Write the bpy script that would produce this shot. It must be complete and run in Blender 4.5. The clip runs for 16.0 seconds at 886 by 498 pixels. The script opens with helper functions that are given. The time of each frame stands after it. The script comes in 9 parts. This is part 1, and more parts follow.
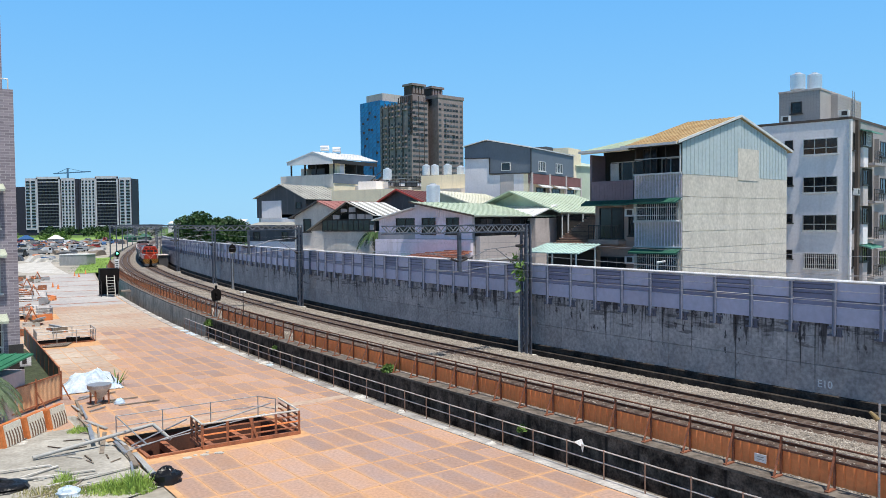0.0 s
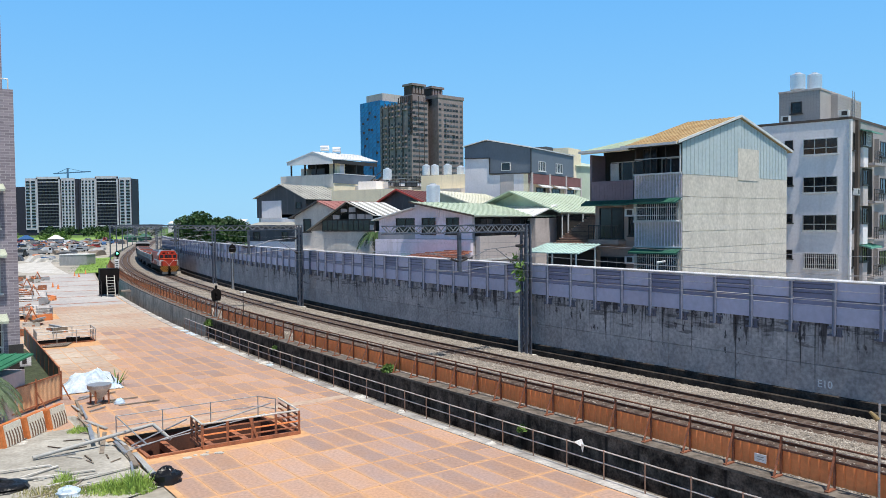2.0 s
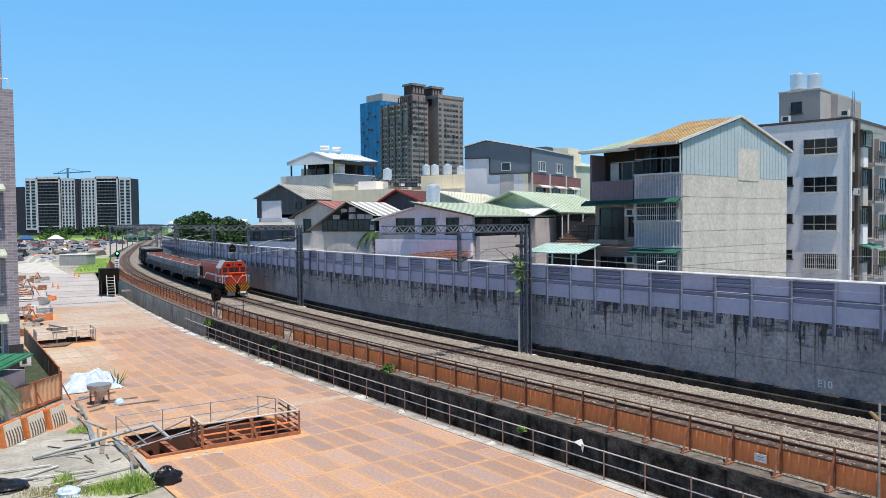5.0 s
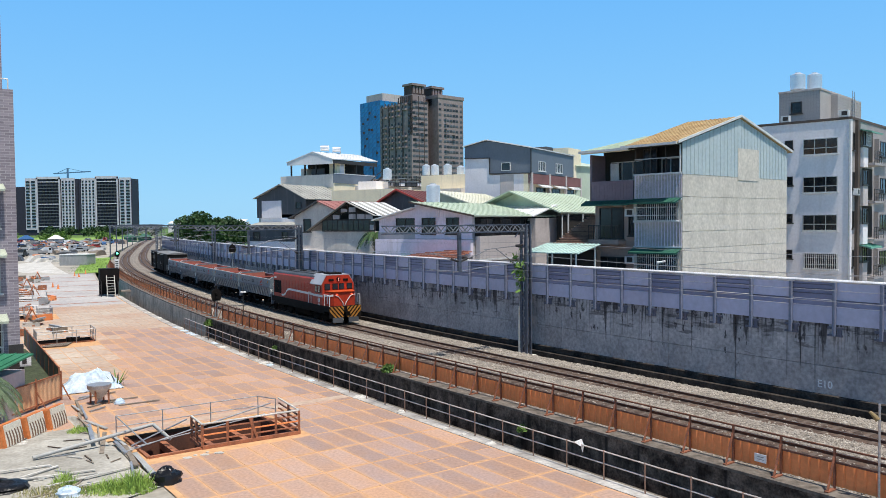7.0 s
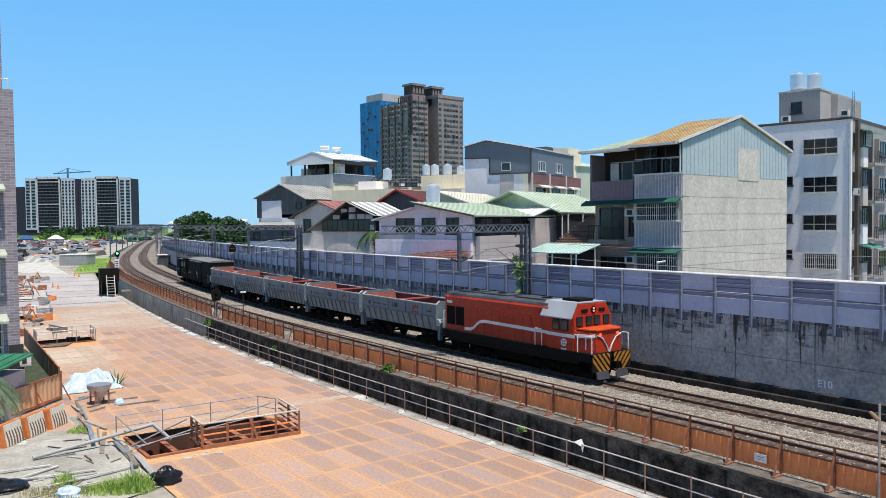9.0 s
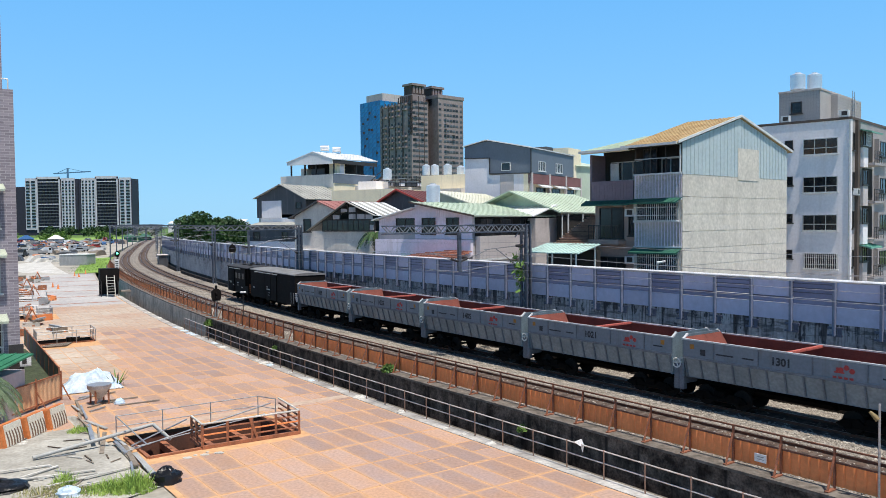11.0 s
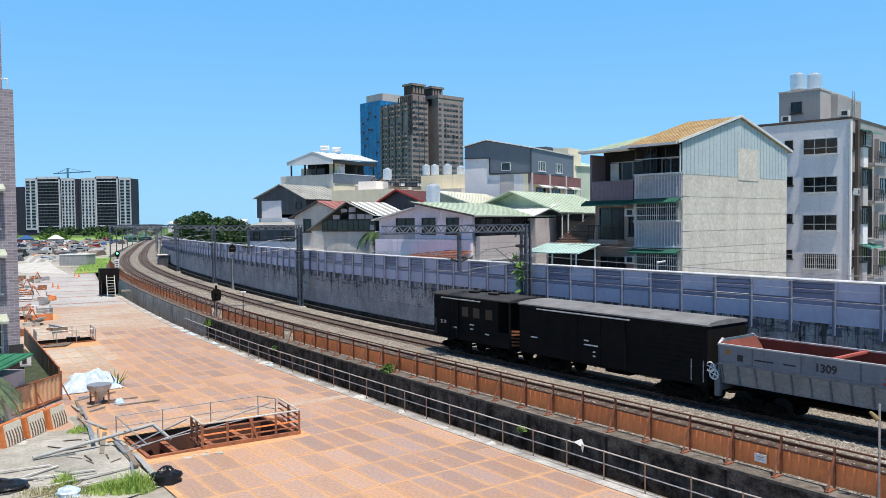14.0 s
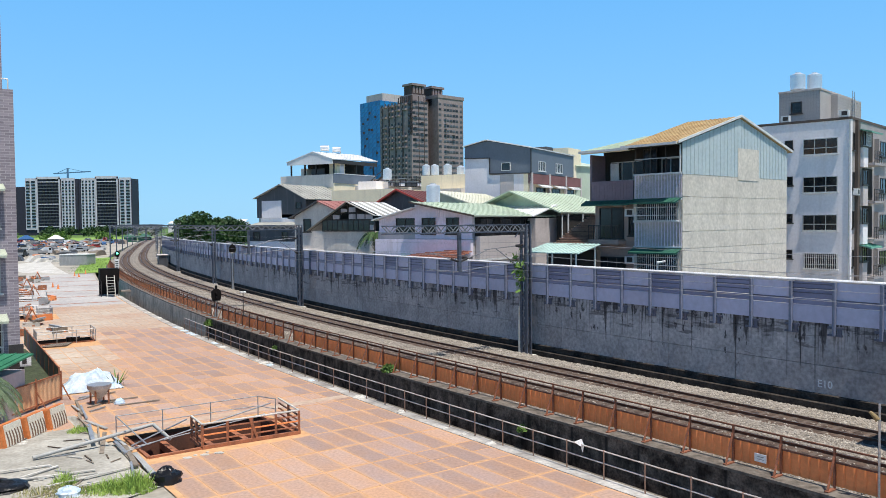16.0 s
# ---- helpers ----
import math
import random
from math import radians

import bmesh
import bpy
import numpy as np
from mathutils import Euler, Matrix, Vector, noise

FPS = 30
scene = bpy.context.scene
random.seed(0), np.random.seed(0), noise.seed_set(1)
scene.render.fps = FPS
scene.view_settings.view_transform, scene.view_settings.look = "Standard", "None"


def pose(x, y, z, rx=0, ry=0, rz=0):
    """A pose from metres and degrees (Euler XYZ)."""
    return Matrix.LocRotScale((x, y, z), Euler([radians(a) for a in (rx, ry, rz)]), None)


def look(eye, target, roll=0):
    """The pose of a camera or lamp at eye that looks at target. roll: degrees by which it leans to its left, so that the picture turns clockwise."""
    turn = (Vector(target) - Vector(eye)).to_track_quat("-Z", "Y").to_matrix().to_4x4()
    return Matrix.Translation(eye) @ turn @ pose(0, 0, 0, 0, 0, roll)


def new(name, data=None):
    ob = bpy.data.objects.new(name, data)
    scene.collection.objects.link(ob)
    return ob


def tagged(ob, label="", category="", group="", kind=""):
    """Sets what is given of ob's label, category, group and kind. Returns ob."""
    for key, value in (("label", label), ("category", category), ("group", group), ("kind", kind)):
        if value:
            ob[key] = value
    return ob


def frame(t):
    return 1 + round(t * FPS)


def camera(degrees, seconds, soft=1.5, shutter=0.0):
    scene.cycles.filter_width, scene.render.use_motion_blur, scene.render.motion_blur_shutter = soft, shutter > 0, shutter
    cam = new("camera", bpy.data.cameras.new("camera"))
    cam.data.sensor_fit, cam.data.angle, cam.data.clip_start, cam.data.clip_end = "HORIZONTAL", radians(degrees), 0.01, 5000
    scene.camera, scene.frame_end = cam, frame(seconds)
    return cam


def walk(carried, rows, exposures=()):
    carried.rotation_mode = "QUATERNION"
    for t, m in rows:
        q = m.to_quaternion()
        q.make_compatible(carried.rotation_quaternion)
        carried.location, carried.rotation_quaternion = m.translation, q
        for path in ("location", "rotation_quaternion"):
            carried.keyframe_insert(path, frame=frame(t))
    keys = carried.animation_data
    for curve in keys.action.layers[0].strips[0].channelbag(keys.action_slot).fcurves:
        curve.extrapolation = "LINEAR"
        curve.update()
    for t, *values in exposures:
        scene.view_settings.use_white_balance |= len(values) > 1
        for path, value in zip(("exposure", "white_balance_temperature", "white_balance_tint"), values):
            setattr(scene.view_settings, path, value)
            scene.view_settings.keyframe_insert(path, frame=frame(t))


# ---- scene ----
# The camera stands still on a high place over the line; z = 0 is the top of the rails.
cam = camera(58.51, 16.0, soft=0.6, shutter=0.1)
EYE = (0.0, 0.0, 7.93)
PITCH = math.atan((441 - 391.5) / 1400)
EYE_POSE = look(EYE, (0, 100, 7.93 - 100 * math.tan(PITCH)), -0.561)
walk(cam, [(0, EYE_POSE), (16, EYE_POSE)], [(0, -0.05), (9.2, -0.04), (11.5, -0.01), (16, -0.01)])

# ---- light ----
SUN_EL, SUN_AZ = 71.0, 146.5          # degrees above the horizon; clockwise from +Y
world = bpy.data.worlds.new("sky")
scene.world = world
world.use_nodes = True
wn = world.node_tree.nodes
sky = wn.new("ShaderNodeTexSky")
sky.sky_type, sky.sun_disc = "NISHITA", False
sky.sun_elevation, sky.sun_rotation = radians(SUN_EL), radians(SUN_AZ)
sky.air_density, sky.dust_density, sky.ozone_density = 1.0, 0.3, 2.0
wl = world.node_tree.links.new
geo, sep, up1, up2 = wn.new("ShaderNodeTexCoord"), wn.new("ShaderNodeSeparateXYZ"), wn.new("ShaderNodeMapRange"), wn.new("ShaderNodeMapRange")
low_mix, high_mix, blend = (wn.new("ShaderNodeMix") for _ in range(3))
for q in (low_mix, high_mix, blend):
    q.data_type = "RGBA"
SKY_GAIN = 0.12
wl(geo.outputs["Generated"], sep.inputs["Vector"])
wl(sep.outputs["Z"], up1.inputs["Value"])
wl(sep.outputs["Z"], up2.inputs["Value"])
up1.inputs["From Min"].default_value, up1.inputs["From Max"].default_value = 0.0, 0.27
up2.inputs["From Min"].default_value, up2.inputs["From Max"].default_value = 0.28, 0.6
low_mix.inputs["A"].default_value = (0.3 / SKY_GAIN, 0.7 / SKY_GAIN, 1.06 / SKY_GAIN, 1)
low_mix.inputs["B"].default_value = (0.165 / SKY_GAIN, 0.545 / SKY_GAIN, 1.08 / SKY_GAIN, 1)
high_mix.inputs["B"].default_value = (0.035 / SKY_GAIN, 0.11 / SKY_GAIN, 0.3 / SKY_GAIN, 1)
wl(up1.outputs["Result"], low_mix.inputs["Factor"])
wl(low_mix.outputs["Result"], high_mix.inputs["A"])
wl(up2.outputs["Result"], high_mix.inputs["Factor"])
blend.inputs["Factor"].default_value = 0.85
wl(sky.outputs["Color"], blend.inputs["A"])
wl(high_mix.outputs["Result"], blend.inputs["B"])
wn["Background"].inputs["Strength"].default_value = SKY_GAIN
wl(blend.outputs["Result"], wn["Background"].inputs["Color"])
sun = new("sun", bpy.data.lights.new("sun", "SUN"))
sun.data.energy, sun.data.angle, sun.data.color = 5.7, radians(0.55), (1.0, 0.94, 0.85)
sd = Vector((math.sin(radians(SUN_AZ)) * math.cos(radians(SUN_EL)), math.cos(radians(SUN_AZ)) * math.cos(radians(SUN_EL)), math.sin(radians(SUN_EL))))
sun.matrix_basis = look(sd * 200, (0, 0, 0))


# ---- materials ----
def mat(name, base, dark=None, scale=1.5, fine=18.0, rough=0.7, metal=0.0, bump=0.15, stretch=(1, 1, 1), rnd=0.0, streak=None, amount=0.6, spec=0.4, place=False):
    """A surface with a coarse and a fine variation, bump, an optional run of dark vertical streaks and a tint of its own per piece."""
    m = bpy.data.materials.new(name)
    m.use_nodes = True
    nt = m.node_tree
    n, ln = nt.nodes, nt.links.new
    b = n["Principled BSDF"]
    b.inputs["Roughness"].default_value, b.inputs["Metallic"].default_value = rough, metal
    b.inputs["Specular IOR Level"].default_value = spec
    dark = dark or tuple(c * 0.72 for c in base)
    tc, mp = n.new("ShaderNodeTexCoord"), n.new("ShaderNodeMapping")
    mp.inputs["Scale"].default_value = stretch
    src = n.new("ShaderNodeNewGeometry").outputs["Position"] if place else tc.outputs["Object"]
    ln(src, mp.inputs["Vector"])
    big, small = n.new("ShaderNodeTexNoise"), n.new("ShaderNodeTexNoise")
    big.inputs["Scale"].default_value, small.inputs["Scale"].default_value = scale, fine
    big.inputs["Detail"].default_value, small.inputs["Detail"].default_value = 6, 4
    big.inputs["Roughness"].default_value = 0.62
    for q in (big, small):
        ln(mp.outputs["Vector"], q.inputs["Vector"])
    ramp = n.new("ShaderNodeMapRange")
    ramp.inputs["From Min"].default_value, ramp.inputs["From Max"].default_value = 0.34, 0.68
    ln(big.outputs["Fac"], ramp.inputs["Value"])
    mix = n.new("ShaderNodeMix")
    mix.data_type = "RGBA"
    mix.inputs["A"].default_value, mix.inputs["B"].default_value = (*dark, 1), (*base, 1)
    ln(ramp.outputs["Result"], mix.inputs["Factor"])
    hs = n.new("ShaderNodeHueSaturation")
    val = n.new("ShaderNodeMapRange")
    val.inputs["To Min"].default_value, val.inputs["To Max"].default_value = 1 - 0.35 * amount, 1 + 0.35 * amount
    val.inputs["From Min"].default_value, val.inputs["From Max"].default_value = 0.25, 0.75
    ln(small.outputs["Fac"], val.inputs["Value"])
    ln(val.outputs["Result"], hs.inputs["Value"])
    ln(mix.outputs["Result"], hs.inputs["Color"])
    out = hs.outputs["Color"]
    if rnd:
        oi, h2, mr = n.new("ShaderNodeObjectInfo"), n.new("ShaderNodeHueSaturation"), n.new("ShaderNodeMapRange")
        mr.inputs["To Min"].default_value, mr.inputs["To Max"].default_value = 1 - rnd, 1 + rnd
        ln(oi.outputs["Random"], mr.inputs["Value"])
        ln(mr.outputs["Result"], h2.inputs["Value"])
        ln(out, h2.inputs["Color"])
        out = h2.outputs["Color"]
    if streak:
        sm, sn, sr, smx = n.new("ShaderNodeMapping"), n.new("ShaderNodeTexNoise"), n.new("ShaderNodeMapRange"), n.new("ShaderNodeMix")
        sm.inputs["Scale"].default_value = (streak[1], streak[1], streak[2])
        sn.inputs["Scale"].default_value, sn.inputs["Detail"].default_value = 1.0, 5
        sr.inputs["From Min"].default_value, sr.inputs["From Max"].default_value = 0.56, 0.68
        sr.inputs["To Max"].default_value = streak[3]
        smx.data_type = "RGBA"
        smx.inputs["B"].default_value = (*streak[0], 1)
        ln(tc.outputs["Object"], sm.inputs["Vector"])
        ln(sm.outputs["Vector"], sn.inputs["Vector"])
        ln(sn.outputs["Fac"], sr.inputs["Value"])
        ln(sr.outputs["Result"], smx.inputs["Factor"])
        ln(out, smx.inputs["A"])
        out = smx.outputs["Result"]
    ln(out, b.inputs["Base Color"])
    if bump:
        bp = n.new("ShaderNodeBump")
        bp.inputs["Strength"].default_value, bp.inputs["Distance"].default_value = bump, 0.03
        ln(small.outputs["Fac"], bp.inputs["Height"])
        ln(bp.outputs["Normal"], b.inputs["Normal"])
    return m


def glow(name, colour, strength):
    m = mat(name, colour, bump=0)
    b = m.node_tree.nodes["Principled BSDF"]
    b.inputs["Emission Color"].default_value, b.inputs["Emission Strength"].default_value = (*colour, 1), strength
    return m


def glass(name, tint=(0.03, 0.04, 0.05), rough=0.08):
    m = mat(name, tint, dark=tuple(c * 0.6 for c in tint), scale=0.8, fine=3, rough=rough, bump=0, spec=0.6)
    return m


def runoff(m, top, depth, colour, freq=3.2):
    """Adds dark run-off stains and specks with shapes of their own to a wall's surface; they start at the top and thin out downwards."""
    nt = m.node_tree
    n, ln = nt.nodes, nt.links.new
    b = n["Principled BSDF"]
    old = b.inputs["Base Color"].links[0].from_socket
    tc = n.new("ShaderNodeTexCoord")
    sep = n.new("ShaderNodeSeparateXYZ")
    ln(tc.outputs["Object"], sep.inputs["Vector"])
    fall = n.new("ShaderNodeMapRange")
    fall.inputs["From Min"].default_value, fall.inputs["From Max"].default_value = top - depth, top
    fall.inputs["To Min"].default_value, fall.inputs["To Max"].default_value = 0.0, 0.18
    ln(sep.outputs["Z"], fall.inputs["Value"])
    for k, (f, fz, lo, hi, gain) in enumerate(((freq, 0.13, 0.69, 0.74, 0.85), (freq * 1.1, 1.3, 0.72, 0.76, 0.85), (0.8, 0.5, 0.64, 0.82, 0.45), (0.5, 3.0, 0.68, 0.74, 0.6), (freq * 2.4, 0.08, 0.69, 0.74, 0.5))):
        mp, no, ad, mr, mx = n.new("ShaderNodeMapping"), n.new("ShaderNodeTexNoise"), n.new("ShaderNodeMath"), n.new("ShaderNodeMapRange"), n.new("ShaderNodeMix")
        mp.inputs["Scale"].default_value = (f, f, fz)
        mp.inputs["Location"].default_value = (3.1 * k, 1.7 * k, 0.4 * k)
        no.inputs["Scale"].default_value, no.inputs["Detail"].default_value, no.inputs["Roughness"].default_value = 1.0, 7, 0.62
        ad.operation = "ADD"
        mr.inputs["From Min"].default_value, mr.inputs["From Max"].default_value, mr.inputs["To Max"].default_value = lo, hi, gain
        mx.data_type = "RGBA"
        mx.inputs["B"].default_value = (*colour, 1)
        ln(tc.outputs["Object"], mp.inputs["Vector"])
        ln(mp.outputs["Vector"], no.inputs["Vector"])
        ln(no.outputs["Fac"], ad.inputs[0])
        ln(fall.outputs["Result"], ad.inputs[1])
        ln(ad.outputs["Value"], mr.inputs["Value"])
        ln(mr.outputs["Result"], mx.inputs["Factor"])
        ln(old, mx.inputs["A"])
        old = mx.outputs["Result"]
    ln(old, b.inputs["Base Color"])


GRASS = mat("grass", (0.11, 0.19, 0.035), (0.045, 0.09, 0.02), scale=0.08, fine=1.5, rough=0.95, bump=0.6)
DIRT = mat("dirt", (0.46, 0.42, 0.36), (0.26, 0.24, 0.2), scale=0.12, fine=3, rough=0.95, bump=0.5)
BALLAST = mat("ballast", (0.3, 0.265, 0.228), (0.15, 0.13, 0.108), scale=0.5, fine=14, rough=0.95, bump=1.0, amount=1.9)
STONE = mat("stone", (0.47, 0.425, 0.365), (0.16, 0.135, 0.108), scale=6, fine=30, rough=0.9, amount=1.4)
RAIL = mat("rail_steel", (0.19, 0.085, 0.05), (0.1, 0.05, 0.032), scale=2, rough=0.75, metal=0.0, bump=0.1)
RAILTOP = mat("polished_rail", (0.45, 0.43, 0.42), scale=3, rough=0.3, metal=0.9, bump=0)
SLEEPER = mat("concrete_sleeper", (0.17, 0.125, 0.1), (0.08, 0.06, 0.048), scale=3, rough=0.9)
CONC = mat("concrete", (0.5, 0.455, 0.445), (0.33, 0.298, 0.293), scale=0.6, fine=6, rough=0.9, bump=0.35, rnd=0.07, amount=0.9)
runoff(CONC, 3.45, 3.0, (0.04, 0.03, 0.03))
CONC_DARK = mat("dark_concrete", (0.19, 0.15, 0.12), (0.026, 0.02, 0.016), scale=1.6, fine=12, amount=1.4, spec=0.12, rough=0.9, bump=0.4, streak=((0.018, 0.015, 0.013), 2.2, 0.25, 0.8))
CONC_PALE = mat("pale_concrete", (0.62, 0.6, 0.56), (0.4, 0.38, 0.34), scale=0.7, fine=12, rough=0.9, bump=0.35)
PLATE = mat("rusty_plate", (0.4, 0.276, 0.224), (0.445, 0.265, 0.168), scale=0.4, fine=9, rough=0.7, bump=0.2, rnd=0.13, amount=0.6, place=True)
PLATE_GREY = mat("worn_plate", (0.345, 0.25, 0.22), (0.38, 0.235, 0.165), scale=0.5, fine=9, rough=0.65, bump=0.15, rnd=0.12, amount=0.6, place=True)
SEAM = mat("rusty_seam", (0.6, 0.36, 0.19), (0.54, 0.3, 0.14), scale=0.35, fine=4, rough=0.9, bump=0.2)


def rim(m, hx, hy, colour):
    """Rust that has spread inwards from the edges of a plate of that half size, in an uneven band."""
    nt = m.node_tree
    n, ln = nt.nodes, nt.links.new
    b = n["Principled BSDF"]
    old = b.inputs["Base Color"].links[0].from_socket
    tc, sp, no, mx = n.new("ShaderNodeTexCoord"), n.new("ShaderNodeSeparateXYZ"), n.new("ShaderNodeTexNoise"), n.new("ShaderNodeMix")
    ln(tc.outputs["Object"], sp.inputs["Vector"])
    no.inputs["Scale"].default_value, no.inputs["Detail"].default_value = 1.3, 5
    ln(n.new("ShaderNodeNewGeometry").outputs["Position"], no.inputs["Vector"])
    near = []
    for axis, half in (("X", hx), ("Y", hy)):
        ab, su = n.new("ShaderNodeMath"), n.new("ShaderNodeMath")
        ab.operation, su.operation = "ABSOLUTE", "SUBTRACT"
        su.inputs[0].default_value = half
        ln(sp.outputs[axis], ab.inputs[0])
        ln(ab.outputs["Value"], su.inputs[1])
        near.append(su.outputs["Value"])
    mi, ad, mr = n.new("ShaderNodeMath"), n.new("ShaderNodeMath"), n.new("ShaderNodeMapRange")
    mi.operation, ad.operation = "MINIMUM", "MULTIPLY_ADD"
    ln(near[0], mi.inputs[0])
    ln(near[1], mi.inputs[1])
    ln(no.outputs["Fac"], ad.inputs[0])
    ad.inputs[1].default_value = -0.26
    ln(mi.outputs["Value"], ad.inputs[2])
    mr.inputs["From Min"].default_value, mr.inputs["From Max"].default_value = 0.0, -0.15
    mr.inputs["To Max"].default_value = 0.7
    ln(ad.outputs["Value"], mr.inputs["Value"])
    mx.data_type = "RGBA"
    mx.inputs["B"].default_value = (*colour, 1)
    ln(mr.outputs["Result"], mx.inputs["Factor"])
    ln(old, mx.inputs["A"])
    ln(mx.outputs["Result"], b.inputs["Base Color"])


for m in (PLATE, PLATE_GREY):
    rim(m, 1.175, 0.455, (0.58, 0.34, 0.18))
DUST = mat("dusty_plate", (0.48, 0.41, 0.335), (0.42, 0.28, 0.2), scale=0.16, fine=3, rough=0.9, bump=0.15, rnd=0.08, amount=0.5, place=True)
ORANGE = mat("orange_sheet", (0.86, 0.29, 0.1), (0.7, 0.225, 0.075), scale=0.7, fine=9, rough=0.6, bump=0.03, rnd=0.09, amount=0.25)
RUST = mat("rusty_steel", (0.42, 0.16, 0.08), (0.24, 0.095, 0.05), scale=2.5, fine=25, rough=0.8, bump=0.3)
GALV = mat("galvanised_steel", (0.5, 0.5, 0.5), (0.32, 0.32, 0.33), scale=3, rough=0.45, metal=0.6)
MAST = mat("mast_steel", (0.12, 0.135, 0.18), (0.07, 0.08, 0.1), scale=2, rough=0.5, metal=0.3)
BAR_LOW = mat("barrier_panel", (0.6, 0.58, 0.72), (0.51, 0.495, 0.63), scale=0.35, fine=4, rough=0.45, bump=0.03, rnd=0.05, amount=0.25)
BAR_MID = mat("louvred_panel", (0.31, 0.315, 0.45), (0.23, 0.235, 0.35), scale=0.4, fine=4, rough=0.45, bump=0.03, rnd=0.14, amount=0.25)
# Dark colour of the brackets, and painted shade in the panel slots.
BAR_DARK = mat("slot_shade_and_bracket", (0.15, 0.15, 0.2), scale=1, rough=0.6, bump=0)
BAR_POST = mat("barrier_post", (0.22, 0.24, 0.32), (0.16, 0.18, 0.25), scale=1.5, rough=0.5, bump=0.05)
BAR_CAP = mat("barrier_cap", (0.82, 0.82, 0.84), scale=1, rough=0.4, bump=0)
BLACK = mat("black_steel", (0.009, 0.0085, 0.0085), (0.015, 0.013, 0.012), scale=1.5, rough=0.75, bump=0.1, spec=0.08)
# Black underframe colour, lowered further to paint the shade beneath the cars.
UNDER = mat("shade_black_underframe", (0.008, 0.007, 0.006), scale=2, rough=0.9, spec=0.05)


# ---- building helpers ----
class Mesh:
    """Collects faces of boxes, tubes and strips for one mesh."""

    def __init__(self):
        self.v, self.f = [], []

    def add(self, verts, faces):
        k = len(self.v)
        self.v += [tuple(p) for p in verts]
        self.f += [tuple(i + k for i in f) for f in faces]
        return self

    def box(self, x0, y0, z0, x1, y1, z1, m=None):
        p = [Vector(c) for c in ((x0, y0, z0), (x1, y0, z0), (x1, y1, z0), (x0, y1, z0), (x0, y0, z1), (x1, y0, z1), (x1, y1, z1), (x0, y1, z1))]
        if m is not None:
            p = [m @ c for c in p]
        return self.add(p, [(0, 3, 2, 1), (4, 5, 6, 7), (0, 1, 5, 4), (1, 2, 6, 5), (2, 3, 7, 6), (3, 0, 4, 7)])

    def tube(self, a, b, r, n=8, r2=None, caps=True):
        a, b = Vector(a), Vector(b)
        q = (b - a).to_track_quat("Z", "Y").to_matrix()
        r2 = r if r2 is None else r2
        ring = [(math.cos(2 * math.pi * i / n), math.sin(2 * math.pi * i / n)) for i in range(n)]
        p = [a + q @ Vector((c * r, s * r, 0)) for c, s in ring] + [b + q @ Vector((c * r2, s * r2, 0)) for c, s in ring]
        f = [(i, (i + 1) % n, n + (i + 1) % n, n + i) for i in range(n)]
        if caps:
            f += [tuple(range(n - 1, -1, -1)), tuple(range(n, 2 * n))]
        return self.add(p, f)

    def bar(self, a, b, w, h):
        """A square bar from a to b."""
        a, b = Vector(a), Vector(b)
        q = (b - a).to_track_quat("Z", "Y").to_matrix()
        o = [Vector((sx * w / 2, sy * h / 2, 0)) for sx, sy in ((-1, -1), (1, -1), (1, 1), (-1, 1))]
        return self.add([a + q @ c for c in o] + [b + q @ c for c in o], [(3, 2, 1, 0), (4, 5, 6, 7), (0, 1, 5, 4), (1, 2, 6, 5), (2, 3, 7, 6), (3, 0, 4, 7)])

    def prism(self, pts, a, b, axis="y"):
        """A closed profile pushed along an axis from a to b; pts are (x, z), (y, z) or (x, y)."""
        def at(p, t):
            return {"y": (p[0], t, p[1]), "x": (t, p[0], p[1]), "z": (p[0], p[1], t)}[axis]
        n = len(pts)
        return self.add([at(p, a) for p in pts] + [at(p, b) for p in pts],
                        [(i, (i + 1) % n, n + (i + 1) % n, n + i) for i in range(n)] + [tuple(range(n - 1, -1, -1)), tuple(range(n, 2 * n))])

    def data(self, name, smooth=False, bevel=0.0):
        me = bpy.data.meshes.new(name)
        me.from_pydata(self.v, [], self.f)
        bm = bmesh.new()
        bm.from_mesh(me)
        if bevel:
            bmesh.ops.bevel(bm, geom=[e for e in bm.edges if len(e.link_faces) == 2 and e.calc_face_angle(0) > 0.6], offset=bevel, segments=2, affect="EDGES", clamp_overlap=True)
        bmesh.ops.recalc_face_normals(bm, faces=bm.faces)
        if smooth:
            for f in bm.faces:
                f.smooth = True
            for e in bm.edges:
                e.smooth = not (len(e.link_faces) == 2 and e.calc_face_angle(0) > 0.6)
        bm.to_mesh(me)
        bm.free()
        return me


def part(name, mesh, material, parent=None, label="", m=None, smooth=False, bevel=0.0):
    """One mesh object under a thing or a part; mesh is a Mesh or mesh data to share."""
    me = mesh.data(name, smooth, bevel) if isinstance(mesh, Mesh) else mesh
    if material and not me.materials:
        me.materials.append(material)
    ob = new(name, me)
    if parent:
        ob.parent = parent
    if m is not None:
        ob.matrix_basis = m
    if label:
        ob["label"] = label
    return ob


def thing(name, m=None, label="", category="", group="", kind=""):
    ob = new(name)
    ob.empty_display_size = 0.3
    if m is not None:
        ob.matrix_basis = m
    return tagged(ob, label, category, group, kind)


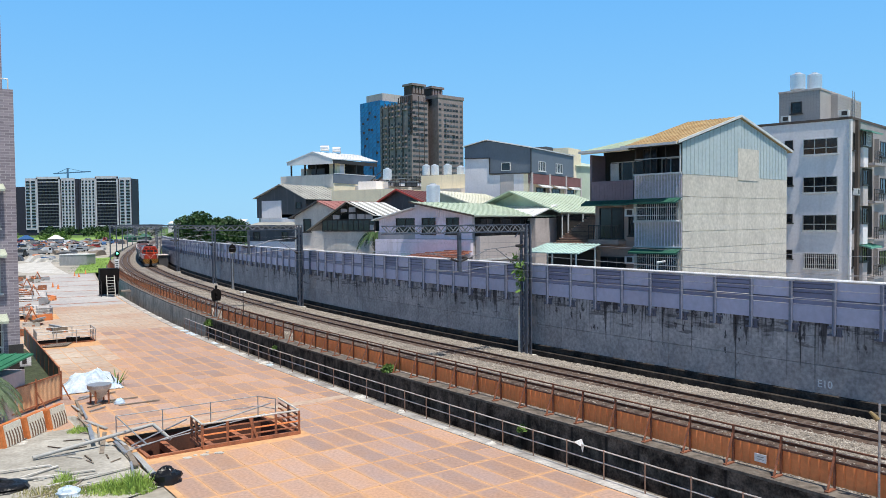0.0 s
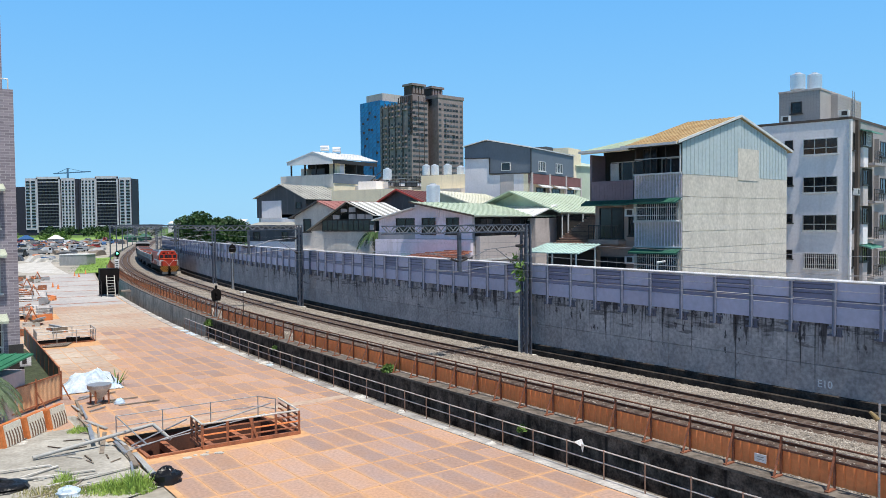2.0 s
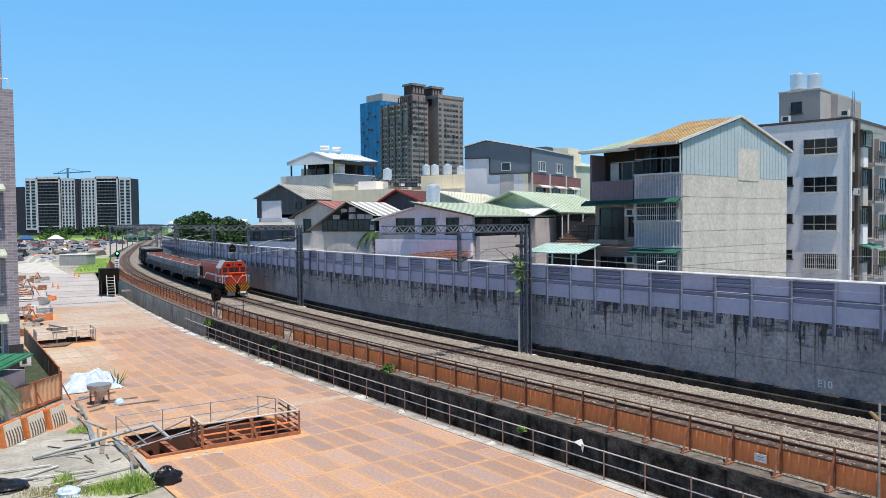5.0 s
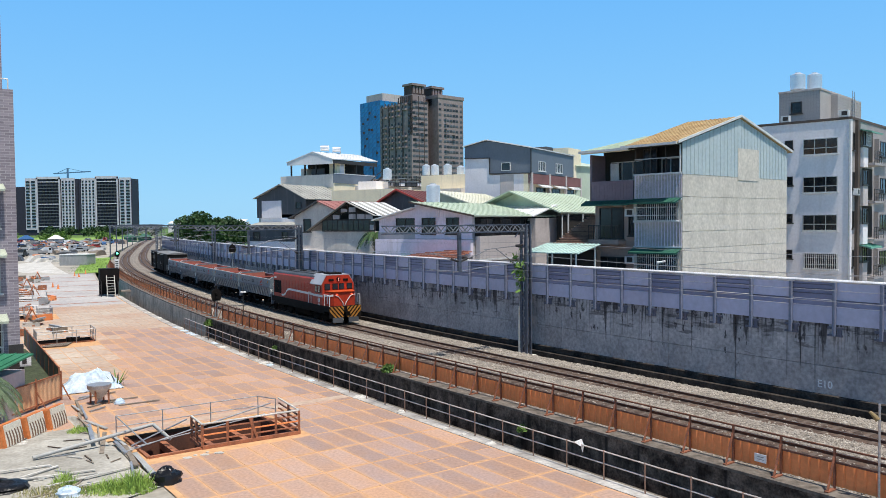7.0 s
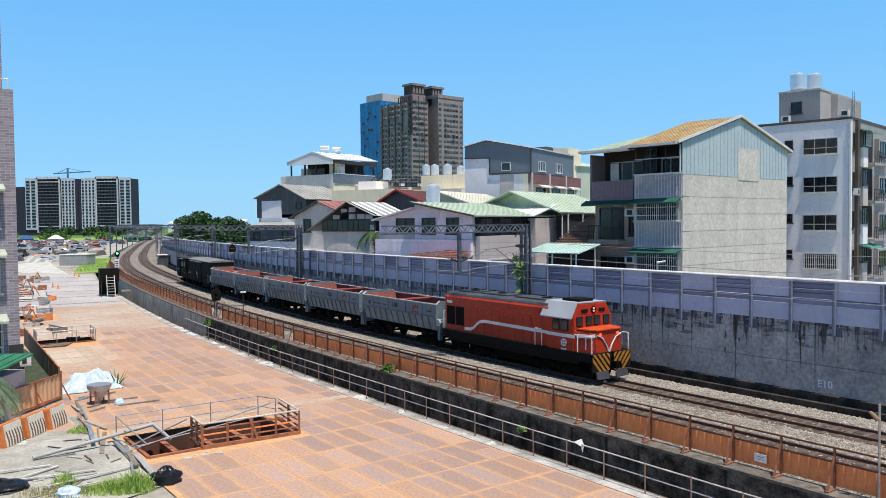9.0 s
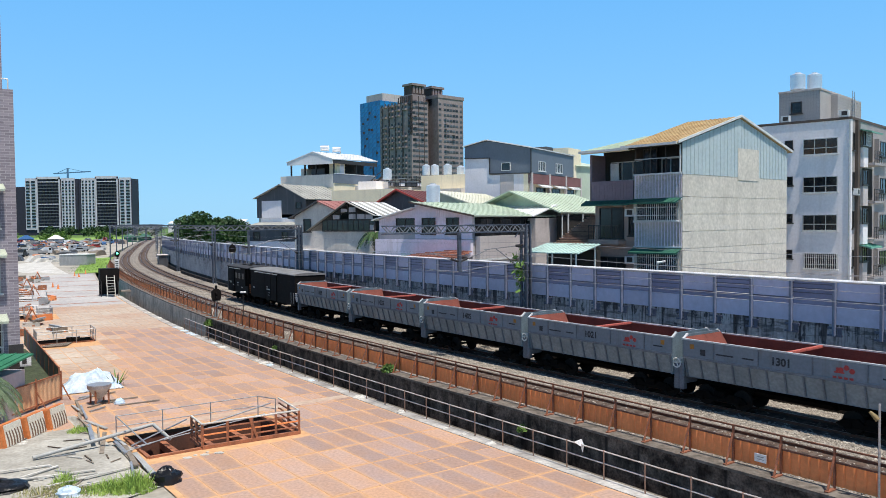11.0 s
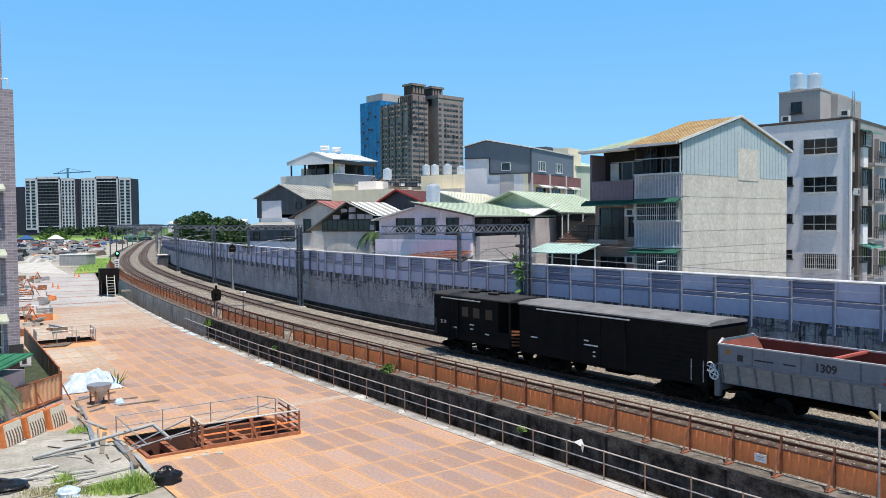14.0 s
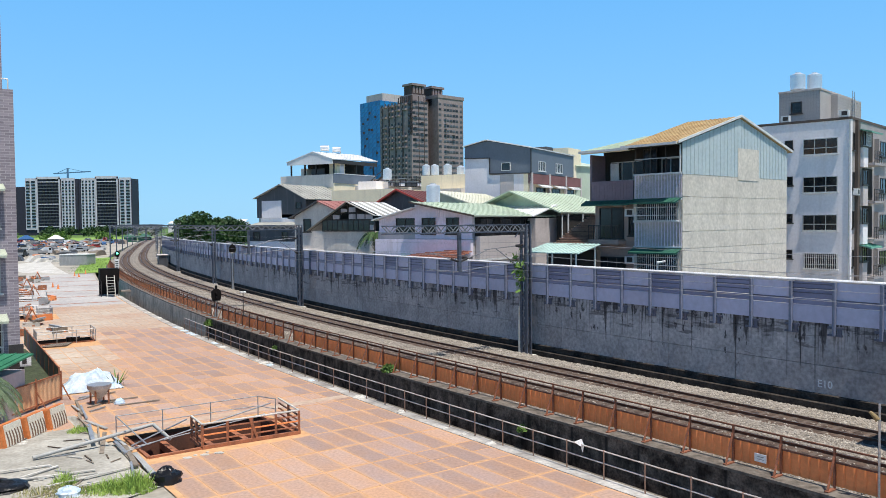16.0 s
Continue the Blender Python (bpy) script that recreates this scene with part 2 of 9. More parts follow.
# The line of the track on which the train runs: distance s along it (growing away from the eye), l across it (growing towards the wall).
K_S = [-5, 10, 25, 40, 60, 80, 100, 120, 145, 175, 210, 260, 330]
K_V = [-0.00087, -0.00214, -0.00267, -0.0016, -0.00127, -0.00127, -0.00149, -0.00168, -0.00135, -0.0006, -0.00017, -0.00017, -0.00021]
S = np.arange(-150, 700.1, 0.5)
_k = np.interp(S, K_S, K_V)
_th = np.concatenate([[0], np.cumsum((_k[1:] + _k[:-1]) / 4)])
_th += 2.19267 - np.interp(0, S, _th)
_x = np.concatenate([[0], np.cumsum((np.cos(_th[1:]) + np.cos(_th[:-1])) / 4)])
_y = np.concatenate([[0], np.cumsum((np.sin(_th[1:]) + np.sin(_th[:-1])) / 4)])
_x += 3.3387 - np.interp(0, S, _x)
_y += 45.4574 - np.interp(0, S, _y)


def trk(s, l=0.0, z=0.0):
    t = np.interp(s, S, _th)
    return Vector((np.interp(s, S, _x) + math.sin(t) * l, np.interp(s, S, _y) - math.cos(t) * l, z))


def trk_pose(s, l=0.0, z=0.0):
    """x runs along the track away from the eye, y towards the side that lies away from the wall."""
    return Matrix.Translation(trk(s, l, z)) @ Matrix.Rotation(float(np.interp(s, S, _th)), 4, "Z")


def sweep(mesh, profile, s0, s1, step=2.0, closed=True):
    """Pushes a profile of (l, z) along the track."""
    n = max(1, int(math.ceil((s1 - s0) / step)))
    k = len(profile)
    v = [trk(s0 + (s1 - s0) * i / n, l, z) for i in range(n + 1) for l, z in profile]
    f = [(i * k + j, i * k + (j + 1) % k, (i + 1) * k + (j + 1) % k, (i + 1) * k + j) for i in range(n) for j in range(k if closed else k - 1)]
    if closed:
        f += [tuple(range(k)), tuple(n * k + j for j in reversed(range(k)))]
    return mesh.add(v, f)


def rect(l0, z0, l1, z1):
    return [(l0, z0), (l1, z0), (l1, z1), (l0, z1)]


# ---- ground ----
g = Mesh()
N = 12
for i in range(N):
    for j in range(N):
        x0, x1 = -2400 + 400 * i, -2000 + 400 * i
        y0, y1 = -1800 + 400 * j, -1400 + 400 * j
        g.add([(x0, y0, -2.7), (x1, y0, -2.7), (x1, y1, -2.7), (x0, y1, -2.7)], [(0, 1, 2, 3)])
tagged(part("ground", g, GRASS), "flat grassy ground that reaches the horizon", "ground", kind="structure")

# Assumed, mostly unseen ground; added to keep light bounced onto houses neutral.
BOUNCE_GREY = mat("bounce_grey_concrete", (0.4, 0.375, 0.35), (0.28, 0.26, 0.245), scale=0.3, fine=5, rough=0.9, bump=0.2)
tagged(part("street", Mesh().add([(-45, 40, -2.66), (75, 40, -2.66), (75, 135, -2.66), (-45, 135, -2.66)], [(0, 1, 2, 3)]), BOUNCE_GREY), "assumed grey ground between the houses, added to neutralise bounced light", "pavement", kind="structure")

# The yard beside the line: a raised floor with openings cut through it.
PITS = [(-4.1, -0.7, -21.0, -15.0), (28.6, 30.6, -20.6, -16.6), (47.0, 49.5, -21.5, -18.0), (66.0, 68.5, -22.0, -17.5)]
cs = sorted({-60.0, 120.0, 160.0, 240.0, 420.0, *[float(v) for v in range(-50, 111, 10)], *[p[i] for p in PITS for i in (0, 1)]})
cl = sorted({-150.0, -90.0, -50.0, -30.0, -25.0, -9.5, *[p[i] for p in PITS for i in (2, 3)]})
g = Mesh()


def hole(s, l):
    return any(a < s < b and c < l < d for a, b, c, d in PITS)


for a, b in zip(cs, cs[1:]):
    for c, e in zip(cl, cl[1:]):
        if not hole((a + b) / 2, (c + e) / 2):
            g.add([trk(a, c, -1.06), trk(b, c, -1.06), trk(b, e, -1.06), trk(a, e, -1.06)], [(0, 1, 2, 3)])
for i in range(len(cs) - 1):
    g.add([trk(cs[i], -9.5, -2.7), trk(cs[i + 1], -9.5, -2.7), trk(cs[i + 1], -9.5, -1.06), trk(cs[i], -9.5, -1.06)], [(0, 1, 2, 3)])
for a, b, c, e in PITS:
    q = [trk(a, c), trk(b, c), trk(b, e), trk(a, e)]
    for i in range(4):
        u, v = q[i], q[(i + 1) % 4]
        g.add([(u.x, u.y, -2.7), (v.x, v.y, -2.7), (v.x, v.y, -1.06), (u.x, u.y, -1.06)], [(0, 1, 2, 3)])
tagged(part("yard", g, DIRT), "dusty pale yard of a building site", "ground", kind="structure")

# ---- track bed ----
g = Mesh()
prof = [(-7.05, -2.7), (-7.05, -0.55), (-6.2, -0.5), (-5.5, -0.125), (-2.3, -0.125), (-1.95, -0.17), (-1.6, -0.125), (2.5, -0.125), (3.2, -0.45), (3.5, -0.8), (4.2, -0.85), (4.2, -2.7)]
sweep(g, prof, -60, 520, 3.0, closed=False)
tagged(part("track_bed", g, BALLAST), "bed of pale brown crushed stone ballast", "ballast", kind="structure")

STAINED = mat("stained_ballast", (0.135, 0.088, 0.064), (0.05, 0.034, 0.026), scale=1.2, fine=16, rough=0.95, bump=0.8, amount=1.3)
rail_prof = [(-0.06, -0.15), (0.06, -0.15), (0.06, -0.135), (0.012, -0.12), (0.012, -0.045), (0.034, -0.035), (0.034, -0.006), (-0.034, -0.006), (-0.034, -0.035), (-0.012, -0.045), (-0.012, -0.12), (-0.06, -0.135)]
for centre in (0.0, -3.9):
    line = thing("railway_track", None, "narrow-gauge railway track with rusty brown rails on concrete sleepers", "railway track", "tracks", kind="structure")
    for side in (-0.5675, 0.5675):
        g = Mesh()
        sweep(g, [(centre + side + l, z) for l, z in rail_prof], -60, 480, 2.0)
        part("rail", g, RAIL, line)
        g = Mesh()
        sweep(g, rect(centre + side - 0.024, -0.0055, centre + side + 0.024, 0.0), -60, 480, 2.0)
        part("rail_head", g, RAILTOP, line, "worn shiny running surface")
    g = Mesh()
    sweep(g, [(centre - 1.12, -0.135), (centre - 1.0, -0.116), (centre + 1.0, -0.116), (centre + 1.12, -0.135)], -60, 480, 2.0, closed=False)
    part("stained_ballast", g, STAINED, line, "rust-stained ballast between the rails")
    sl = Mesh()
    sl.prism([(-0.14, -0.3), (0.14, -0.3), (0.1, -0.105), (-0.1, -0.105)], -1.0, 1.0, "y")
    sl = sl.data("sleeper")
    for i in range(150):
        part("sleeper", sl, SLEEPER, line, m=trk_pose(-32 + 0.6 * i, centre, 0))
    rest = Mesh()
    for i in range(150, 560):
        m = trk_pose(-32 + 0.6 * i, centre, 0)
        rest.box(-0.12, -1, -0.3, 0.12, 1, -0.14, m)
    tagged(part("far_sleepers", rest, SLEEPER, line), kind="stuff")

# Loose stones on the near stretch of the bed.
rs = np.random.RandomState(4)
g = Mesh()
OCT = [(1, 0, 0), (-1, 0, 0), (0, 1, 0), (0, -1, 0), (0, 0, 1), (0, 0, -1)]
OCF = [(0, 2, 4), (2, 1, 4), (1, 3, 4), (3, 0, 4), (2, 0, 5), (1, 2, 5), (3, 1, 5), (0, 3, 5)]
pl, pz = [p[0] for p in prof], [p[1] for p in prof]
for i in range(62000):
    s = -30 + 95 * rs.rand() ** 1.5
    l = rs.uniform(-6.9, 3.3)
    near_rail = min(abs(l - c - r) for c in (0, -3.9) for r in (-0.5675, 0.5675))
    if near_rail < 0.09 or (i % 7 and min(abs(l), abs(l + 3.9)) < 1.0 + 0.1 * (i % 3)):
        continue
    z = float(np.interp(l, pl[1:-1], pz[1:-1]))
    c = trk(s, l, z + 0.01)
    r = rs.uniform(0.025, 0.06)
    a = rs.uniform(0.6, 1.4, 3) * r * (1.0, 1.0, 0.7)
    t = rs.uniform(0, 6.3)
    ct, st = math.cos(t), math.sin(t)
    g.add([(c.x + a[0] * x * ct - a[1] * y * st, c.y + a[0] * x * st + a[1] * y * ct + 0.02 * z2, c.z + a[2] * z2) for x, y, z2 in OCT], OCF)
tagged(part("ballast_stones", g, STONE), "loose crushed ballast stones between the rails", "ballast", kind="stuff")

# ---- retaining wall and noise barrier ----
WALL_L = 4.2
g = Mesh()
sweep(g, rect(WALL_L + 0.06, -2.7, WALL_L + 0.5, 3.42), -60, 155, 4.0)
wall = tagged(part("retaining_wall", g, CONC), "grey stained concrete retaining wall beside the track", "wall", kind="structure")
for i in range(53):
    s0 = -56 + 3.96 * i
    for z0, z1 in ((-0.9, 1.43), (1.46, 3.4)):
        g = Mesh()
        sweep(g, rect(WALL_L, z0, WALL_L + 0.1, z1), s0 + 0.012, s0 + 3.948, 2.0)
        part("wall_panel", g, CONC, wall)
# Kerb, channel and wall foot share one near-black concrete colour.
g = Mesh()
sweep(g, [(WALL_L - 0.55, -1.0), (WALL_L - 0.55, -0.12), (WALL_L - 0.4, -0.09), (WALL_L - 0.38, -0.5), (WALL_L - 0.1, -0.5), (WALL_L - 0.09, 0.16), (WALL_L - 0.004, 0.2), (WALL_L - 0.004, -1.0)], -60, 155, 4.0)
tagged(part("drain_kerb", g, mat("near_black_concrete", (0.075, 0.062, 0.052), (0.02, 0.017, 0.015), scale=1.1, fine=9, rough=0.9, bump=0.4, amount=1.2, spec=0.2)), "dark concrete drain kerb along the foot of the wall", "kerb", kind="structure")

barrier = thing("noise_barrier", None, "pale lavender grey noise barrier of panels between steel posts", "noise barrier", kind="structure")
for i in range(105):
    s0, s1 = -54.9 + 1.98 * i, -54.9 + 1.98 * (i + 1)
    g = Mesh()
    sweep(g, rect(WALL_L - 0.02, 3.3, WALL_L + 0.08, 4.05), s0 + 0.05, s1 - 0.05)
    part("lower_panel", g, BAR_LOW, barrier)
    g = Mesh()
    sweep(g, rect(WALL_L, 4.07, WALL_L + 0.07, 4.33), s0 + 0.05, s1 - 0.05)
    part("middle_panel", g, BAR_MID, barrier)
    g = Mesh()
    sweep(g, rect(WALL_L, 4.36, WALL_L + 0.07, 5.1), s0 + 0.05, s1 - 0.05)
    part("upper_panel", g, BAR_MID if i % 2 else BAR_LOW, barrier)
    # Raised dark strips paint the shade in the slots between panels.
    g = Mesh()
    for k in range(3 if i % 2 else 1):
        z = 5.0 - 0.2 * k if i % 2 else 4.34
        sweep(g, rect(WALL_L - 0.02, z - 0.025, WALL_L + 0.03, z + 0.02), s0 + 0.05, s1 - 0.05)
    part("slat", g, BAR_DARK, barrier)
pm = Mesh()
pm.box(-0.06, 0.0, 2.8, 0.06, 0.16, 5.12)
pm = pm.data("post", bevel=0.01)
bk = Mesh().box(-0.34, -0.01, 2.78, 0.3, 0.07, 2.87).box(-0.4, -0.01, 3.1, 0.3, 0.06, 3.2).box(-0.3, -0.01, 2.87, -0.12, 0.03, 3.1).data("bracket")
for i in range(106):
    po = part("post", pm, BAR_POST, barrier, m=trk_pose(-54.9 + 1.98 * i, WALL_L - 0.02, 0))
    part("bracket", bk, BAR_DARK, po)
g = Mesh()
sweep(g, [(WALL_L + 0.03 + 0.1 * math.cos(a), 5.17 + 0.07 * math.sin(a)) for a in np.linspace(0, 2 * math.pi, 8, endpoint=False)], -56, 153)
part("cap", g, BAR_CAP, barrier, "white rounded top rail")

# ---- low wall, orange fence and handrail on the yard side ----
g = Mesh()
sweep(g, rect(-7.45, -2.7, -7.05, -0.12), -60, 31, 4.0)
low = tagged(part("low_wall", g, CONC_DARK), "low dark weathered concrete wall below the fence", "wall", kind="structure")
g = Mesh()
sweep(g, rect(-7.5, -0.12, -6.75, -0.03), -60, 130, 4.0)
part("coping", g, mat("coping_concrete", (0.2, 0.175, 0.15), (0.07, 0.06, 0.05), scale=2.2, fine=9, rough=0.9, bump=0.3), low, "weathered concrete coping")
# From here on the wall takes a paler tan colour with dark streaks.
g = Mesh()
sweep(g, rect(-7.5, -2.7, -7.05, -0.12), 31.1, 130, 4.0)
part("further_wall", g, mat("tan_concrete", (0.66, 0.55, 0.44), (0.34, 0.28, 0.22), scale=0.8, fine=6, rough=0.9, bump=0.3, streak=((0.09, 0.08, 0.07), 2.0, 0.25, 0.7)), low, "paler tan streaked stretch of the wall")
fence = thing("orange_fence", None, "orange painted corrugated steel site fence with rusty posts", "fence")
for i in range(104):
    s0 = -46 + 1.65 * i
    if i in (36, 45, 46):
        continue
    g = Mesh()
    n = 32
    v = []
    for z in (0.06, 0.74):
        for k in range(n + 1):
            a = s0 + 0.008 + (1.65 - 0.016) * k / n
            v.append(trk(a, -6.83 + (0.03 if k % 6 == 3 else 0.0), z))
    g.add(v, [(k, k + 1, n + 2 + k, n + 1 + k) for k in range(n)])
    part("fence_panel", g, ORANGE, fence)
pm = Mesh()
pm.box(-0.03, -0.03, 0, 0.03, 0.03, 1.22).bar((0.0, 0.42, -0.03), (0, 0.03, 0.95), 0.05, 0.05).box(-0.06, 0.0, -0.03, 0.06, 0.48, 0.01)
pm = pm.data("fence_post")
RUST_DARK = mat("dark_rust", (0.2, 0.085, 0.05), (0.11, 0.05, 0.032), scale=2.0, fine=20, rough=0.85, bump=0.3)
RUST_POST = mat("rusty_post_paint", (0.33, 0.125, 0.065), (0.19, 0.075, 0.045), scale=2.5, fine=20, rough=0.8, bump=0.3)
for i in range(105):
    part("fence_post", pm, RUST_POST, fence, m=trk_pose(-46 + 1.65 * i, -6.87, 0))
for z in (1.2, 0.78):
    g = Mesh()
    sweep(g, rect(-6.9, z - 0.025, -6.84, z + 0.025), -46, 126)
    part("fence_rail", g, RUST_DARK, fence, "dark rusty rail")

# Assumed floor in the gap, added so light bounces onto the low wall.
g = Mesh()
sweep(g, rect(-9.5, -1.9, -7.44, -1.66), -60, 31, 4.0)
tagged(part("gutter_floor", g, mat("bounce_floor_brown", (0.2, 0.17, 0.14), (0.09, 0.075, 0.06), scale=0.9, fine=6, rough=0.95, bump=0.5)), "assumed gutter floor, added to bounce light onto the low wall", "gutter", kind="structure")

HANDRAIL = mat("worn_handrail_paint", (0.62, 0.59, 0.55), (0.38, 0.33, 0.3), scale=2.5, fine=20, rough=0.6, metal=0.2)
RUST_PALE = mat("pale_rusty_tube", (0.46, 0.28, 0.19), (0.3, 0.17, 0.11), scale=3, fine=20, rough=0.8, bump=0.2)
rail2 = thing("handrail", None, "grey tubular steel handrail along the edge of the deck", "railing")
pm = Mesh()
pm.tube((0, 0, -1.04), (0, 0, 0.03), 0.026)
pm = pm.data("handrail_post", smooth=True)
for i in range(45):
    part("handrail_post", pm, RUST_PALE if i % 5 in (0, 3) else HANDRAIL, rail2, m=trk_pose(-46 + 1.75 * i, -9.3, 0))
for z in (0.0, -0.42):
    g = Mesh()
    sweep(g, [(-9.3 + 0.024 * math.cos(a), z + 0.024 * math.sin(a)) for a in np.linspace(0, 6.283, 6, endpoint=False)], -46, 31)
    part("handrail_tube", g, HANDRAIL, rail2)
g = Mesh()
sweep(g, rect(-9.75, -1.06, -9.15, -0.98), -60, 75, 3.0)
tagged(part("deck_kerb", g, mat("kerb_concrete", (0.5, 0.48, 0.45), (0.25, 0.23, 0.21), scale=0.8, fine=6, rough=0.95, bump=0.4)), "rough pale concrete edge strip of the deck", "kerb", kind="structure")

# ---- steel deck over the works ----
g = Mesh()
for a, b in zip(cs, cs[1:]):
    for c, e in zip(cl, cl[1:]):
        if b <= 80 and c >= -25 and not hole((a + b) / 2, (c + e) / 2) and not (c < -21.5 and a < -1):
            g.add([trk(a, c, -1.006), trk(b, c, -1.006), trk(b, e, -1.006), trk(a, e, -1.006)], [(0, 1, 2, 3)])
deck = tagged(part("steel_deck", g, SEAM), "rusty orange steel plate deck over the excavation", "deck", kind="structure")
rs = np.random.RandomState(11)
PA, PB = 2.4, 0.96
pd = {}
for k, w in enumerate((2.35, 1.15, 1.15)):
    for j, mm in enumerate((PLATE, PLATE_GREY, DUST)):
        g = Mesh()
        g.box(-w / 2, -0.455, -1.034, w / 2, 0.455, -1.0)
        pd[k, j] = part("plate", g, mm, deck, bevel=0.004).data
for ob in [o for o in deck.children if o.name.startswith("plate")]:
    bpy.data.objects.remove(ob)
far_plates = Mesh()
for i in range(-13, 24):
    for j in range(16):
        s, l = PA * (i + 0.5) - 0.05, -10.25 - PB * j
        if any(a - 1.15 < s < b + 1.15 and c - 0.45 < l < d + 0.45 for a, b, c, d in PITS) or (l < -21.3 and s < 1.4):
            continue
        greyness = noise.noise(Vector((s * 0.13, l * 0.2, 3.1)))
        kind = 2 if s > 34 + 9 * noise.noise(Vector((l * 0.3, 0, 0))) or (s > 15 and l < -16.5 + 2.5 * noise.noise(Vector((s * 0.2, l * 0.3, 7)))) else (1 if greyness + rs.uniform(-0.35, 0.35) > (-0.12 if l > -16 else 0.22) else 0)
        if s < 33:
            if rs.rand() < 0.12:
                for h in (-0.6, 0.6):
                    part("plate", pd[1, kind], None, deck, m=trk_pose(s + h, l, rs.uniform(-0.001, 0.004)))
            else:
                part("plate", pd[0, kind], None, deck, m=trk_pose(s, l, rs.uniform(-0.001, 0.004)))
        else:
            far_plates.box(-1.19, -0.465, -1.034, 1.19, 0.465, -1.0, trk_pose(s, l, 0))
tagged(part("far_plates", far_plates, DUST, deck), kind="stuff")

g = Mesh()
sweep(g, [(-21.2, -0.993), (-9.75, -0.993)], 0.35, 1.0, 0.65, closed=False)
tagged(part("deck_strip", g, DUST), "pale dusty strip across the deck", "strip", kind="structure")

# ---- train ----
RIB = mat("dark_wagon_rib", (0.19, 0.2, 0.225), scale=2, rough=0.6)
END = mat("dark_end_paint", (0.16, 0.215, 0.25), (0.11, 0.15, 0.18), scale=1.5, rough=0.6)
RED = mat("orange_red_paint", (0.48, 0.042, 0.014), (0.37, 0.031, 0.012), scale=0.6, fine=6, rough=0.42, bump=0.03, streak=((0.22, 0.04, 0.02), 3, 0.4, 0.35))
# Brighter copy of the red, with overhead sun put into the colour.
NOSE = mat("sunlit_nose_paint", (0.72, 0.10, 0.022), scale=1, fine=6, rough=0.35, bump=0.02)
WHITE = mat("white_paint", (0.8, 0.8, 0.78), (0.66, 0.66, 0.64), scale=1.5, rough=0.5, bump=0.02)
YELLOW = mat("yellow_paint", (0.46, 0.2, 0.025), (0.33, 0.14, 0.02), scale=2, rough=0.5, bump=0.03)
ROOF_GREY = mat("grey_roof_paint", (0.085, 0.087, 0.095), (0.05, 0.05, 0.055), scale=1.2, rough=0.5, bump=0.05)
HOP = mat("grey_wagon_paint", (0.24, 0.265, 0.297), (0.185, 0.205, 0.23), scale=0.6, fine=8, rough=0.5, bump=0.05, streak=((0.14, 0.137, 0.134), 2.5, 0.3, 0.45), amount=0.35)
HOP_IN = mat("red_brown_lining", (0.2, 0.052, 0.036), (0.13, 0.036, 0.026), scale=1, rough=0.85)
WAGON_ROOF = mat("dusty_wagon_roof", (0.24, 0.24, 0.245), (0.15, 0.15, 0.15), scale=1, rough=0.7, spec=0.15)
VAN_ROOF = mat("sooty_van_roof", (0.06, 0.058, 0.06), (0.035, 0.033, 0.033), scale=1, rough=0.7, spec=0.15)
CAB_GLASS = glass("cab_glass")
VAN_GLASS = glass("dusty_van_glass", (0.016, 0.014, 0.011), 0.35)
LAMP = glow("headlight", (1.0, 0.42, 0.34), 0.55)
LAMP_RED = glow("marker_light", (1.0, 0.12, 0.05), 1.2)
MARK_RED = mat("red_marking", (0.55, 0.06, 0.05), scale=3, rough=0.6, bump=0)
DARKMARK = mat("dark_marking", (0.04, 0.04, 0.045), scale=3, rough=0.6, bump=0)
WHEEL = mat("wheel_steel", (0.025, 0.02, 0.017), scale=4, rough=0.8, spec=0.1)


def words(body, size, material, parent, m, name="marking", bold=1.0):
    """A flat line of raised lettering in the built-in font, centred at m, in its x and y."""
    cu = bpy.data.curves.new(name, "FONT")
    cu.body, cu.size, cu.extrude, cu.align_x, cu.align_y, cu.resolution_u = body, size, 0.002, "CENTER", "CENTER", 3
    cu.offset = 0.012 * size * bold
    tmp = new(name, cu)
    me = bpy.data.meshes.new_from_object(tmp.evaluated_get(bpy.context.evaluated_depsgraph_get()))
    bpy.data.objects.remove(tmp)
    return part(name, me, material, parent, m=m)


SIDE = Matrix(((-1, 0, 0, 0), (0, 0, 1, 0), (0, 1, 0, 0), (0, 0, 0, 1)))   # writing that is read from the +y side


def side_at(x, y, z):
    return Matrix.Translation((x, y, z)) @ SIDE


def bogie(car, x, axles, r=0.43):
    b = Mesh()
    span = axles[-1] - axles[0]
    for y in (-0.98, 0.98):
        b.prism([(-span / 2 - 0.45, 0.42), (-span / 2 - 0.2, 0.62), (-0.5, 0.68), (-0.3, 0.5), (0.3, 0.5), (0.5, 0.68), (span / 2 + 0.2, 0.62), (span / 2 + 0.45, 0.42), (span / 2 + 0.3, 0.34), (-span / 2 - 0.3, 0.34)], y - 0.07, y + 0.07, "y")
        for a in axles:
            b.box(a - 0.14, y - 0.11, 0.3, a + 0.14, y + 0.11, 0.58)
    b.box(-0.25, -1.0, 0.45, 0.25, 1.0, 0.72)
    bg = part("bogie", b, UNDER, car, m=Matrix.Translation((x, 0, 0)), bevel=0.012)
    for a in axles:
        w = Mesh()
        for y in (-0.5675, 0.5675):
            w.tube((0, y - 0.07, 0), (0, y + 0.07, 0), r, 24)
        w.tube((0, -1.0, 0), (0, 1.0, 0), 0.07, 10)
        part("wheelset", w, WHEEL, bg, m=Matrix.Translation((a, 0, r)), smooth=True)


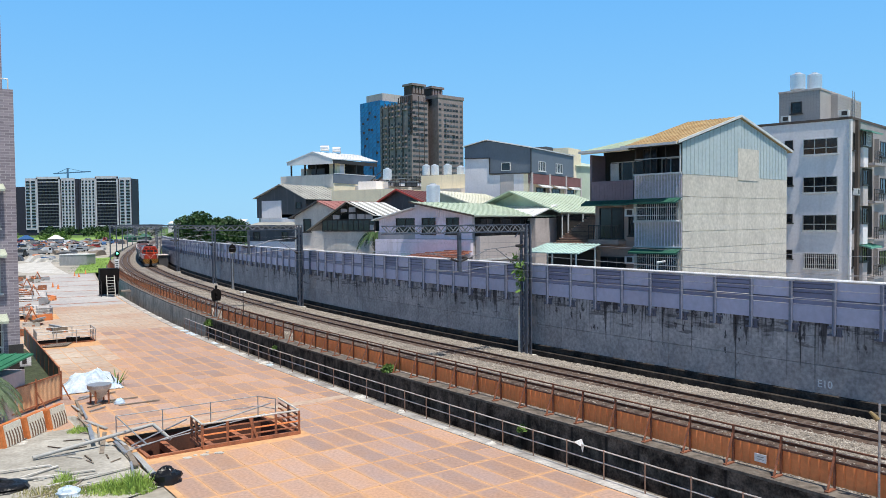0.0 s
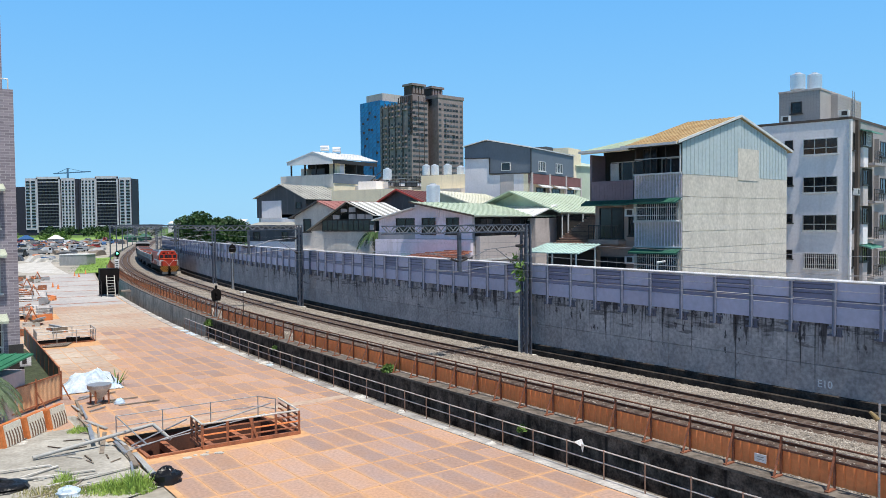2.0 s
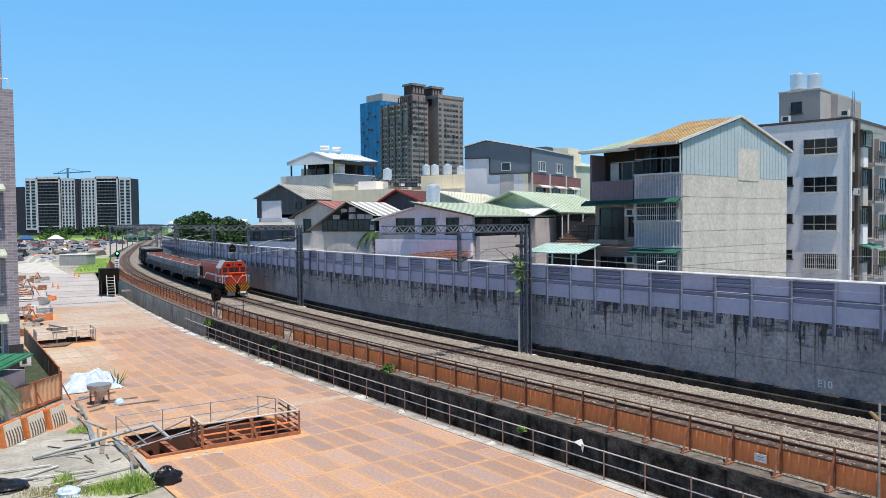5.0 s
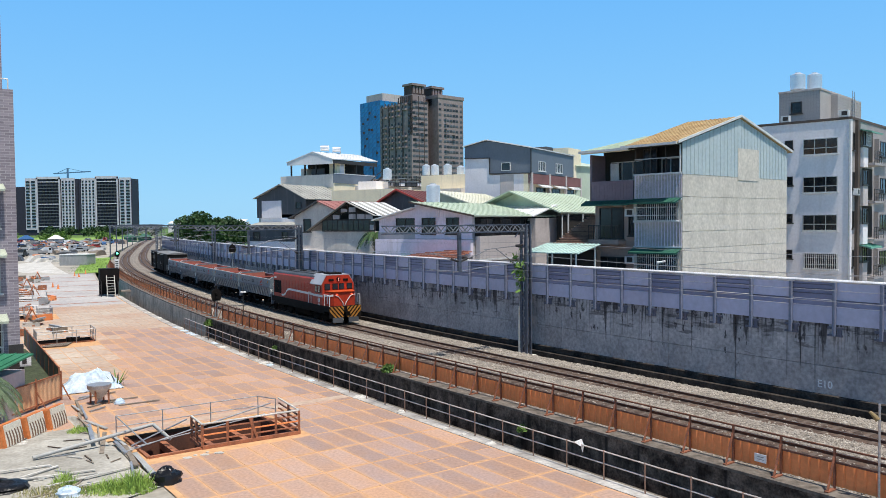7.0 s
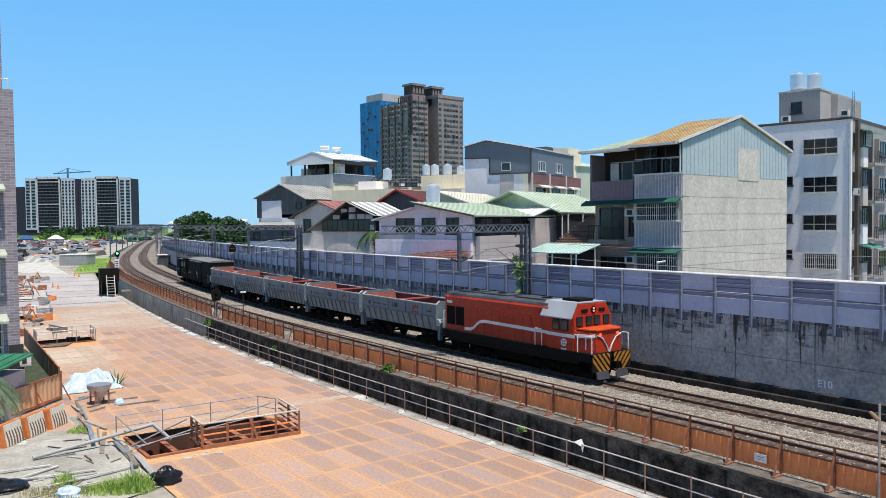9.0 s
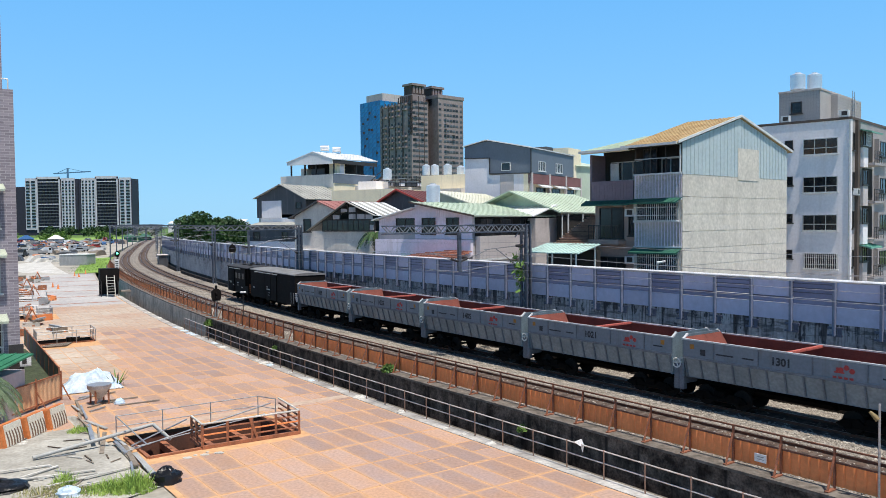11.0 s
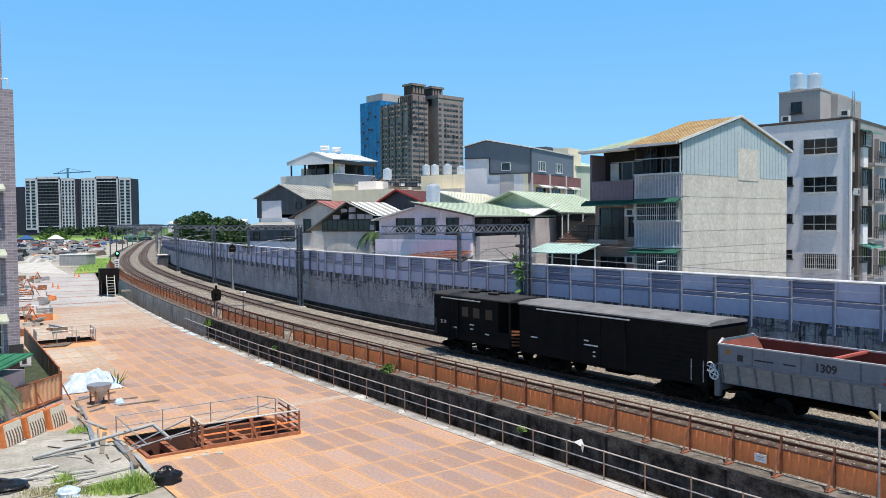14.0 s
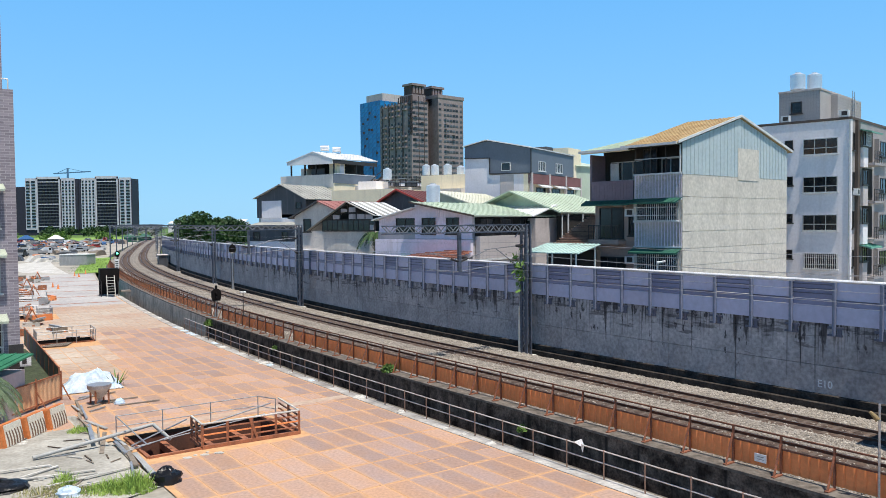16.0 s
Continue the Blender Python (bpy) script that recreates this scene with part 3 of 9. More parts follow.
def coupler(car, x, sgn):
    c = Mesh()
    c.box(min(x, x + sgn * 0.42), -0.12, 0.72, max(x, x + sgn * 0.42), 0.12, 0.98).box(min(x + sgn * 0.3, x + sgn * 0.52), -0.2, 0.68, max(x + sgn * 0.3, x + sgn * 0.52), 0.2, 1.02)
    part("coupler", c, UNDER, car, bevel=0.02)


def rounded_roof(w, z0, z1, n=7):
    return [(w * math.cos(math.pi * i / n), z0 + (z1 - z0) * math.sin(math.pi * i / n)) for i in range(n + 1)]


PLOUGH = mat("dull_plough_steel", (0.06, 0.065, 0.075), (0.035, 0.037, 0.042), scale=2.0, rough=0.6, bump=0.1)


def locomotive():
    car = thing("diesel_locomotive", None, "orange red diesel locomotive with white stripe hauling the wagons", "locomotive")
    g = Mesh()
    g.box(-6.1, -1.375, 0.98, 6.2, 1.375, 1.42).box(-5.2, -1.34, 0.80, 5.6, 1.34, 0.98)
    part("underframe", g, BLACK, car, bevel=0.02)
    g = Mesh()
    g.prism([(-1.0, 0.35), (-0.85, 0.25), (0.85, 0.25), (1.0, 0.35), (1.05, 0.95), (-1.05, 0.95)], -1.6, 1.6, "x")
    part("fuel_tank", g, UNDER, car, bevel=0.03)
    for x in (-3.6, 3.7):
        bogie(car, x, (-1.55, 0.0, 1.55), 0.46)
    coupler(car, -6.15, -1)
    coupler(car, 6.2, 1)
    # long hood with rounded shoulders
    hood = Mesh()
    w = 1.24
    prof = [(-w, 1.28), (-w, 3.38), (-w + 0.08, 3.5), (-0.85, 3.6), (0.85, 3.6), (w - 0.08, 3.5), (w, 3.38), (w, 1.28)]
    hood.prism(prof, -3.0, 6.0, "x")
    hd = part("long_hood", hood, RED, car, bevel=0.02)
    g = Mesh()
    g.prism([(-1.18, 3.49), (-0.87, 3.605), (0.87, 3.605), (1.18, 3.49), (1.12, 3.62), (0.85, 3.68), (-0.85, 3.68), (-1.12, 3.62)], -2.9, 5.95, "x")
    part("hood_roof", g, ROOF_GREY, car, "grey weathered roof", bevel=0.02)
    for a, b in ((-2.4, 0.4), (1.0, 3.4), (3.9, 5.6)):
        g = Mesh()
        g.box(a, -0.6, 3.67, b, 0.6, 3.75)
        part("roof_hatch", g, ROOF_GREY, car, bevel=0.03)
    for a in (-1.6, 2.1, 4.6):
        g = Mesh()
        g.tube((a, 0, 3.7), (a, 0, 3.8), 0.28, 14)
        part("fan_cowl", g, BLACK, car, smooth=True)
    for y in (-1, 1):
        for a in np.arange(-2.4, 3.9, 0.66):
            g = Mesh()
            g.box(a, y * 1.245 - 0.012, 1.45, a + 0.6, y * 1.245 + 0.012, 3.0)
            part("hood_door", g, RED, hd, bevel=0.006)
        for a, z0, z1 in ((-0.35, 2.35, 2.95), (0.3, 2.35, 2.95), (-1.9, 2.45, 2.9)):
            g = Mesh()
            for k in range(9):
                z = z0 + (z1 - z0) * k / 9
                g.box(a, y * 1.255 - 0.02, z, a + 0.44, y * 1.255 + 0.02, z + 0.03)
            part("louvre", g, RED, hd)
        for a in (4.1, 5.0):
            g = Mesh()
            g.box(a, y * 1.25 - 0.015, 1.75, a + 0.8, y * 1.25 + 0.015, 2.85)
            for k in range(10):
                g.box(a + 0.03, y * 1.262 - 0.02, 1.8 + 0.1 * k, a + 0.77, y * 1.262 + 0.02, 1.83 + 0.1 * k)
            part("radiator_grille", g, BLACK, hd, "dark radiator grille")
        # stripe: low at the rear end, rising to the cab in an S
        pts = [(4.05, 1.62), (3.5, 1.64), (3.2, 1.75), (2.9, 2.0), (2.6, 2.16), (2.2, 2.22), (-3.0, 2.16)]
        g = Mesh()
        for (xa, za), (xb, zb) in zip(pts, pts[1:]):
            yy = y * 1.262
            g.add([(xa, yy - 0.008, za - 0.085), (xb, yy - 0.008, zb - 0.085), (xb, yy - 0.008, zb + 0.085), (xa, yy - 0.008, za + 0.085), (xa, yy + 0.008, za - 0.085), (xb, yy + 0.008, zb - 0.085), (xb, yy + 0.008, zb + 0.085), (xa, yy + 0.008, za + 0.085)],
                  [(0, 1, 2, 3), (7, 6, 5, 4), (0, 4, 5, 1), (3, 2, 6, 7)])
        part("stripe", g, WHITE, car, "white painted side stripe")
        g = Mesh()
        g.box(-5.0, y * 1.365 - 0.008, 2.07, -3.0, y * 1.365 + 0.008, 2.24)
        part("stripe", g, WHITE, car)
        g = Mesh()
        g.box(5.3, y * 1.25 - 0.01, 3.02, 5.8, y * 1.25 + 0.01, 3.17)
        part("number_bar", g, WHITE, car)
    # cab
    cab = Mesh()
    cw = 1.35
    prof = [(-cw, 1.28), (-cw, 3.05), (-0.95, 3.72), (0.95, 3.72), (cw, 3.05), (cw, 1.28)]
    cab.prism(prof, -4.95, -3.0, "x")
    cb = part("cab", cab, RED, car, bevel=0.025)
    g = Mesh()
    g.prism([(-1.42, 2.99), (-0.98, 3.745), (0.98, 3.745), (1.42, 2.99), (1.42, 3.04), (1.0, 3.79), (-1.0, 3.79), (-1.42, 3.04)], -4.85, -2.6, "x")
    part("cab_roof", g, mat("pale_cab_roof", (0.4, 0.42, 0.46), (0.33, 0.35, 0.385), scale=0.6, amount=0.25, rough=0.45, bump=0.03), cb, "pale grey cab roof with sloping sides")
    g = Mesh()
    g.box(-4.5, -0.55, 3.79, -3.3, 0.55, 3.92)
    part("air_conditioner", g, BLACK, cb, bevel=0.03)
    for y in (-1, 1):
        for a in (-4.55, -3.95):
            g = Mesh()
            g.box(a, y * 1.352 - 0.015, 2.38, a + 0.5, y * 1.352 + 0.015, 2.95)
            wf = part("side_window", g, BLACK, cb)
            g = Mesh()
            g.box(a + 0.05, y * 1.37 - 0.008, 2.43, a + 0.45, y * 1.37 + 0.008, 2.9)
            part("pane", g, CAB_GLASS, wf)
        for yy in (0.28, 0.95):
            g = Mesh()
            g.box(-4.985, y * yy - 0.24, 2.62, -4.94, y * yy + 0.24, 3.1)
            wf = part("windscreen", g, BLACK, cb, bevel=0.02)
            g = Mesh()
            g.box(-5.0, y * yy - 0.2, 2.66, -4.98, y * yy + 0.2, 3.06)
            part("pane", g, CAB_GLASS, wf)
        g = Mesh()
        g.box(-4.99, y * 0.62 - 0.22, 3.28, -4.94, y * 0.62 + 0.22, 3.46)
        part("number_box", g, BLACK, cb, bevel=0.015)
        g = Mesh()
        for k in range(8):
            a = 2 * math.pi * k / 8
            g.tube((-4.25 + 0.18 * math.cos(a), y * 1.365, 1.8 + 0.18 * math.sin(a)), (-4.25 + 0.18 * math.cos(a + 0.786), y * 1.365, 1.8 + 0.18 * math.sin(a + 0.786)), 0.03, 5)
        g.box(-4.4, y * 1.362 - 0.01, 1.77, -4.1, y * 1.362 + 0.01, 1.83).box(-4.28, y * 1.362 - 0.01, 1.65, -4.22, y * 1.362 + 0.01, 1.95)
        part("emblem", g, WHITE, cb, "round white painted emblem")
        g = Mesh()
        for k in range(3):
            g.box(-4.42 + 0.13 * k, y * 1.362 - 0.008, 1.42, -4.33 + 0.13 * k, y * 1.362 + 0.008, 1.52)
        part("number_bar", g, WHITE, cb)
    g = Mesh()
    g.tube((-5.0, 0, 3.42), (-4.9, 0, 3.42), 0.17, 16)
    hl = part("headlight_housing", g, BLACK, cb)
    for z in (3.49, 3.35):
        g = Mesh()
        g.tube((-5.03, 0, z), (-5.0, 0, z), 0.055, 12)
        part("headlight", g, LAMP, hl, "lit white headlight")
    # nose
    g = Mesh()
    v = []
    for x, hw, top in ((-4.95, 1.22, 2.52), (-5.75, 1.05, 2.5), (-6.0, 0.85, 2.46)):
        v += [(x, -hw, 1.28), (x, hw, 1.28), (x, hw, top - 0.1), (x, hw - 0.12, top), (x, -hw + 0.12, top), (x, -hw, top - 0.1)]
    f = [tuple(range(6)), tuple(range(17, 11, -1))] + [(a * 6 + i, a * 6 + (i + 1) % 6, a * 6 + 6 + (i + 1) % 6, a * 6 + 6 + i) for a in (0, 1) for i in range(6)]
    g.add(v, f)
    ns = part("nose", g, RED, car, bevel=0.04)
    # The lid's brighter orange paints sunlight on top of the nose.
    part("nose_lid", Mesh().prism([(-4.96, -1.2), (-5.75, -1.06), (-6.08, -0.85), (-6.08, 0.85), (-5.75, 1.06), (-4.96, 1.2)], 2.49, 2.56, "z"), NOSE, ns, "nose top in orange brightened as if sunlit", bevel=0.02)
    for y in (-1, 1):
        g = Mesh()
        for (ya, za), (yb, zb) in (((0.82, 2.28), (0.5, 2.15)), ((0.5, 2.15), (0.18, 1.75)), ((0.18, 1.75), (0.0, 1.35))):
            g.bar((-6.005, y * ya, za), (-6.005, y * yb, zb), 0.1, 0.03)
        g.bar((-5.0, y * 1.23, 2.2), (-5.76, y * 1.06, 2.22), 0.03, 0.16).bar((-5.76, y * 1.06, 2.22), (-6.0, y * 0.86, 2.28), 0.03, 0.15)
        part("stripe", g, WHITE, ns, "white painted V on the nose")
        g = Mesh()
        g.tube((-6.0, y * 0.62, 2.3), (-6.05, y * 0.62, 2.3), 0.075, 12)
        part("marker_light", g, LAMP_RED, ns, "red marker light")
        # pilot with warning stripes
        g = Mesh()
        g.box(-6.2, min(y * 0.12, y * 1.36), 0.52, -6.12, max(y * 0.12, y * 1.36), 1.42)
        pl = part("pilot_plate", g, BLACK, car)
        for k in range(5):
            a = 0.02 + 0.31 * k - 0.55
            g = Mesh()
            lo, hi = a, a + 0.75
            q = [(lo, 0.54), (lo + 0.17, 0.54), (hi + 0.17, 1.4), (hi, 1.4)]
            cl4 = []
            for yy, z in q:
                t = min(max(yy, 0.14), 1.34)
                cl4.append((t, z + (t - yy) * 0.86 / 0.75))
            if max(p[0] for p in cl4) - min(p[0] for p in cl4) > 0.1:
                g.add([(-6.208, y * p[0], p[1]) for p in cl4] + [(-6.2, y * p[0], p[1]) for p in cl4], [(0, 1, 2, 3), (7, 6, 5, 4), (0, 4, 5, 1), (1, 5, 6, 2), (2, 6, 7, 3), (3, 7, 4, 0)])
                part("warning_stripe", g, YELLOW, pl)
        for x in (-6.1, -5.15):
            g = Mesh()
            g.tube((x, y * 1.3, 1.1), (x, y * 1.3, 2.25), 0.028, 6).tube((x, y * 1.3, 2.25), (x + 0.4, y * 1.3, 2.25), 0.028, 6).tube((x + 0.4, y * 1.3, 2.25), (x + 0.4, y * 1.3, 1.6), 0.028, 6)
            part("grab_rail", g, WHITE, car, smooth=True)
        g = Mesh()
        g.tube((6.15, y * 1.25, 1.2), (6.15, y * 1.25, 2.5), 0.028, 6).tube((6.15, y * 1.25, 2.5), (6.15, y * 0.5, 2.5), 0.028, 6).tube((6.15, y * 0.5, 2.5), (6.15, y * 0.5, 1.2), 0.028, 6)
        part("grab_rail", g, WHITE, car, smooth=True)
        g = Mesh()
        g.tube((-2.6, y * 1.33, 1.3), (-2.6, y * 1.33, 2.3), 0.025, 6).tube((-2.6, y * 1.33, 2.3), (-2.1, y * 1.33, 2.3), 0.025, 6).tube((-2.1, y * 1.33, 2.3), (-2.1, y * 1.33, 1.3), 0.025, 6)
        part("grab_rail", g, WHITE, car, smooth=True)
        g = Mesh()
        g.add([(-6.3, y * 0.25, 0.15), (-6.3, y * 1.1, 0.18), (-6.2, y * 1.1, 0.55), (-6.2, y * 0.25, 0.55), (-6.2, y * 0.25, 0.15), (-6.2, y * 1.1, 0.18)], [(0, 1, 2, 3), (0, 4, 5, 1), (4, 0, 3), (1, 5, 2), (5, 4, 3, 2)])
        part("snow_plough", g, PLOUGH, car)
    return car


# Slightly paler grey than the upper sides, for the slanted sheets.
HOP_LOW = mat("pale_hopper_sheet", (0.31, 0.32, 0.318), (0.235, 0.243, 0.24), scale=1.1, fine=8, rough=0.8, bump=0.1)


STAY_RED = mat("worn_red_paint", (0.48, 0.13, 0.1), (0.36, 0.08, 0.06), scale=2.0, rough=0.7, bump=0.05)
RIM_PAINT = mat("worn_pale_rim", (0.6, 0.61, 0.62), (0.4, 0.4, 0.4), scale=2.0, rough=0.6, bump=0.05)


def hopper(number):
    car = thing("hopper_wagon", None, "grey open hopper wagon with red-brown lining and red markings", "wagon", "hopper wagons of the train")
    L, W = 4.6, 1.36
    zt, zm, zb = 2.78, 2.04, 1.2
    body = Mesh()
    for y in (-1, 1):
        body.add([(-L, y * W, zm), (L, y * W, zm), (L, y * W, zt), (-L, y * W, zt), (-L, y * (W - 0.05), zm), (L, y * (W - 0.05), zm), (L, y * (W - 0.05), zt), (-L, y * (W - 0.05), zt)],
                 [(0, 1, 2, 3), (7, 6, 5, 4), (3, 2, 6, 7), (0, 3, 7, 4), (1, 5, 6, 2), (0, 4, 5, 1)])
        chute = Mesh()
        chute.add([(-L, y * W, zm), (L, y * W, zm), (L, y * (W - 0.22), zb), (-L, y * (W - 0.22), zb), (-L, y * (W - 0.05), zm), (L, y * (W - 0.05), zm), (L, y * (W - 0.3), zb), (-L, y * (W - 0.3), zb)],
                 [(0, 3, 2, 1), (4, 5, 6, 7), (0, 4, 7, 3), (1, 2, 6, 5), (3, 7, 6, 2)])
        part("chute_panel", chute, HOP_LOW, car, "paler grey slanted side sheet")
    body.box(-L, -W + 0.2, zb - 0.03, L, W - 0.2, zb)
    bd = part("body", body, HOP, car)
    for x in (-1, 1):
        part("end_wall", Mesh().prism([(-W, zt - 0.01), (-W + 0.3, zt + 0.2), (W - 0.3, zt + 0.2), (W, zt - 0.01), (W, 1.2), (-W, 1.2)], x * L - 0.03, x * L + 0.03, "x"), END, car, "dark blue-grey end wall")
    g = Mesh()
    for y in (-1, 1):
        g.box(-L, y * (W - 0.075) - 0.02, zm, L, y * (W - 0.075) + 0.02, zt)
        g.add([(-L + 0.05, y * (W - 0.08), zm), (L - 0.05, y * (W - 0.08), zm), (L - 0.5, y * 0.25, zb + 0.05), (-L + 0.5, y * 0.25, zb + 0.05)], [(0, 1, 2, 3)])
    for x in (-1, 1):
        g.add([(x * (L - 0.05), -W + 0.08, zt + 0.1), (x * (L - 0.05), W - 0.08, zt + 0.1), (x * (L - 1.4), W - 0.5, zb + 0.1), (x * (L - 1.4), -W + 0.5, zb + 0.1)], [(0, 1, 2, 3)])
    g.box(-L + 0.4, -0.3, zb + 0.04, L - 0.4, 0.3, zb + 0.06)
    part("lining", g, HOP_IN, car, "red-brown inside of the wagon")
    part("cross_stay", Mesh().box(-0.1, -W + 0.04, zt - 0.08, 0.06, W - 0.04, zt + 0.03), STAY_RED, car, "worn red cross stay", bevel=0.02)
    for y in (-1, 1):
        g = Mesh()
        g.box(-L - 0.03, y * W - 0.05, zt - 0.01, L + 0.03, y * W + 0.05, zt + 0.05)
        part("top_rim", g, RIM_PAINT, bd)
        for x in (-1, 1):
            g = Mesh()
            g.bar((x * L, y * W, zt), (x * L, y * (W - 0.3), zt + 0.22), 0.1, 0.06)
            part("end_rim", g, RIM_PAINT, bd)
        g = Mesh()
        g.box(-L, y * (W + 0.015) - 0.03, zm - 0.05, L, y * (W + 0.015) + 0.03, zm + 0.05)
        part("waist_rail", g, RIB, bd)
        for k in range(13):
            x = -L + 0.1 + (2 * L - 0.2) * k / 12
            g = Mesh()
            g.bar((x, y * (W + 0.02), zm), (x, y * (W - 0.2), zb), 0.06, 0.09)
            part("rib", g, RIB, bd)
        for x in (-3.1, -1.1, 1.1, 3.1):
            g = Mesh()
            g.box(x - 0.02, y * W - 0.03, zm, x + 0.02, y * W + 0.03, zt)
            part("upright", g, RIB, bd)
        g = Mesh()
        for k in range(3):
            g.tube((-2.55 + 0.2 * k, y * (W + 0.012), 2.44 + (0.1 if k == 1 else 0)), (-2.55 + 0.2 * k, y * (W + 0.012) + y * 0.004, 2.44 + (0.1 if k == 1 else 0)), 0.1, 10)
        g.box(-2.0 - 0.28, y * (W + 0.012) - 0.003, 2.32, -1.62 - 0.28, y * (W + 0.012) + 0.003, 2.37)
        for k in range(4):
            g.box(-2.6 + 0.2 * k, y * (W + 0.012) - 0.003, 2.12, -2.46 + 0.2 * k, y * (W + 0.012) + 0.003, 2.2)
        g.box(-2.06, y * (W + 0.012) - 0.003, 2.37, -1.98, y * (W + 0.012) + 0.003, 2.52)
        part("red_marking", g, MARK_RED, bd, "plain red painted marks")
        g = Mesh()
        for x, w in ((3.0, 0.8), (1.8, 0.5), (-3.6, 0.5)):
            g.box(x - w, y * (W + 0.008) - 0.003, 2.3, x, y * (W + 0.008) + 0.003, 2.36)
        g.box(3.5, y * (W + 0.008) - 0.003, 2.2, 3.75, y * (W + 0.008) + 0.003, 2.45)
        part("small_lettering", g, DARKMARK, bd)
        g = Mesh()
        for x in (-4.1, 4.15):
            g.box(x - 0.1, y * (W + 0.008) - 0.003, 2.42, x + 0.1, y * (W + 0.008) + 0.003, 2.62)
        part("yellow_mark", g, YELLOW, bd, "small yellow painted square")
    words(number, 0.42, DARKMARK, bd, side_at(0.15, W + 0.01, 2.38), "number", 3.0)
    for x in (-1, 1):
        g = Mesh()
        g.box(x * (L + 0.03) - 0.01, -1.2, 0.85, x * (L + 0.03) + 0.25 * x, 1.2, 1.05) if x > 0 else g.box(-L - 0.28, -1.2, 0.85, -L - 0.02, 1.2, 1.05)
        for y in (-1, 1):
            g.box(x * (L + 0.16) - 0.12, y * 1.15 - 0.1, 0.6, x * (L + 0.16) + 0.12, y * 1.15 + 0.1, 1.7)
        part("end_platform", g, RIB, car)
        g = Mesh()
        for y in (-1, 1):
            g.tube((x * (L + 0.25), y * 1.2, 1.05), (x * (L + 0.25), y * 1.2, 1.9), 0.02, 6)
        g.tube((x * (L + 0.25), -1.2, 1.9), (x * (L + 0.25), 1.2, 1.9), 0.02, 6)
        part("end_rail", g, WHITE, car)
        bogie(car, x * 3.1, (-0.85, 0.85))
        coupler(car, x * (L - 0.05), x)
    g = Mesh()
    wx, wz = -L - 0.2, 1.72
    for k in range(14):
        a, b = 2 * math.pi * k / 14, 2 * math.pi * (k + 1) / 14
        g.tube((wx + 0.2 * math.cos(a), 1.3, wz + 0.2 * math.sin(a)), (wx + 0.2 * math.cos(b), 1.3, wz + 0.2 * math.sin(b)), 0.028, 6)
    for k in range(3):
        a = 2 * math.pi * k / 3
        g.tube((wx, 1.3, wz), (wx + 0.2 * math.cos(a), 1.3, wz + 0.2 * math.sin(a)), 0.02, 6)
    g.tube((wx, 1.0, wz), (wx, 1.32, wz), 0.035, 8)
    part("brake_wheel", g, WHITE, car, "white brake hand wheel", smooth=True)
    g = Mesh()
    g.box(-L + 0.1, -0.3, 0.78, L - 0.1, 0.5, 0.97).prism([(-0.9, 0.97), (0.9, 0.97), (0.5, 0.72), (-0.5, 0.72)], -1.6, 1.6, "x")
    part("underframe", g, UNDER, car)
    return car


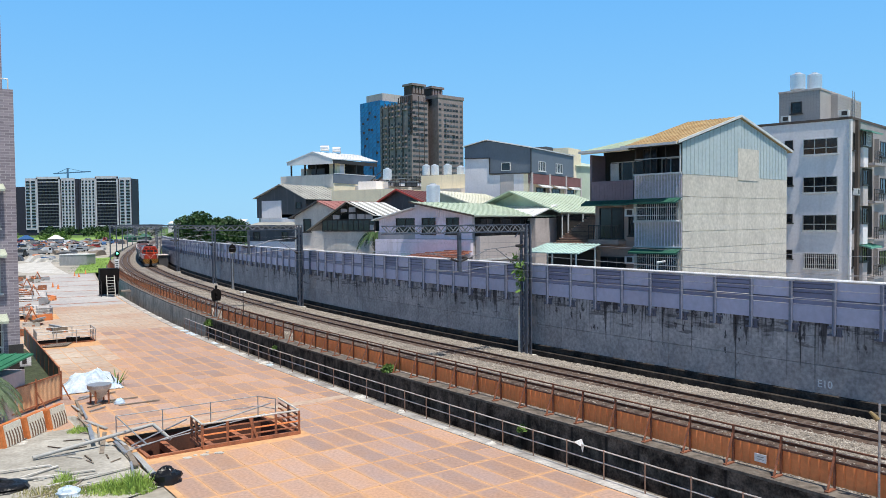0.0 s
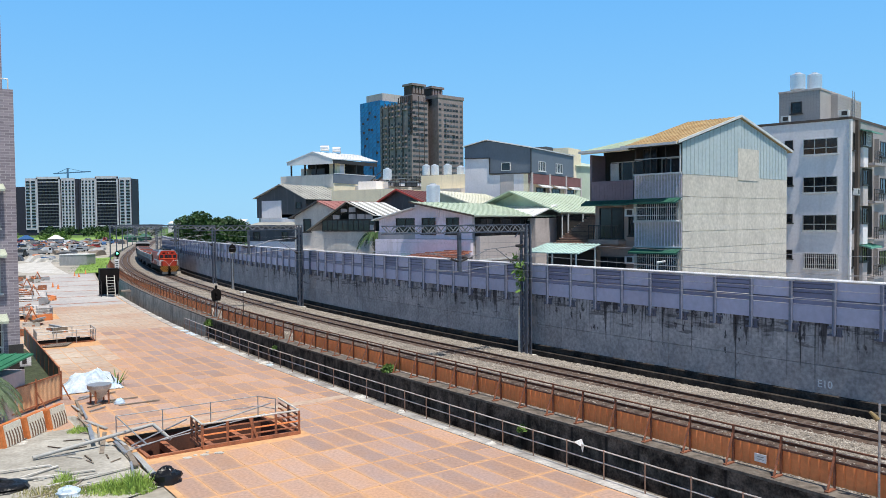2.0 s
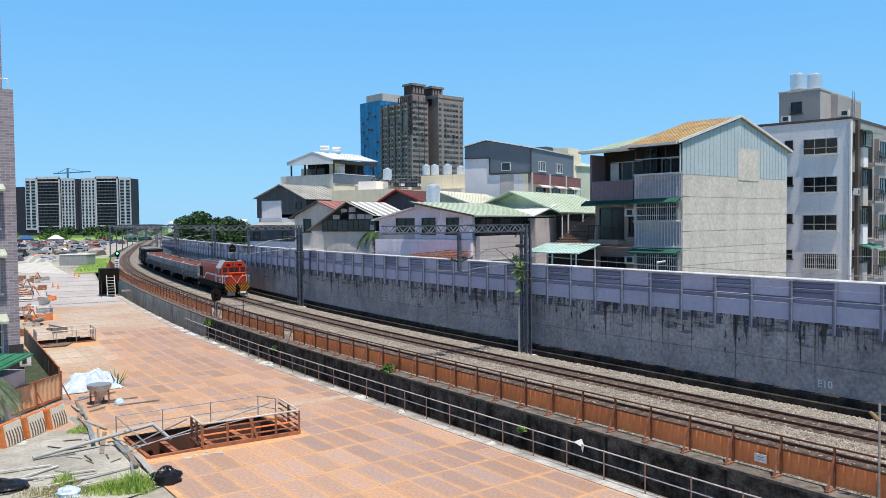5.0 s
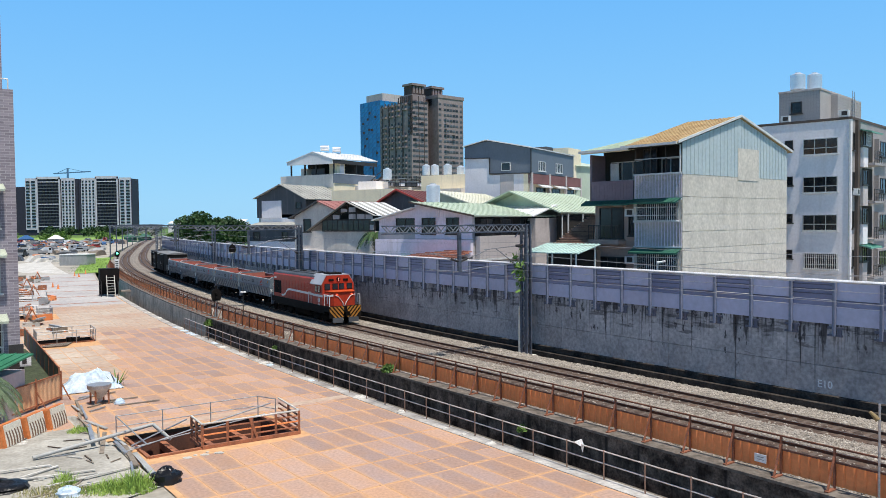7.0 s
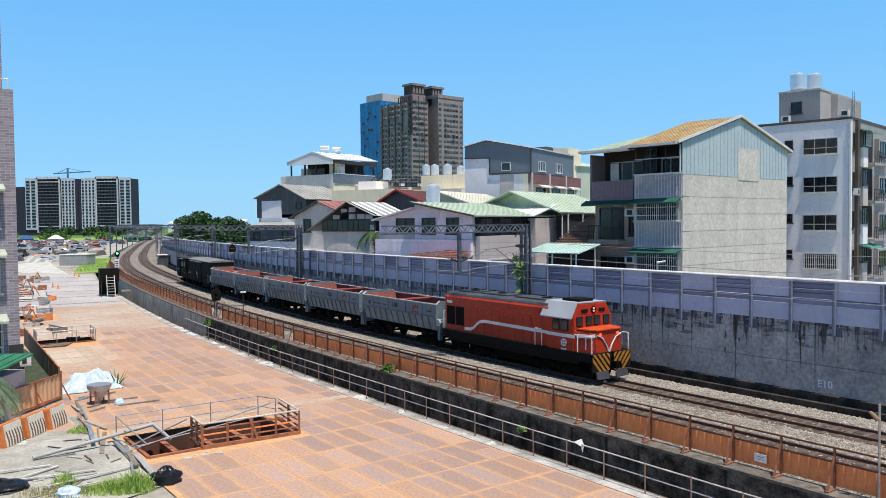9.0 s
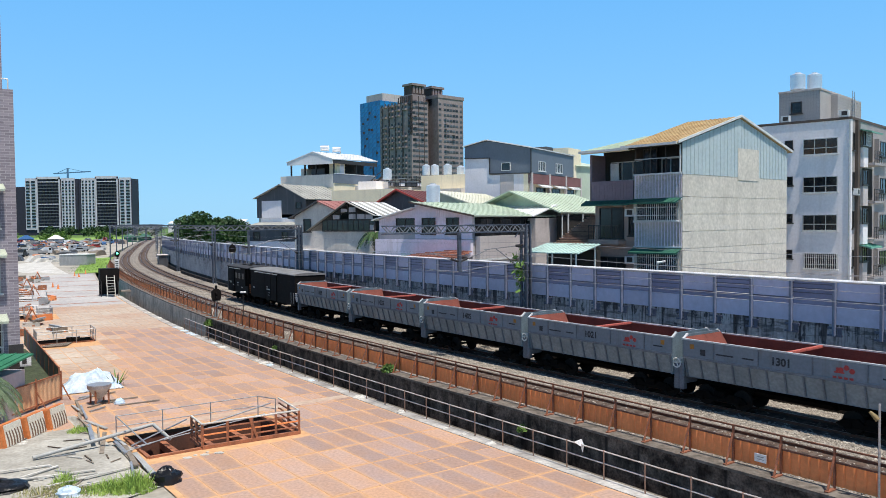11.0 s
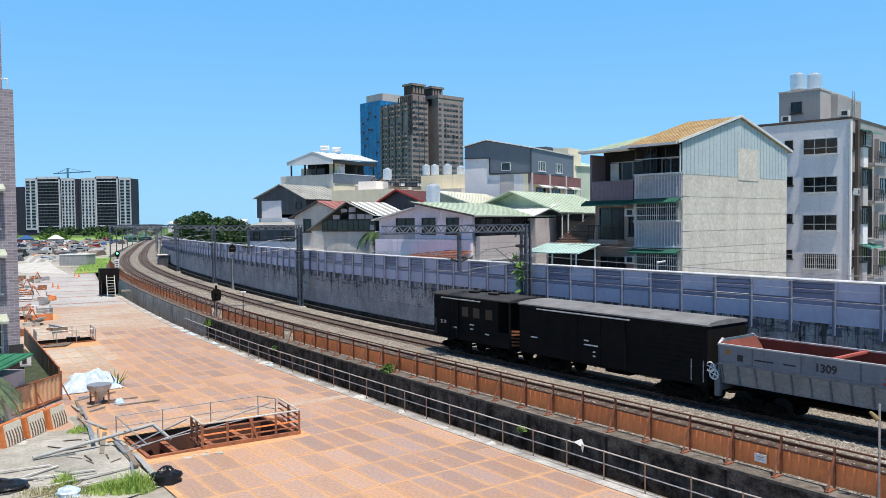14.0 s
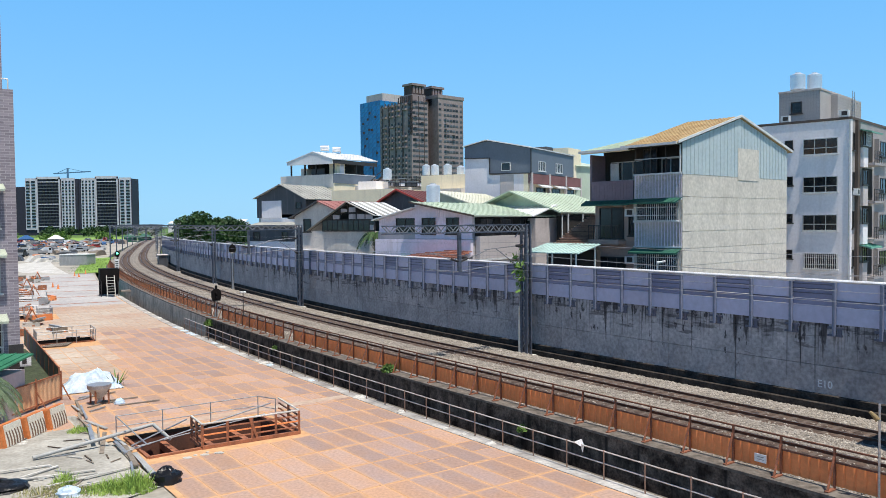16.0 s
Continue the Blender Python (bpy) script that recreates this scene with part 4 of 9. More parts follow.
def boxcar(half, brake_van):
    if brake_van:
        car = thing("brake_van", None, "short black goods brake van with an open end platform", "wagon", "black wagons of the train")
    else:
        car = thing("covered_wagon", None, "black covered goods wagon with sliding door and grey roof", "wagon", "black wagons of the train")
    W, zb, zt = 1.36, 0.92, 3.5
    x0 = -half + (1.0 if brake_van else 0.0)
    g = Mesh()
    g.box(x0, -W, zb, half, W, zt)
    bd = part("body", g, BLACK, car, bevel=0.02)
    g = Mesh()
    up = rounded_roof(W + 0.07, zt, zt + 0.16, 8)
    g.prism(up + [(-W - 0.07, zt - 0.06), (W + 0.07, zt - 0.06)], -half - 0.05, half + 0.05, "x")
    part("roof", g, VAN_ROOF if brake_van else WAGON_ROOF, car, "dark sooty curved roof" if brake_van else "dusty grey curved roof")
    for y in (-1, 1):
        for k in range(11):
            z = zb + 0.22 * k + 0.03
            g = Mesh()
            g.box(x0 + 0.02, y * (W + 0.006) - 0.008, z, half - 0.02, y * (W + 0.006) + 0.008, z + 0.2)
            part("plank", g, BLACK, bd, bevel=0.004)
        door = (-1.5, 1.6) if not brake_van else (1.0, 1.9)
        g = Mesh()
        g.box(door[0], y * (W + 0.05) - 0.025, zb + 0.05, door[1], y * (W + 0.05) + 0.025, zt - 0.12)
        d = part("door", g, BLACK, bd, bevel=0.01)
        for x in (door[0] + 0.06, (door[0] + door[1]) / 2, door[1] - 0.06):
            g = Mesh()
            g.box(x - 0.05, y * (W + 0.08) - 0.02, zb + 0.06, x + 0.05, y * (W + 0.08) + 0.02, zt - 0.13)
            part("door_stile", g, BLACK, d)
        g = Mesh()
        g.box(-half * 0.3, y * (W + 0.1) - 0.03, zt - 0.2, half * 0.75, y * (W + 0.1) + 0.03, zt - 0.15)
        part("door_rail", g, RIM_PAINT, bd, "worn pale door track")
        g = Mesh()
        yy = y * (W + 0.09)
        for x, z, w in (((0.9, 2.05, 0.3), (0.6, 1.85, 0.9), (0.4, 1.55, 0.16), (0.4, 1.35, 0.16), (4.6, 1.8, 0.5)) if not brake_van else ((-0.3, 1.9, 0.4), (-0.3, 1.65, 0.3), (1.3, 1.6, 0.5), (-1.7, 1.5, 0.35))):
            g.box(x - w / 2, yy - 0.004, z, x + w / 2, yy + 0.004, z + 0.07)
        part("lettering_bars", g, WHITE, bd)
        for x in ((-half + 0.15, -half + 0.75) if not brake_van else (half - 0.3,)):
            g = Mesh()
            g.tube((x, y * (W + 0.08), 1.1), (x, y * (W + 0.08), 2.0), 0.02, 6)
            part("grab_rail", g, HOP, bd)
    if brake_van:
        for y in (-1, 1):
            g = Mesh()
            g.box(-half, y * W - 0.03, zb, x0, y * W + 0.03, 1.75).box(-half, y * W - 0.04, zb, -half + 0.08, y * W + 0.04, zt)
            part("platform_side", g, BLACK, car)
            for x in (-2.1, -0.95, 0.1):
                part("window", Mesh().box(x, y * (W + 0.02) - 0.012, 2.35, x + 0.6, y * (W + 0.02) + 0.012, 2.9), VAN_GLASS, bd)
            for x in (-1.4, 0.4):
                part("roof_vent", Mesh().box(x, y * 0.4 - 0.15, zt + 0.1, x + 0.7, y * 0.4 + 0.15, zt + 0.24), BLACK, car)
        words("2119", 0.3, WHITE, bd, side_at(half - 1.0, W + 0.02, 1.85), "number")
        g = Mesh()
        g.box(-half, -W, zb, x0, W, zb + 0.1).box(-half - 0.02, 0.3, zb, -half + 0.04, 1.3, 1.9)
        pf = part("platform", g, BLACK, car)
        for k in range(5):
            z0 = zb + 0.05 + 0.19 * k
            part("warning_stripe", Mesh().add([(-half - 0.03, 0.32, z0), (-half - 0.03, 1.28, z0 + 0.12), (-half - 0.03, 1.28, z0 + 0.22), (-half - 0.03, 0.32, z0 + 0.1), (-half - 0.02, 0.32, z0), (-half - 0.02, 1.28, z0 + 0.12), (-half - 0.02, 1.28, z0 + 0.22), (-half - 0.02, 0.32, z0 + 0.1)], [(0, 1, 2, 3), (7, 6, 5, 4), (0, 4, 5, 1), (3, 2, 6, 7), (0, 3, 7, 4), (1, 5, 6, 2)]), RUST, pf)
    else:
        for wx, wz in ((-half - 0.12, 1.78), (-half - 0.3, 1.5)):
            g = Mesh()
            for k in range(14):
                a, b = 2 * math.pi * k / 14, 2 * math.pi * (k + 1) / 14
                g.tube((wx + 0.2 * math.cos(a), W - 0.02, wz + 0.2 * math.sin(a)), (wx + 0.2 * math.cos(b), W - 0.02, wz + 0.2 * math.sin(b)), 0.032, 6)
            for k in range(4):
                a = math.pi / 2 * k + 0.4
                g.tube((wx, W - 0.02, wz), (wx + 0.2 * math.cos(a), W - 0.02, wz + 0.2 * math.sin(a)), 0.022, 6)
            g.tube((wx, W - 0.4, wz), (wx, W, wz), 0.04, 8)
            part("brake_wheel", g, WHITE, car, "white brake hand wheel", smooth=True)
    g = Mesh()
    g.box(-half + 0.1, -0.7, 0.76, half - 0.1, 0.7, 0.92).box(-0.9, -0.45, 0.52, 0.6, 0.45, 0.72)
    part("underframe", g, UNDER, car)
    bx = half - 1.75 if not brake_van else half - 1.5
    for x in (-bx, bx):
        bogie(car, x, (-0.85, 0.85) if not brake_van else (-0.75, 0.75))
    for x in (-1, 1):
        coupler(car, x * half, x)
    return car


# s of each car's middle at 8 s, and its bogie distance
TRAIN = [(locomotive(), 11.6, 3.6)]
for k, num in enumerate(("1301", "1021", "1405", "1032", "1309")):
    TRAIN.append((hopper(num), 23.05 + 9.77 * k, 3.1))
TRAIN.append((boxcar(5.85, False), 73.1, 4.1))
TRAIN.append((boxcar(3.6, True), 83.3, 2.1))


def motions():
    for car, s0, half in TRAIN:
        rows = []
        for i in range(65):
            t = 0.25 * i
            s = s0 - (13.8133 * (t - 8) - 0.02284 * (t - 8) ** 2)
            a, b = trk(s - half), trk(s + half)
            rows.append((t, Matrix.Translation((a + b) / 2) @ Matrix.Rotation(math.atan2(b.y - a.y, b.x - a.x), 4, "Z")))
        walk(car, rows)

# ---- houses behind the wall ----
CREAM = mat("cream_render", (0.76, 0.705, 0.63), (0.64, 0.59, 0.53), scale=0.5, fine=5, rough=0.9, bump=0.25, streak=((0.52, 0.47, 0.41), 1.2, 0.12, 0.35), amount=0.3)
WHITEWALL = mat("white_render", (0.86, 0.82, 0.835), (0.78, 0.745, 0.76), scale=0.4, fine=5, rough=0.85, bump=0.1, streak=((0.66, 0.6, 0.58), 1.5, 0.12, 0.3), amount=0.2)
ROUGHCAST = mat("rough_cream_render", (0.64, 0.595, 0.53), (0.51, 0.475, 0.425), scale=0.7, fine=4, rough=0.95, bump=0.5, streak=((0.43, 0.39, 0.34), 1.2, 0.12, 0.4), amount=0.5)
STAIR_TILE = mat("pale_grey_tile", (0.5, 0.46, 0.44), (0.42, 0.385, 0.37), scale=0.6, fine=8, rough=0.6, amount=0.4)
BEIGE = mat("beige_render", (0.9, 0.8, 0.58), (0.82, 0.72, 0.52), scale=0.5, fine=5, rough=0.9, bump=0.15, streak=((0.5, 0.43, 0.34), 1.4, 0.15, 0.3), amount=0.2)
GREYWALL = mat("grey_render", (0.57, 0.52, 0.51), (0.47, 0.43, 0.42), scale=0.5, fine=5, rough=0.9, bump=0.15, streak=((0.22, 0.2, 0.2), 1.4, 0.15, 0.45), amount=0.25)
PINK = mat("pinkish_tile", (0.42, 0.3, 0.25), (0.33, 0.24, 0.2), scale=0.6, fine=14, rough=0.6, bump=0.1, amount=0.2)
MAROON = mat("maroon_tile", (0.24, 0.1, 0.095), (0.17, 0.075, 0.07), scale=0.7, fine=14, rough=0.6)
SHEET_MINT = mat("mint_sheet", (0.46, 0.53, 0.55), (0.4, 0.47, 0.5), scale=0.5, fine=4, rough=0.5, bump=0.03, amount=0.2)
SHEET_WHITE = mat("white_sheet", (0.88, 0.8, 0.9), (0.78, 0.71, 0.8), scale=0.5, fine=4, rough=0.5, bump=0.03, streak=((0.58, 0.5, 0.52), 2, 0.2, 0.35), amount=0.2)
SHEET_GREY = mat("blue_grey_sheet", (0.15, 0.18, 0.22), (0.125, 0.15, 0.185), scale=0.4, fine=4, rough=0.5, bump=0.03, amount=0.2)
SHEET_DARK = mat("dark_grey_sheet", (0.085, 0.09, 0.1), (0.06, 0.062, 0.07), scale=0.4, fine=4, rough=0.55, bump=0.03, streak=((0.2, 0.2, 0.2), 2, 0.2, 0.4), amount=0.2)
SHEET_MAUVE = mat("mauve_sheet", (0.25, 0.18, 0.2), (0.2, 0.14, 0.16), scale=0.5, fine=4, rough=0.5, bump=0.03, amount=0.2)
ROOF_GREEN = mat("pale_green_roof", (0.52, 0.6, 0.47), (0.45, 0.52, 0.4), scale=0.4, fine=5, rough=0.5, bump=0.05, streak=((0.36, 0.38, 0.3), 0.6, 0.6, 0.5), amount=0.2)
ROOF_CREAM = mat("pale_cream_roof", (0.74, 0.72, 0.58), (0.62, 0.62, 0.52), scale=0.4, fine=5, rough=0.5, bump=0.05, amount=0.2)
ROOF_OCHRE = mat("rusty_ochre_roof", (0.46, 0.34, 0.18), (0.34, 0.22, 0.1), scale=0.8, fine=9, rough=0.8, bump=0.2, streak=((0.6, 0.46, 0.25), 1.5, 1.5, 0.5))
ROOF_RED = mat("dark_red_roof", (0.16, 0.055, 0.05), (0.1, 0.04, 0.038), scale=0.6, fine=6, rough=0.6, bump=0.05)
ROOF_LIGHT = mat("white_metal_roof", (0.75, 0.76, 0.75), (0.62, 0.63, 0.63), scale=0.5, fine=6, rough=0.45, bump=0.05, amount=0.2)
ROOF_ASH = mat("ash_grey_roof", (0.36, 0.36, 0.33), (0.26, 0.26, 0.24), scale=0.5, fine=6, rough=0.8, bump=0.1)
ROOF_TILE = mat("old_clay_tile", (0.36, 0.22, 0.16), (0.2, 0.12, 0.09), scale=1.5, fine=9, rough=0.9, bump=0.3, rnd=0.3)
CLAY = mat("orange_clay_tile", (0.55, 0.24, 0.15), (0.35, 0.15, 0.1), scale=2.5, fine=9, rough=0.9, bump=0.3, rnd=0.25)
AWN_GREEN = mat("green_awning", (0.03, 0.13, 0.085), (0.02, 0.09, 0.06), scale=1, rough=0.6)
AWN_PALE = mat("pale_faded_awning", (0.46, 0.5, 0.4), (0.34, 0.37, 0.3), scale=1, rough=0.6)
AWN_MINT = mat("mint_awning", (0.2, 0.45, 0.35), scale=1, rough=0.5)
TRIM = mat("white_trim", (0.72, 0.73, 0.72), (0.6, 0.6, 0.6), scale=2, rough=0.5, bump=0)
ALU = mat("aluminium_frame", (0.55, 0.55, 0.54), scale=2, rough=0.4, metal=0.4, bump=0)
DARKFRAME = mat("dark_frame", (0.045, 0.04, 0.038), scale=2, rough=0.5, bump=0)
PANE = glass("window_glass", (0.035, 0.04, 0.042), 0.12)
PANE_DARK = glass("dark_window_glass", (0.018, 0.02, 0.022), 0.2)
# Near-black colour that paints the shade inside lofts, porches and recesses.
VOID = mat("painted_shade", (0.03, 0.027, 0.025), scale=1, rough=0.9, bump=0)
STEEL = mat("stainless_steel", (0.85, 0.86, 0.88), (0.72, 0.73, 0.75), scale=3, rough=0.38, metal=0.65, bump=0.02)
WALLTILE = mat("grey_wall_tile", (0.4, 0.36, 0.35), (0.31, 0.28, 0.275), scale=0.5, fine=10, rough=0.6)
LOUVRE_BROWN = mat("brown_strip", (0.12, 0.09, 0.075), scale=1, rough=0.7)


def brickwork(name, a, b, mortar, width, height):
    m = mat(name, a, rough=0.75, bump=0)
    nt = m.node_tree
    br, tc, mp = nt.nodes.new("ShaderNodeTexBrick"), nt.nodes.new("ShaderNodeTexCoord"), nt.nodes.new("ShaderNodeMapping")
    mp.inputs["Rotation"].default_value = (radians(90), 0, 0)
    br.inputs["Color1"].default_value, br.inputs["Color2"].default_value, br.inputs["Mortar"].default_value = (*a, 1), (*b, 1), (*mortar, 1)
    br.inputs["Scale"].default_value, br.inputs["Brick Width"].default_value, br.inputs["Row Height"].default_value, br.inputs["Mortar Size"].default_value = 1, width, height, 0.012
    nt.links.new(tc.outputs["Object"], mp.inputs["Vector"])
    nt.links.new(mp.outputs["Vector"], br.inputs["Vector"])
    nt.links.new(br.outputs["Color"], nt.nodes["Principled BSDF"].inputs["Base Color"])
    return m


BRICK = brickwork("grey_brick_tile", (0.19, 0.165, 0.195), (0.3, 0.265, 0.3), (0.38, 0.355, 0.37), 0.42, 0.13)


def house(name, label, x, y, ang=42, category="house", group="", sx=1.0, sy=1.0):
    return thing(name, Matrix.Translation((x, y, 0)) @ Matrix.Rotation(radians(ang), 4, "Z") @ Matrix.Diagonal((sx, sy, 1, 1)), label, category, group)


def F(face, off=0.0):
    """From (along, out, up) on a face to the house's own space. L looks out over -x, R over -y."""
    if face == "R":
        return Matrix(((1, 0, 0, 0), (0, -1, 0, off), (0, 0, 1, 0), (0, 0, 0, 1)))
    return Matrix(((0, -1, 0, off), (1, 0, 0, 0), (0, 0, 1, 0), (0, 0, 0, 1)))


def block(h, x0, y0, x1, y1, z0, z1, m, name="wall", label=""):
    return part(name, Mesh().box(x0, y0, z0, x1, y1, z1), m, h, label)


def slab(h, p, t, m, name="roof", label="", ribs=0, rib_m=None):
    """A roof sheet through four corners (eave a, eave b, ridge b, ridge a), with raised seams up the slope."""
    p = [Vector(q) for q in p]
    n = (p[1] - p[0]).cross(p[3] - p[0]).normalized()
    if n.z < 0:
        n = -n
    g = Mesh().add([q for q in p] + [q - n * t for q in p], [(0, 1, 2, 3), (7, 6, 5, 4), (0, 4, 5, 1), (1, 5, 6, 2), (2, 6, 7, 3), (3, 7, 4, 0)])
    seams = []
    for i in range(ribs):
        k = (i + 0.5) / ribs
        a, b = p[0].lerp(p[1], k) + n * 0.015, p[3].lerp(p[2], k) + n * 0.015
        seams.append(Mesh().bar(a, b, 0.05, 0.05))
    r = part(name, g, m, h, label)
    for q in seams:
        part("roof_seam", q, m, r)
    return r


def ribbed(h, face, u0, u1, z0, z1, m, off=0.0, pitch=0.22, name="sheet_wall", label=""):
    """A wall sheet with upright ribs."""
    g = Mesh()
    fm = F(face, off)
    g.box(u0, -0.04, z0, u1, 0.0, z1, fm)
    n = int((u1 - u0) / pitch)
    rb = []
    for i in range(n):
        u = u0 + (i + 0.5) * (u1 - u0) / n
        rb.append(Mesh().box(u - 0.02, 0.0, z0, u + 0.02, 0.014, z1, fm))
    w = part(name, g, m, h, label)
    for q in rb:
        part("rib", q, m, w)
    return w


def window(h, face, u0, u1, z0, z1, off=0.0, cols=2, frame_m=None, pane_m=None, grille=False, sill=True, trans=None):
    """A framed window: jambs stand proud, panes lie back, mullions between; an optional guard of bars in front."""
    fm = F(face, off)
    frame_m, pane_m = frame_m or ALU, pane_m or PANE
    g = Mesh()
    w = 0.06
    for a, b, c, d in ((u0, u1, z1 - w, z1), (u0, u1, z0, z0 + w), (u0, u0 + w, z0, z1), (u1 - w, u1, z0, z1)):
        g.box(a, -0.02, c, b, 0.07, d, fm)
    for i in range(1, cols):
        u = u0 + (u1 - u0) * i / cols
        g.box(u - 0.03, -0.02, z0, u + 0.03, 0.05, z1, fm)
    if trans:
        z = z0 + (z1 - z0) * trans
        g.box(u0, -0.02, z - 0.03, u1, 0.05, z + 0.03, fm)
    fr = part("window_frame", g, frame_m, h)
    for i in range(cols):
        a, b = u0 + (u1 - u0) * i / cols + 0.03, u0 + (u1 - u0) * (i + 1) / cols - 0.03
        part("pane", Mesh().box(a, 0.0, z0 + 0.04, b, 0.012, z1 - 0.04, fm), pane_m, fr)
    if sill:
        part("window_sill", Mesh().box(u0 - 0.1, 0.0, z0 - 0.09, u1 + 0.1, 0.13, z0, fm), TRIM if frame_m is ALU else frame_m, fr)
    if grille:
        g = Mesh()
        n = max(4, int((u1 - u0) / 0.16))
        for i in range(n + 1):
            u = u0 + (u1 - u0) * i / n
            g.box(u - 0.012, 0.28, z0, u + 0.012, 0.304, z1, fm)
        for z in (z0, z0 + (z1 - z0) * 0.3, z0 + (z1 - z0) * 0.72, z1):
            g.box(u0, 0.27, z - 0.02, u1, 0.31, z + 0.02, fm)
        for u in (u0, u1):
            g.box(u - 0.02, 0.0, z1 - 0.03, u + 0.02, 0.3, z1, fm).box(u - 0.02, 0.0, z0, u + 0.02, 0.3, z0 + 0.03, fm)
        part("window_guard", g, TRIM, fr, "pale metal window guard")
    return fr


def awning(h, face, u0, u1, z, m, off=0.0, depth=0.75, drop=0.28):
    fm = F(face, off)
    g = Mesh().add([fm @ Vector(p) for p in ((u0, 0, z), (u1, 0, z), (u1, depth, z - drop), (u0, depth, z - drop), (u0, 0, z - 0.05), (u1, 0, z - 0.05), (u1, depth, z - drop - 0.1), (u0, depth, z - drop - 0.1))],
                   [(0, 1, 2, 3), (7, 6, 5, 4), (3, 2, 6, 7), (0, 3, 7, 4), (1, 5, 6, 2), (0, 4, 5, 1)])
    n = int((u1 - u0) / 0.3)
    for i in range(n + 1):
        u = u0 + (u1 - u0) * i / max(1, n)
        g.bar(fm @ Vector((u, 0, z + 0.01)), fm @ Vector((u, depth, z - drop + 0.01)), 0.03, 0.03)
    return part("awning", g, m, h)


def aircon(h, face, u, z, off=0.0, w=0.75):
    """An air conditioner: case, fan ring, bracket."""
    fm = F(face, off)
    c = part("air_conditioner", Mesh().box(u, 0.02, z, u + w, 0.4, z + 0.5, fm), TRIM, h, "white boxed air conditioner", bevel=0.02)
    part("fan_grille", Mesh().box(u + 0.1, 0.4, z + 0.08, u + w - 0.2, 0.415, z + 0.42, fm), DARKFRAME, c)
    part("bracket", Mesh().box(u, 0.0, z - 0.05, u + w, 0.42, z, fm), GALV, c)


def balcony(h, face, u0, u1, z, off=0.0, depth=1.0, wall_m=None, rails=0, h_wall=0.95):
    fm = F(face, off)
    b = part("balcony", Mesh().box(u0, 0.0, z - 0.2, u1, depth, z, fm), wall_m or PINK, h)
    g = Mesh()
    if rails:
        for k in range(rails):
            zz = z + h_wall * (k + 1) / rails
            g.box(u0, depth - 0.04, zz - 0.03, u1, depth, zz + 0.03, fm)
        for k in range(5):
            u = u0 + (u1 - u0) * k / 4
            g.box(u - 0.02, depth - 0.04, z, u + 0.02, depth, z + h_wall, fm)
    else:
        g.box(u0, depth - 0.1, z, u1, depth, z + h_wall, fm).box(u0, 0, z, u0 + 0.08, depth, z + h_wall, fm).box(u1 - 0.08, 0, z, u1, depth, z + h_wall, fm)
    part("parapet", g, (DARKFRAME if rails else wall_m) or PINK, b)


def tank(x, y, z, r=0.55, hgt=1.5, label="shiny stainless steel water tank on a rooftop"):
    t = thing("water_tank", Matrix.Translation((x, y, z)), label, "water tank", "rooftop water tanks")
    shell = part("shell", Mesh().tube((0, 0, 0.25), (0, 0, 0.25 + hgt), r, 20), STEEL, t, smooth=True)
    for k in range(5):
        zz = 0.3 + hgt * k / 5
        part("hoop", Mesh().tube((0, 0, zz), (0, 0, zz + 0.05), r * 1.03, 20), STEEL, shell, smooth=True)
    g = Mesh().tube((0, 0, 0.25 + hgt), (0, 0, 0.4 + hgt), r, 20, r * 0.4).tube((0, 0, 0.4 + hgt), (0, 0, 0.48 + hgt), r * 0.38, 14)
    part("lid", g, STEEL, t, smooth=True)
    for k in range(4):
        a = math.pi / 4 + math.pi / 2 * k
        part("leg", Mesh().bar((r * 0.8 * math.cos(a), r * 0.8 * math.sin(a), 0.0), (r * 0.8 * math.cos(a), r * 0.8 * math.sin(a), 0.3), 0.06, 0.06), STEEL, t)
    return t


def local(h, x, y, z):
    return h.matrix_basis @ Vector((x, y, z))


# The cream house with the mint gable.
h = house("row_house", "four-storey house with cream side wall and mint sheet gable", 15.42, 51.0)
B0 = -2.7
block(h, 0.9, 0.0, 14.86, 3.7, B0, 10.85, ROUGHCAST)
block(h, 0.0, 0.06, 0.9, 3.64, B0, 10.85, ROUGHCAST)
for k, z in enumerate((9.35, 8.22, 7.1, 5.98, 4.86, 3.74)):
    part("render_course", Mesh().box(0.02, -0.025, z - 1.1, 14.84, 0.0, z - 0.015), ROUGHCAST, h)
part("render_course", Mesh().box(0.02, -0.025, 9.37, 14.84, 0.0, 10.83), ROUGHCAST, h)
part("patched_panel", Mesh().box(7.2, -0.06, 10.6, 10.25, 0.0, 12.85), ROUGHCAST, h, "square cream render patch in the gable")
for i in range(62):
    u0, u1 = 14.86 * i / 62, 14.86 * (i + 1) / 62
    zt = 12.95 + (15.0 - 12.95) * (u0 / 7.42 if u0 < 7.42 else (15.3 - u0) / 7.88)
    part("gable_sheet", Mesh().box(u0, -0.03 if i % 2 else -0.05, 10.83, u1, 0.02, zt - 0.08), SHEET_MINT, h)
slab(h, ((-0.75, -0.15, 12.8), (-0.75, 4.1, 12.8), (7.42, 4.1, 15.08), (7.42, -0.15, 15.08)), 0.1, ROOF_OCHRE, label="rusty ochre metal roof", ribs=12)
slab(h, ((15.5, -0.15, 13.0), (15.5, 4.1, 13.0), (7.42, 4.1, 15.08), (7.42, -0.15, 15.08)), 0.1, ROOF_OCHRE, ribs=12)
part("gutter", Mesh().box(-0.9, -0.1, 12.68, -0.72, 4.15, 12.84), TRIM, h)
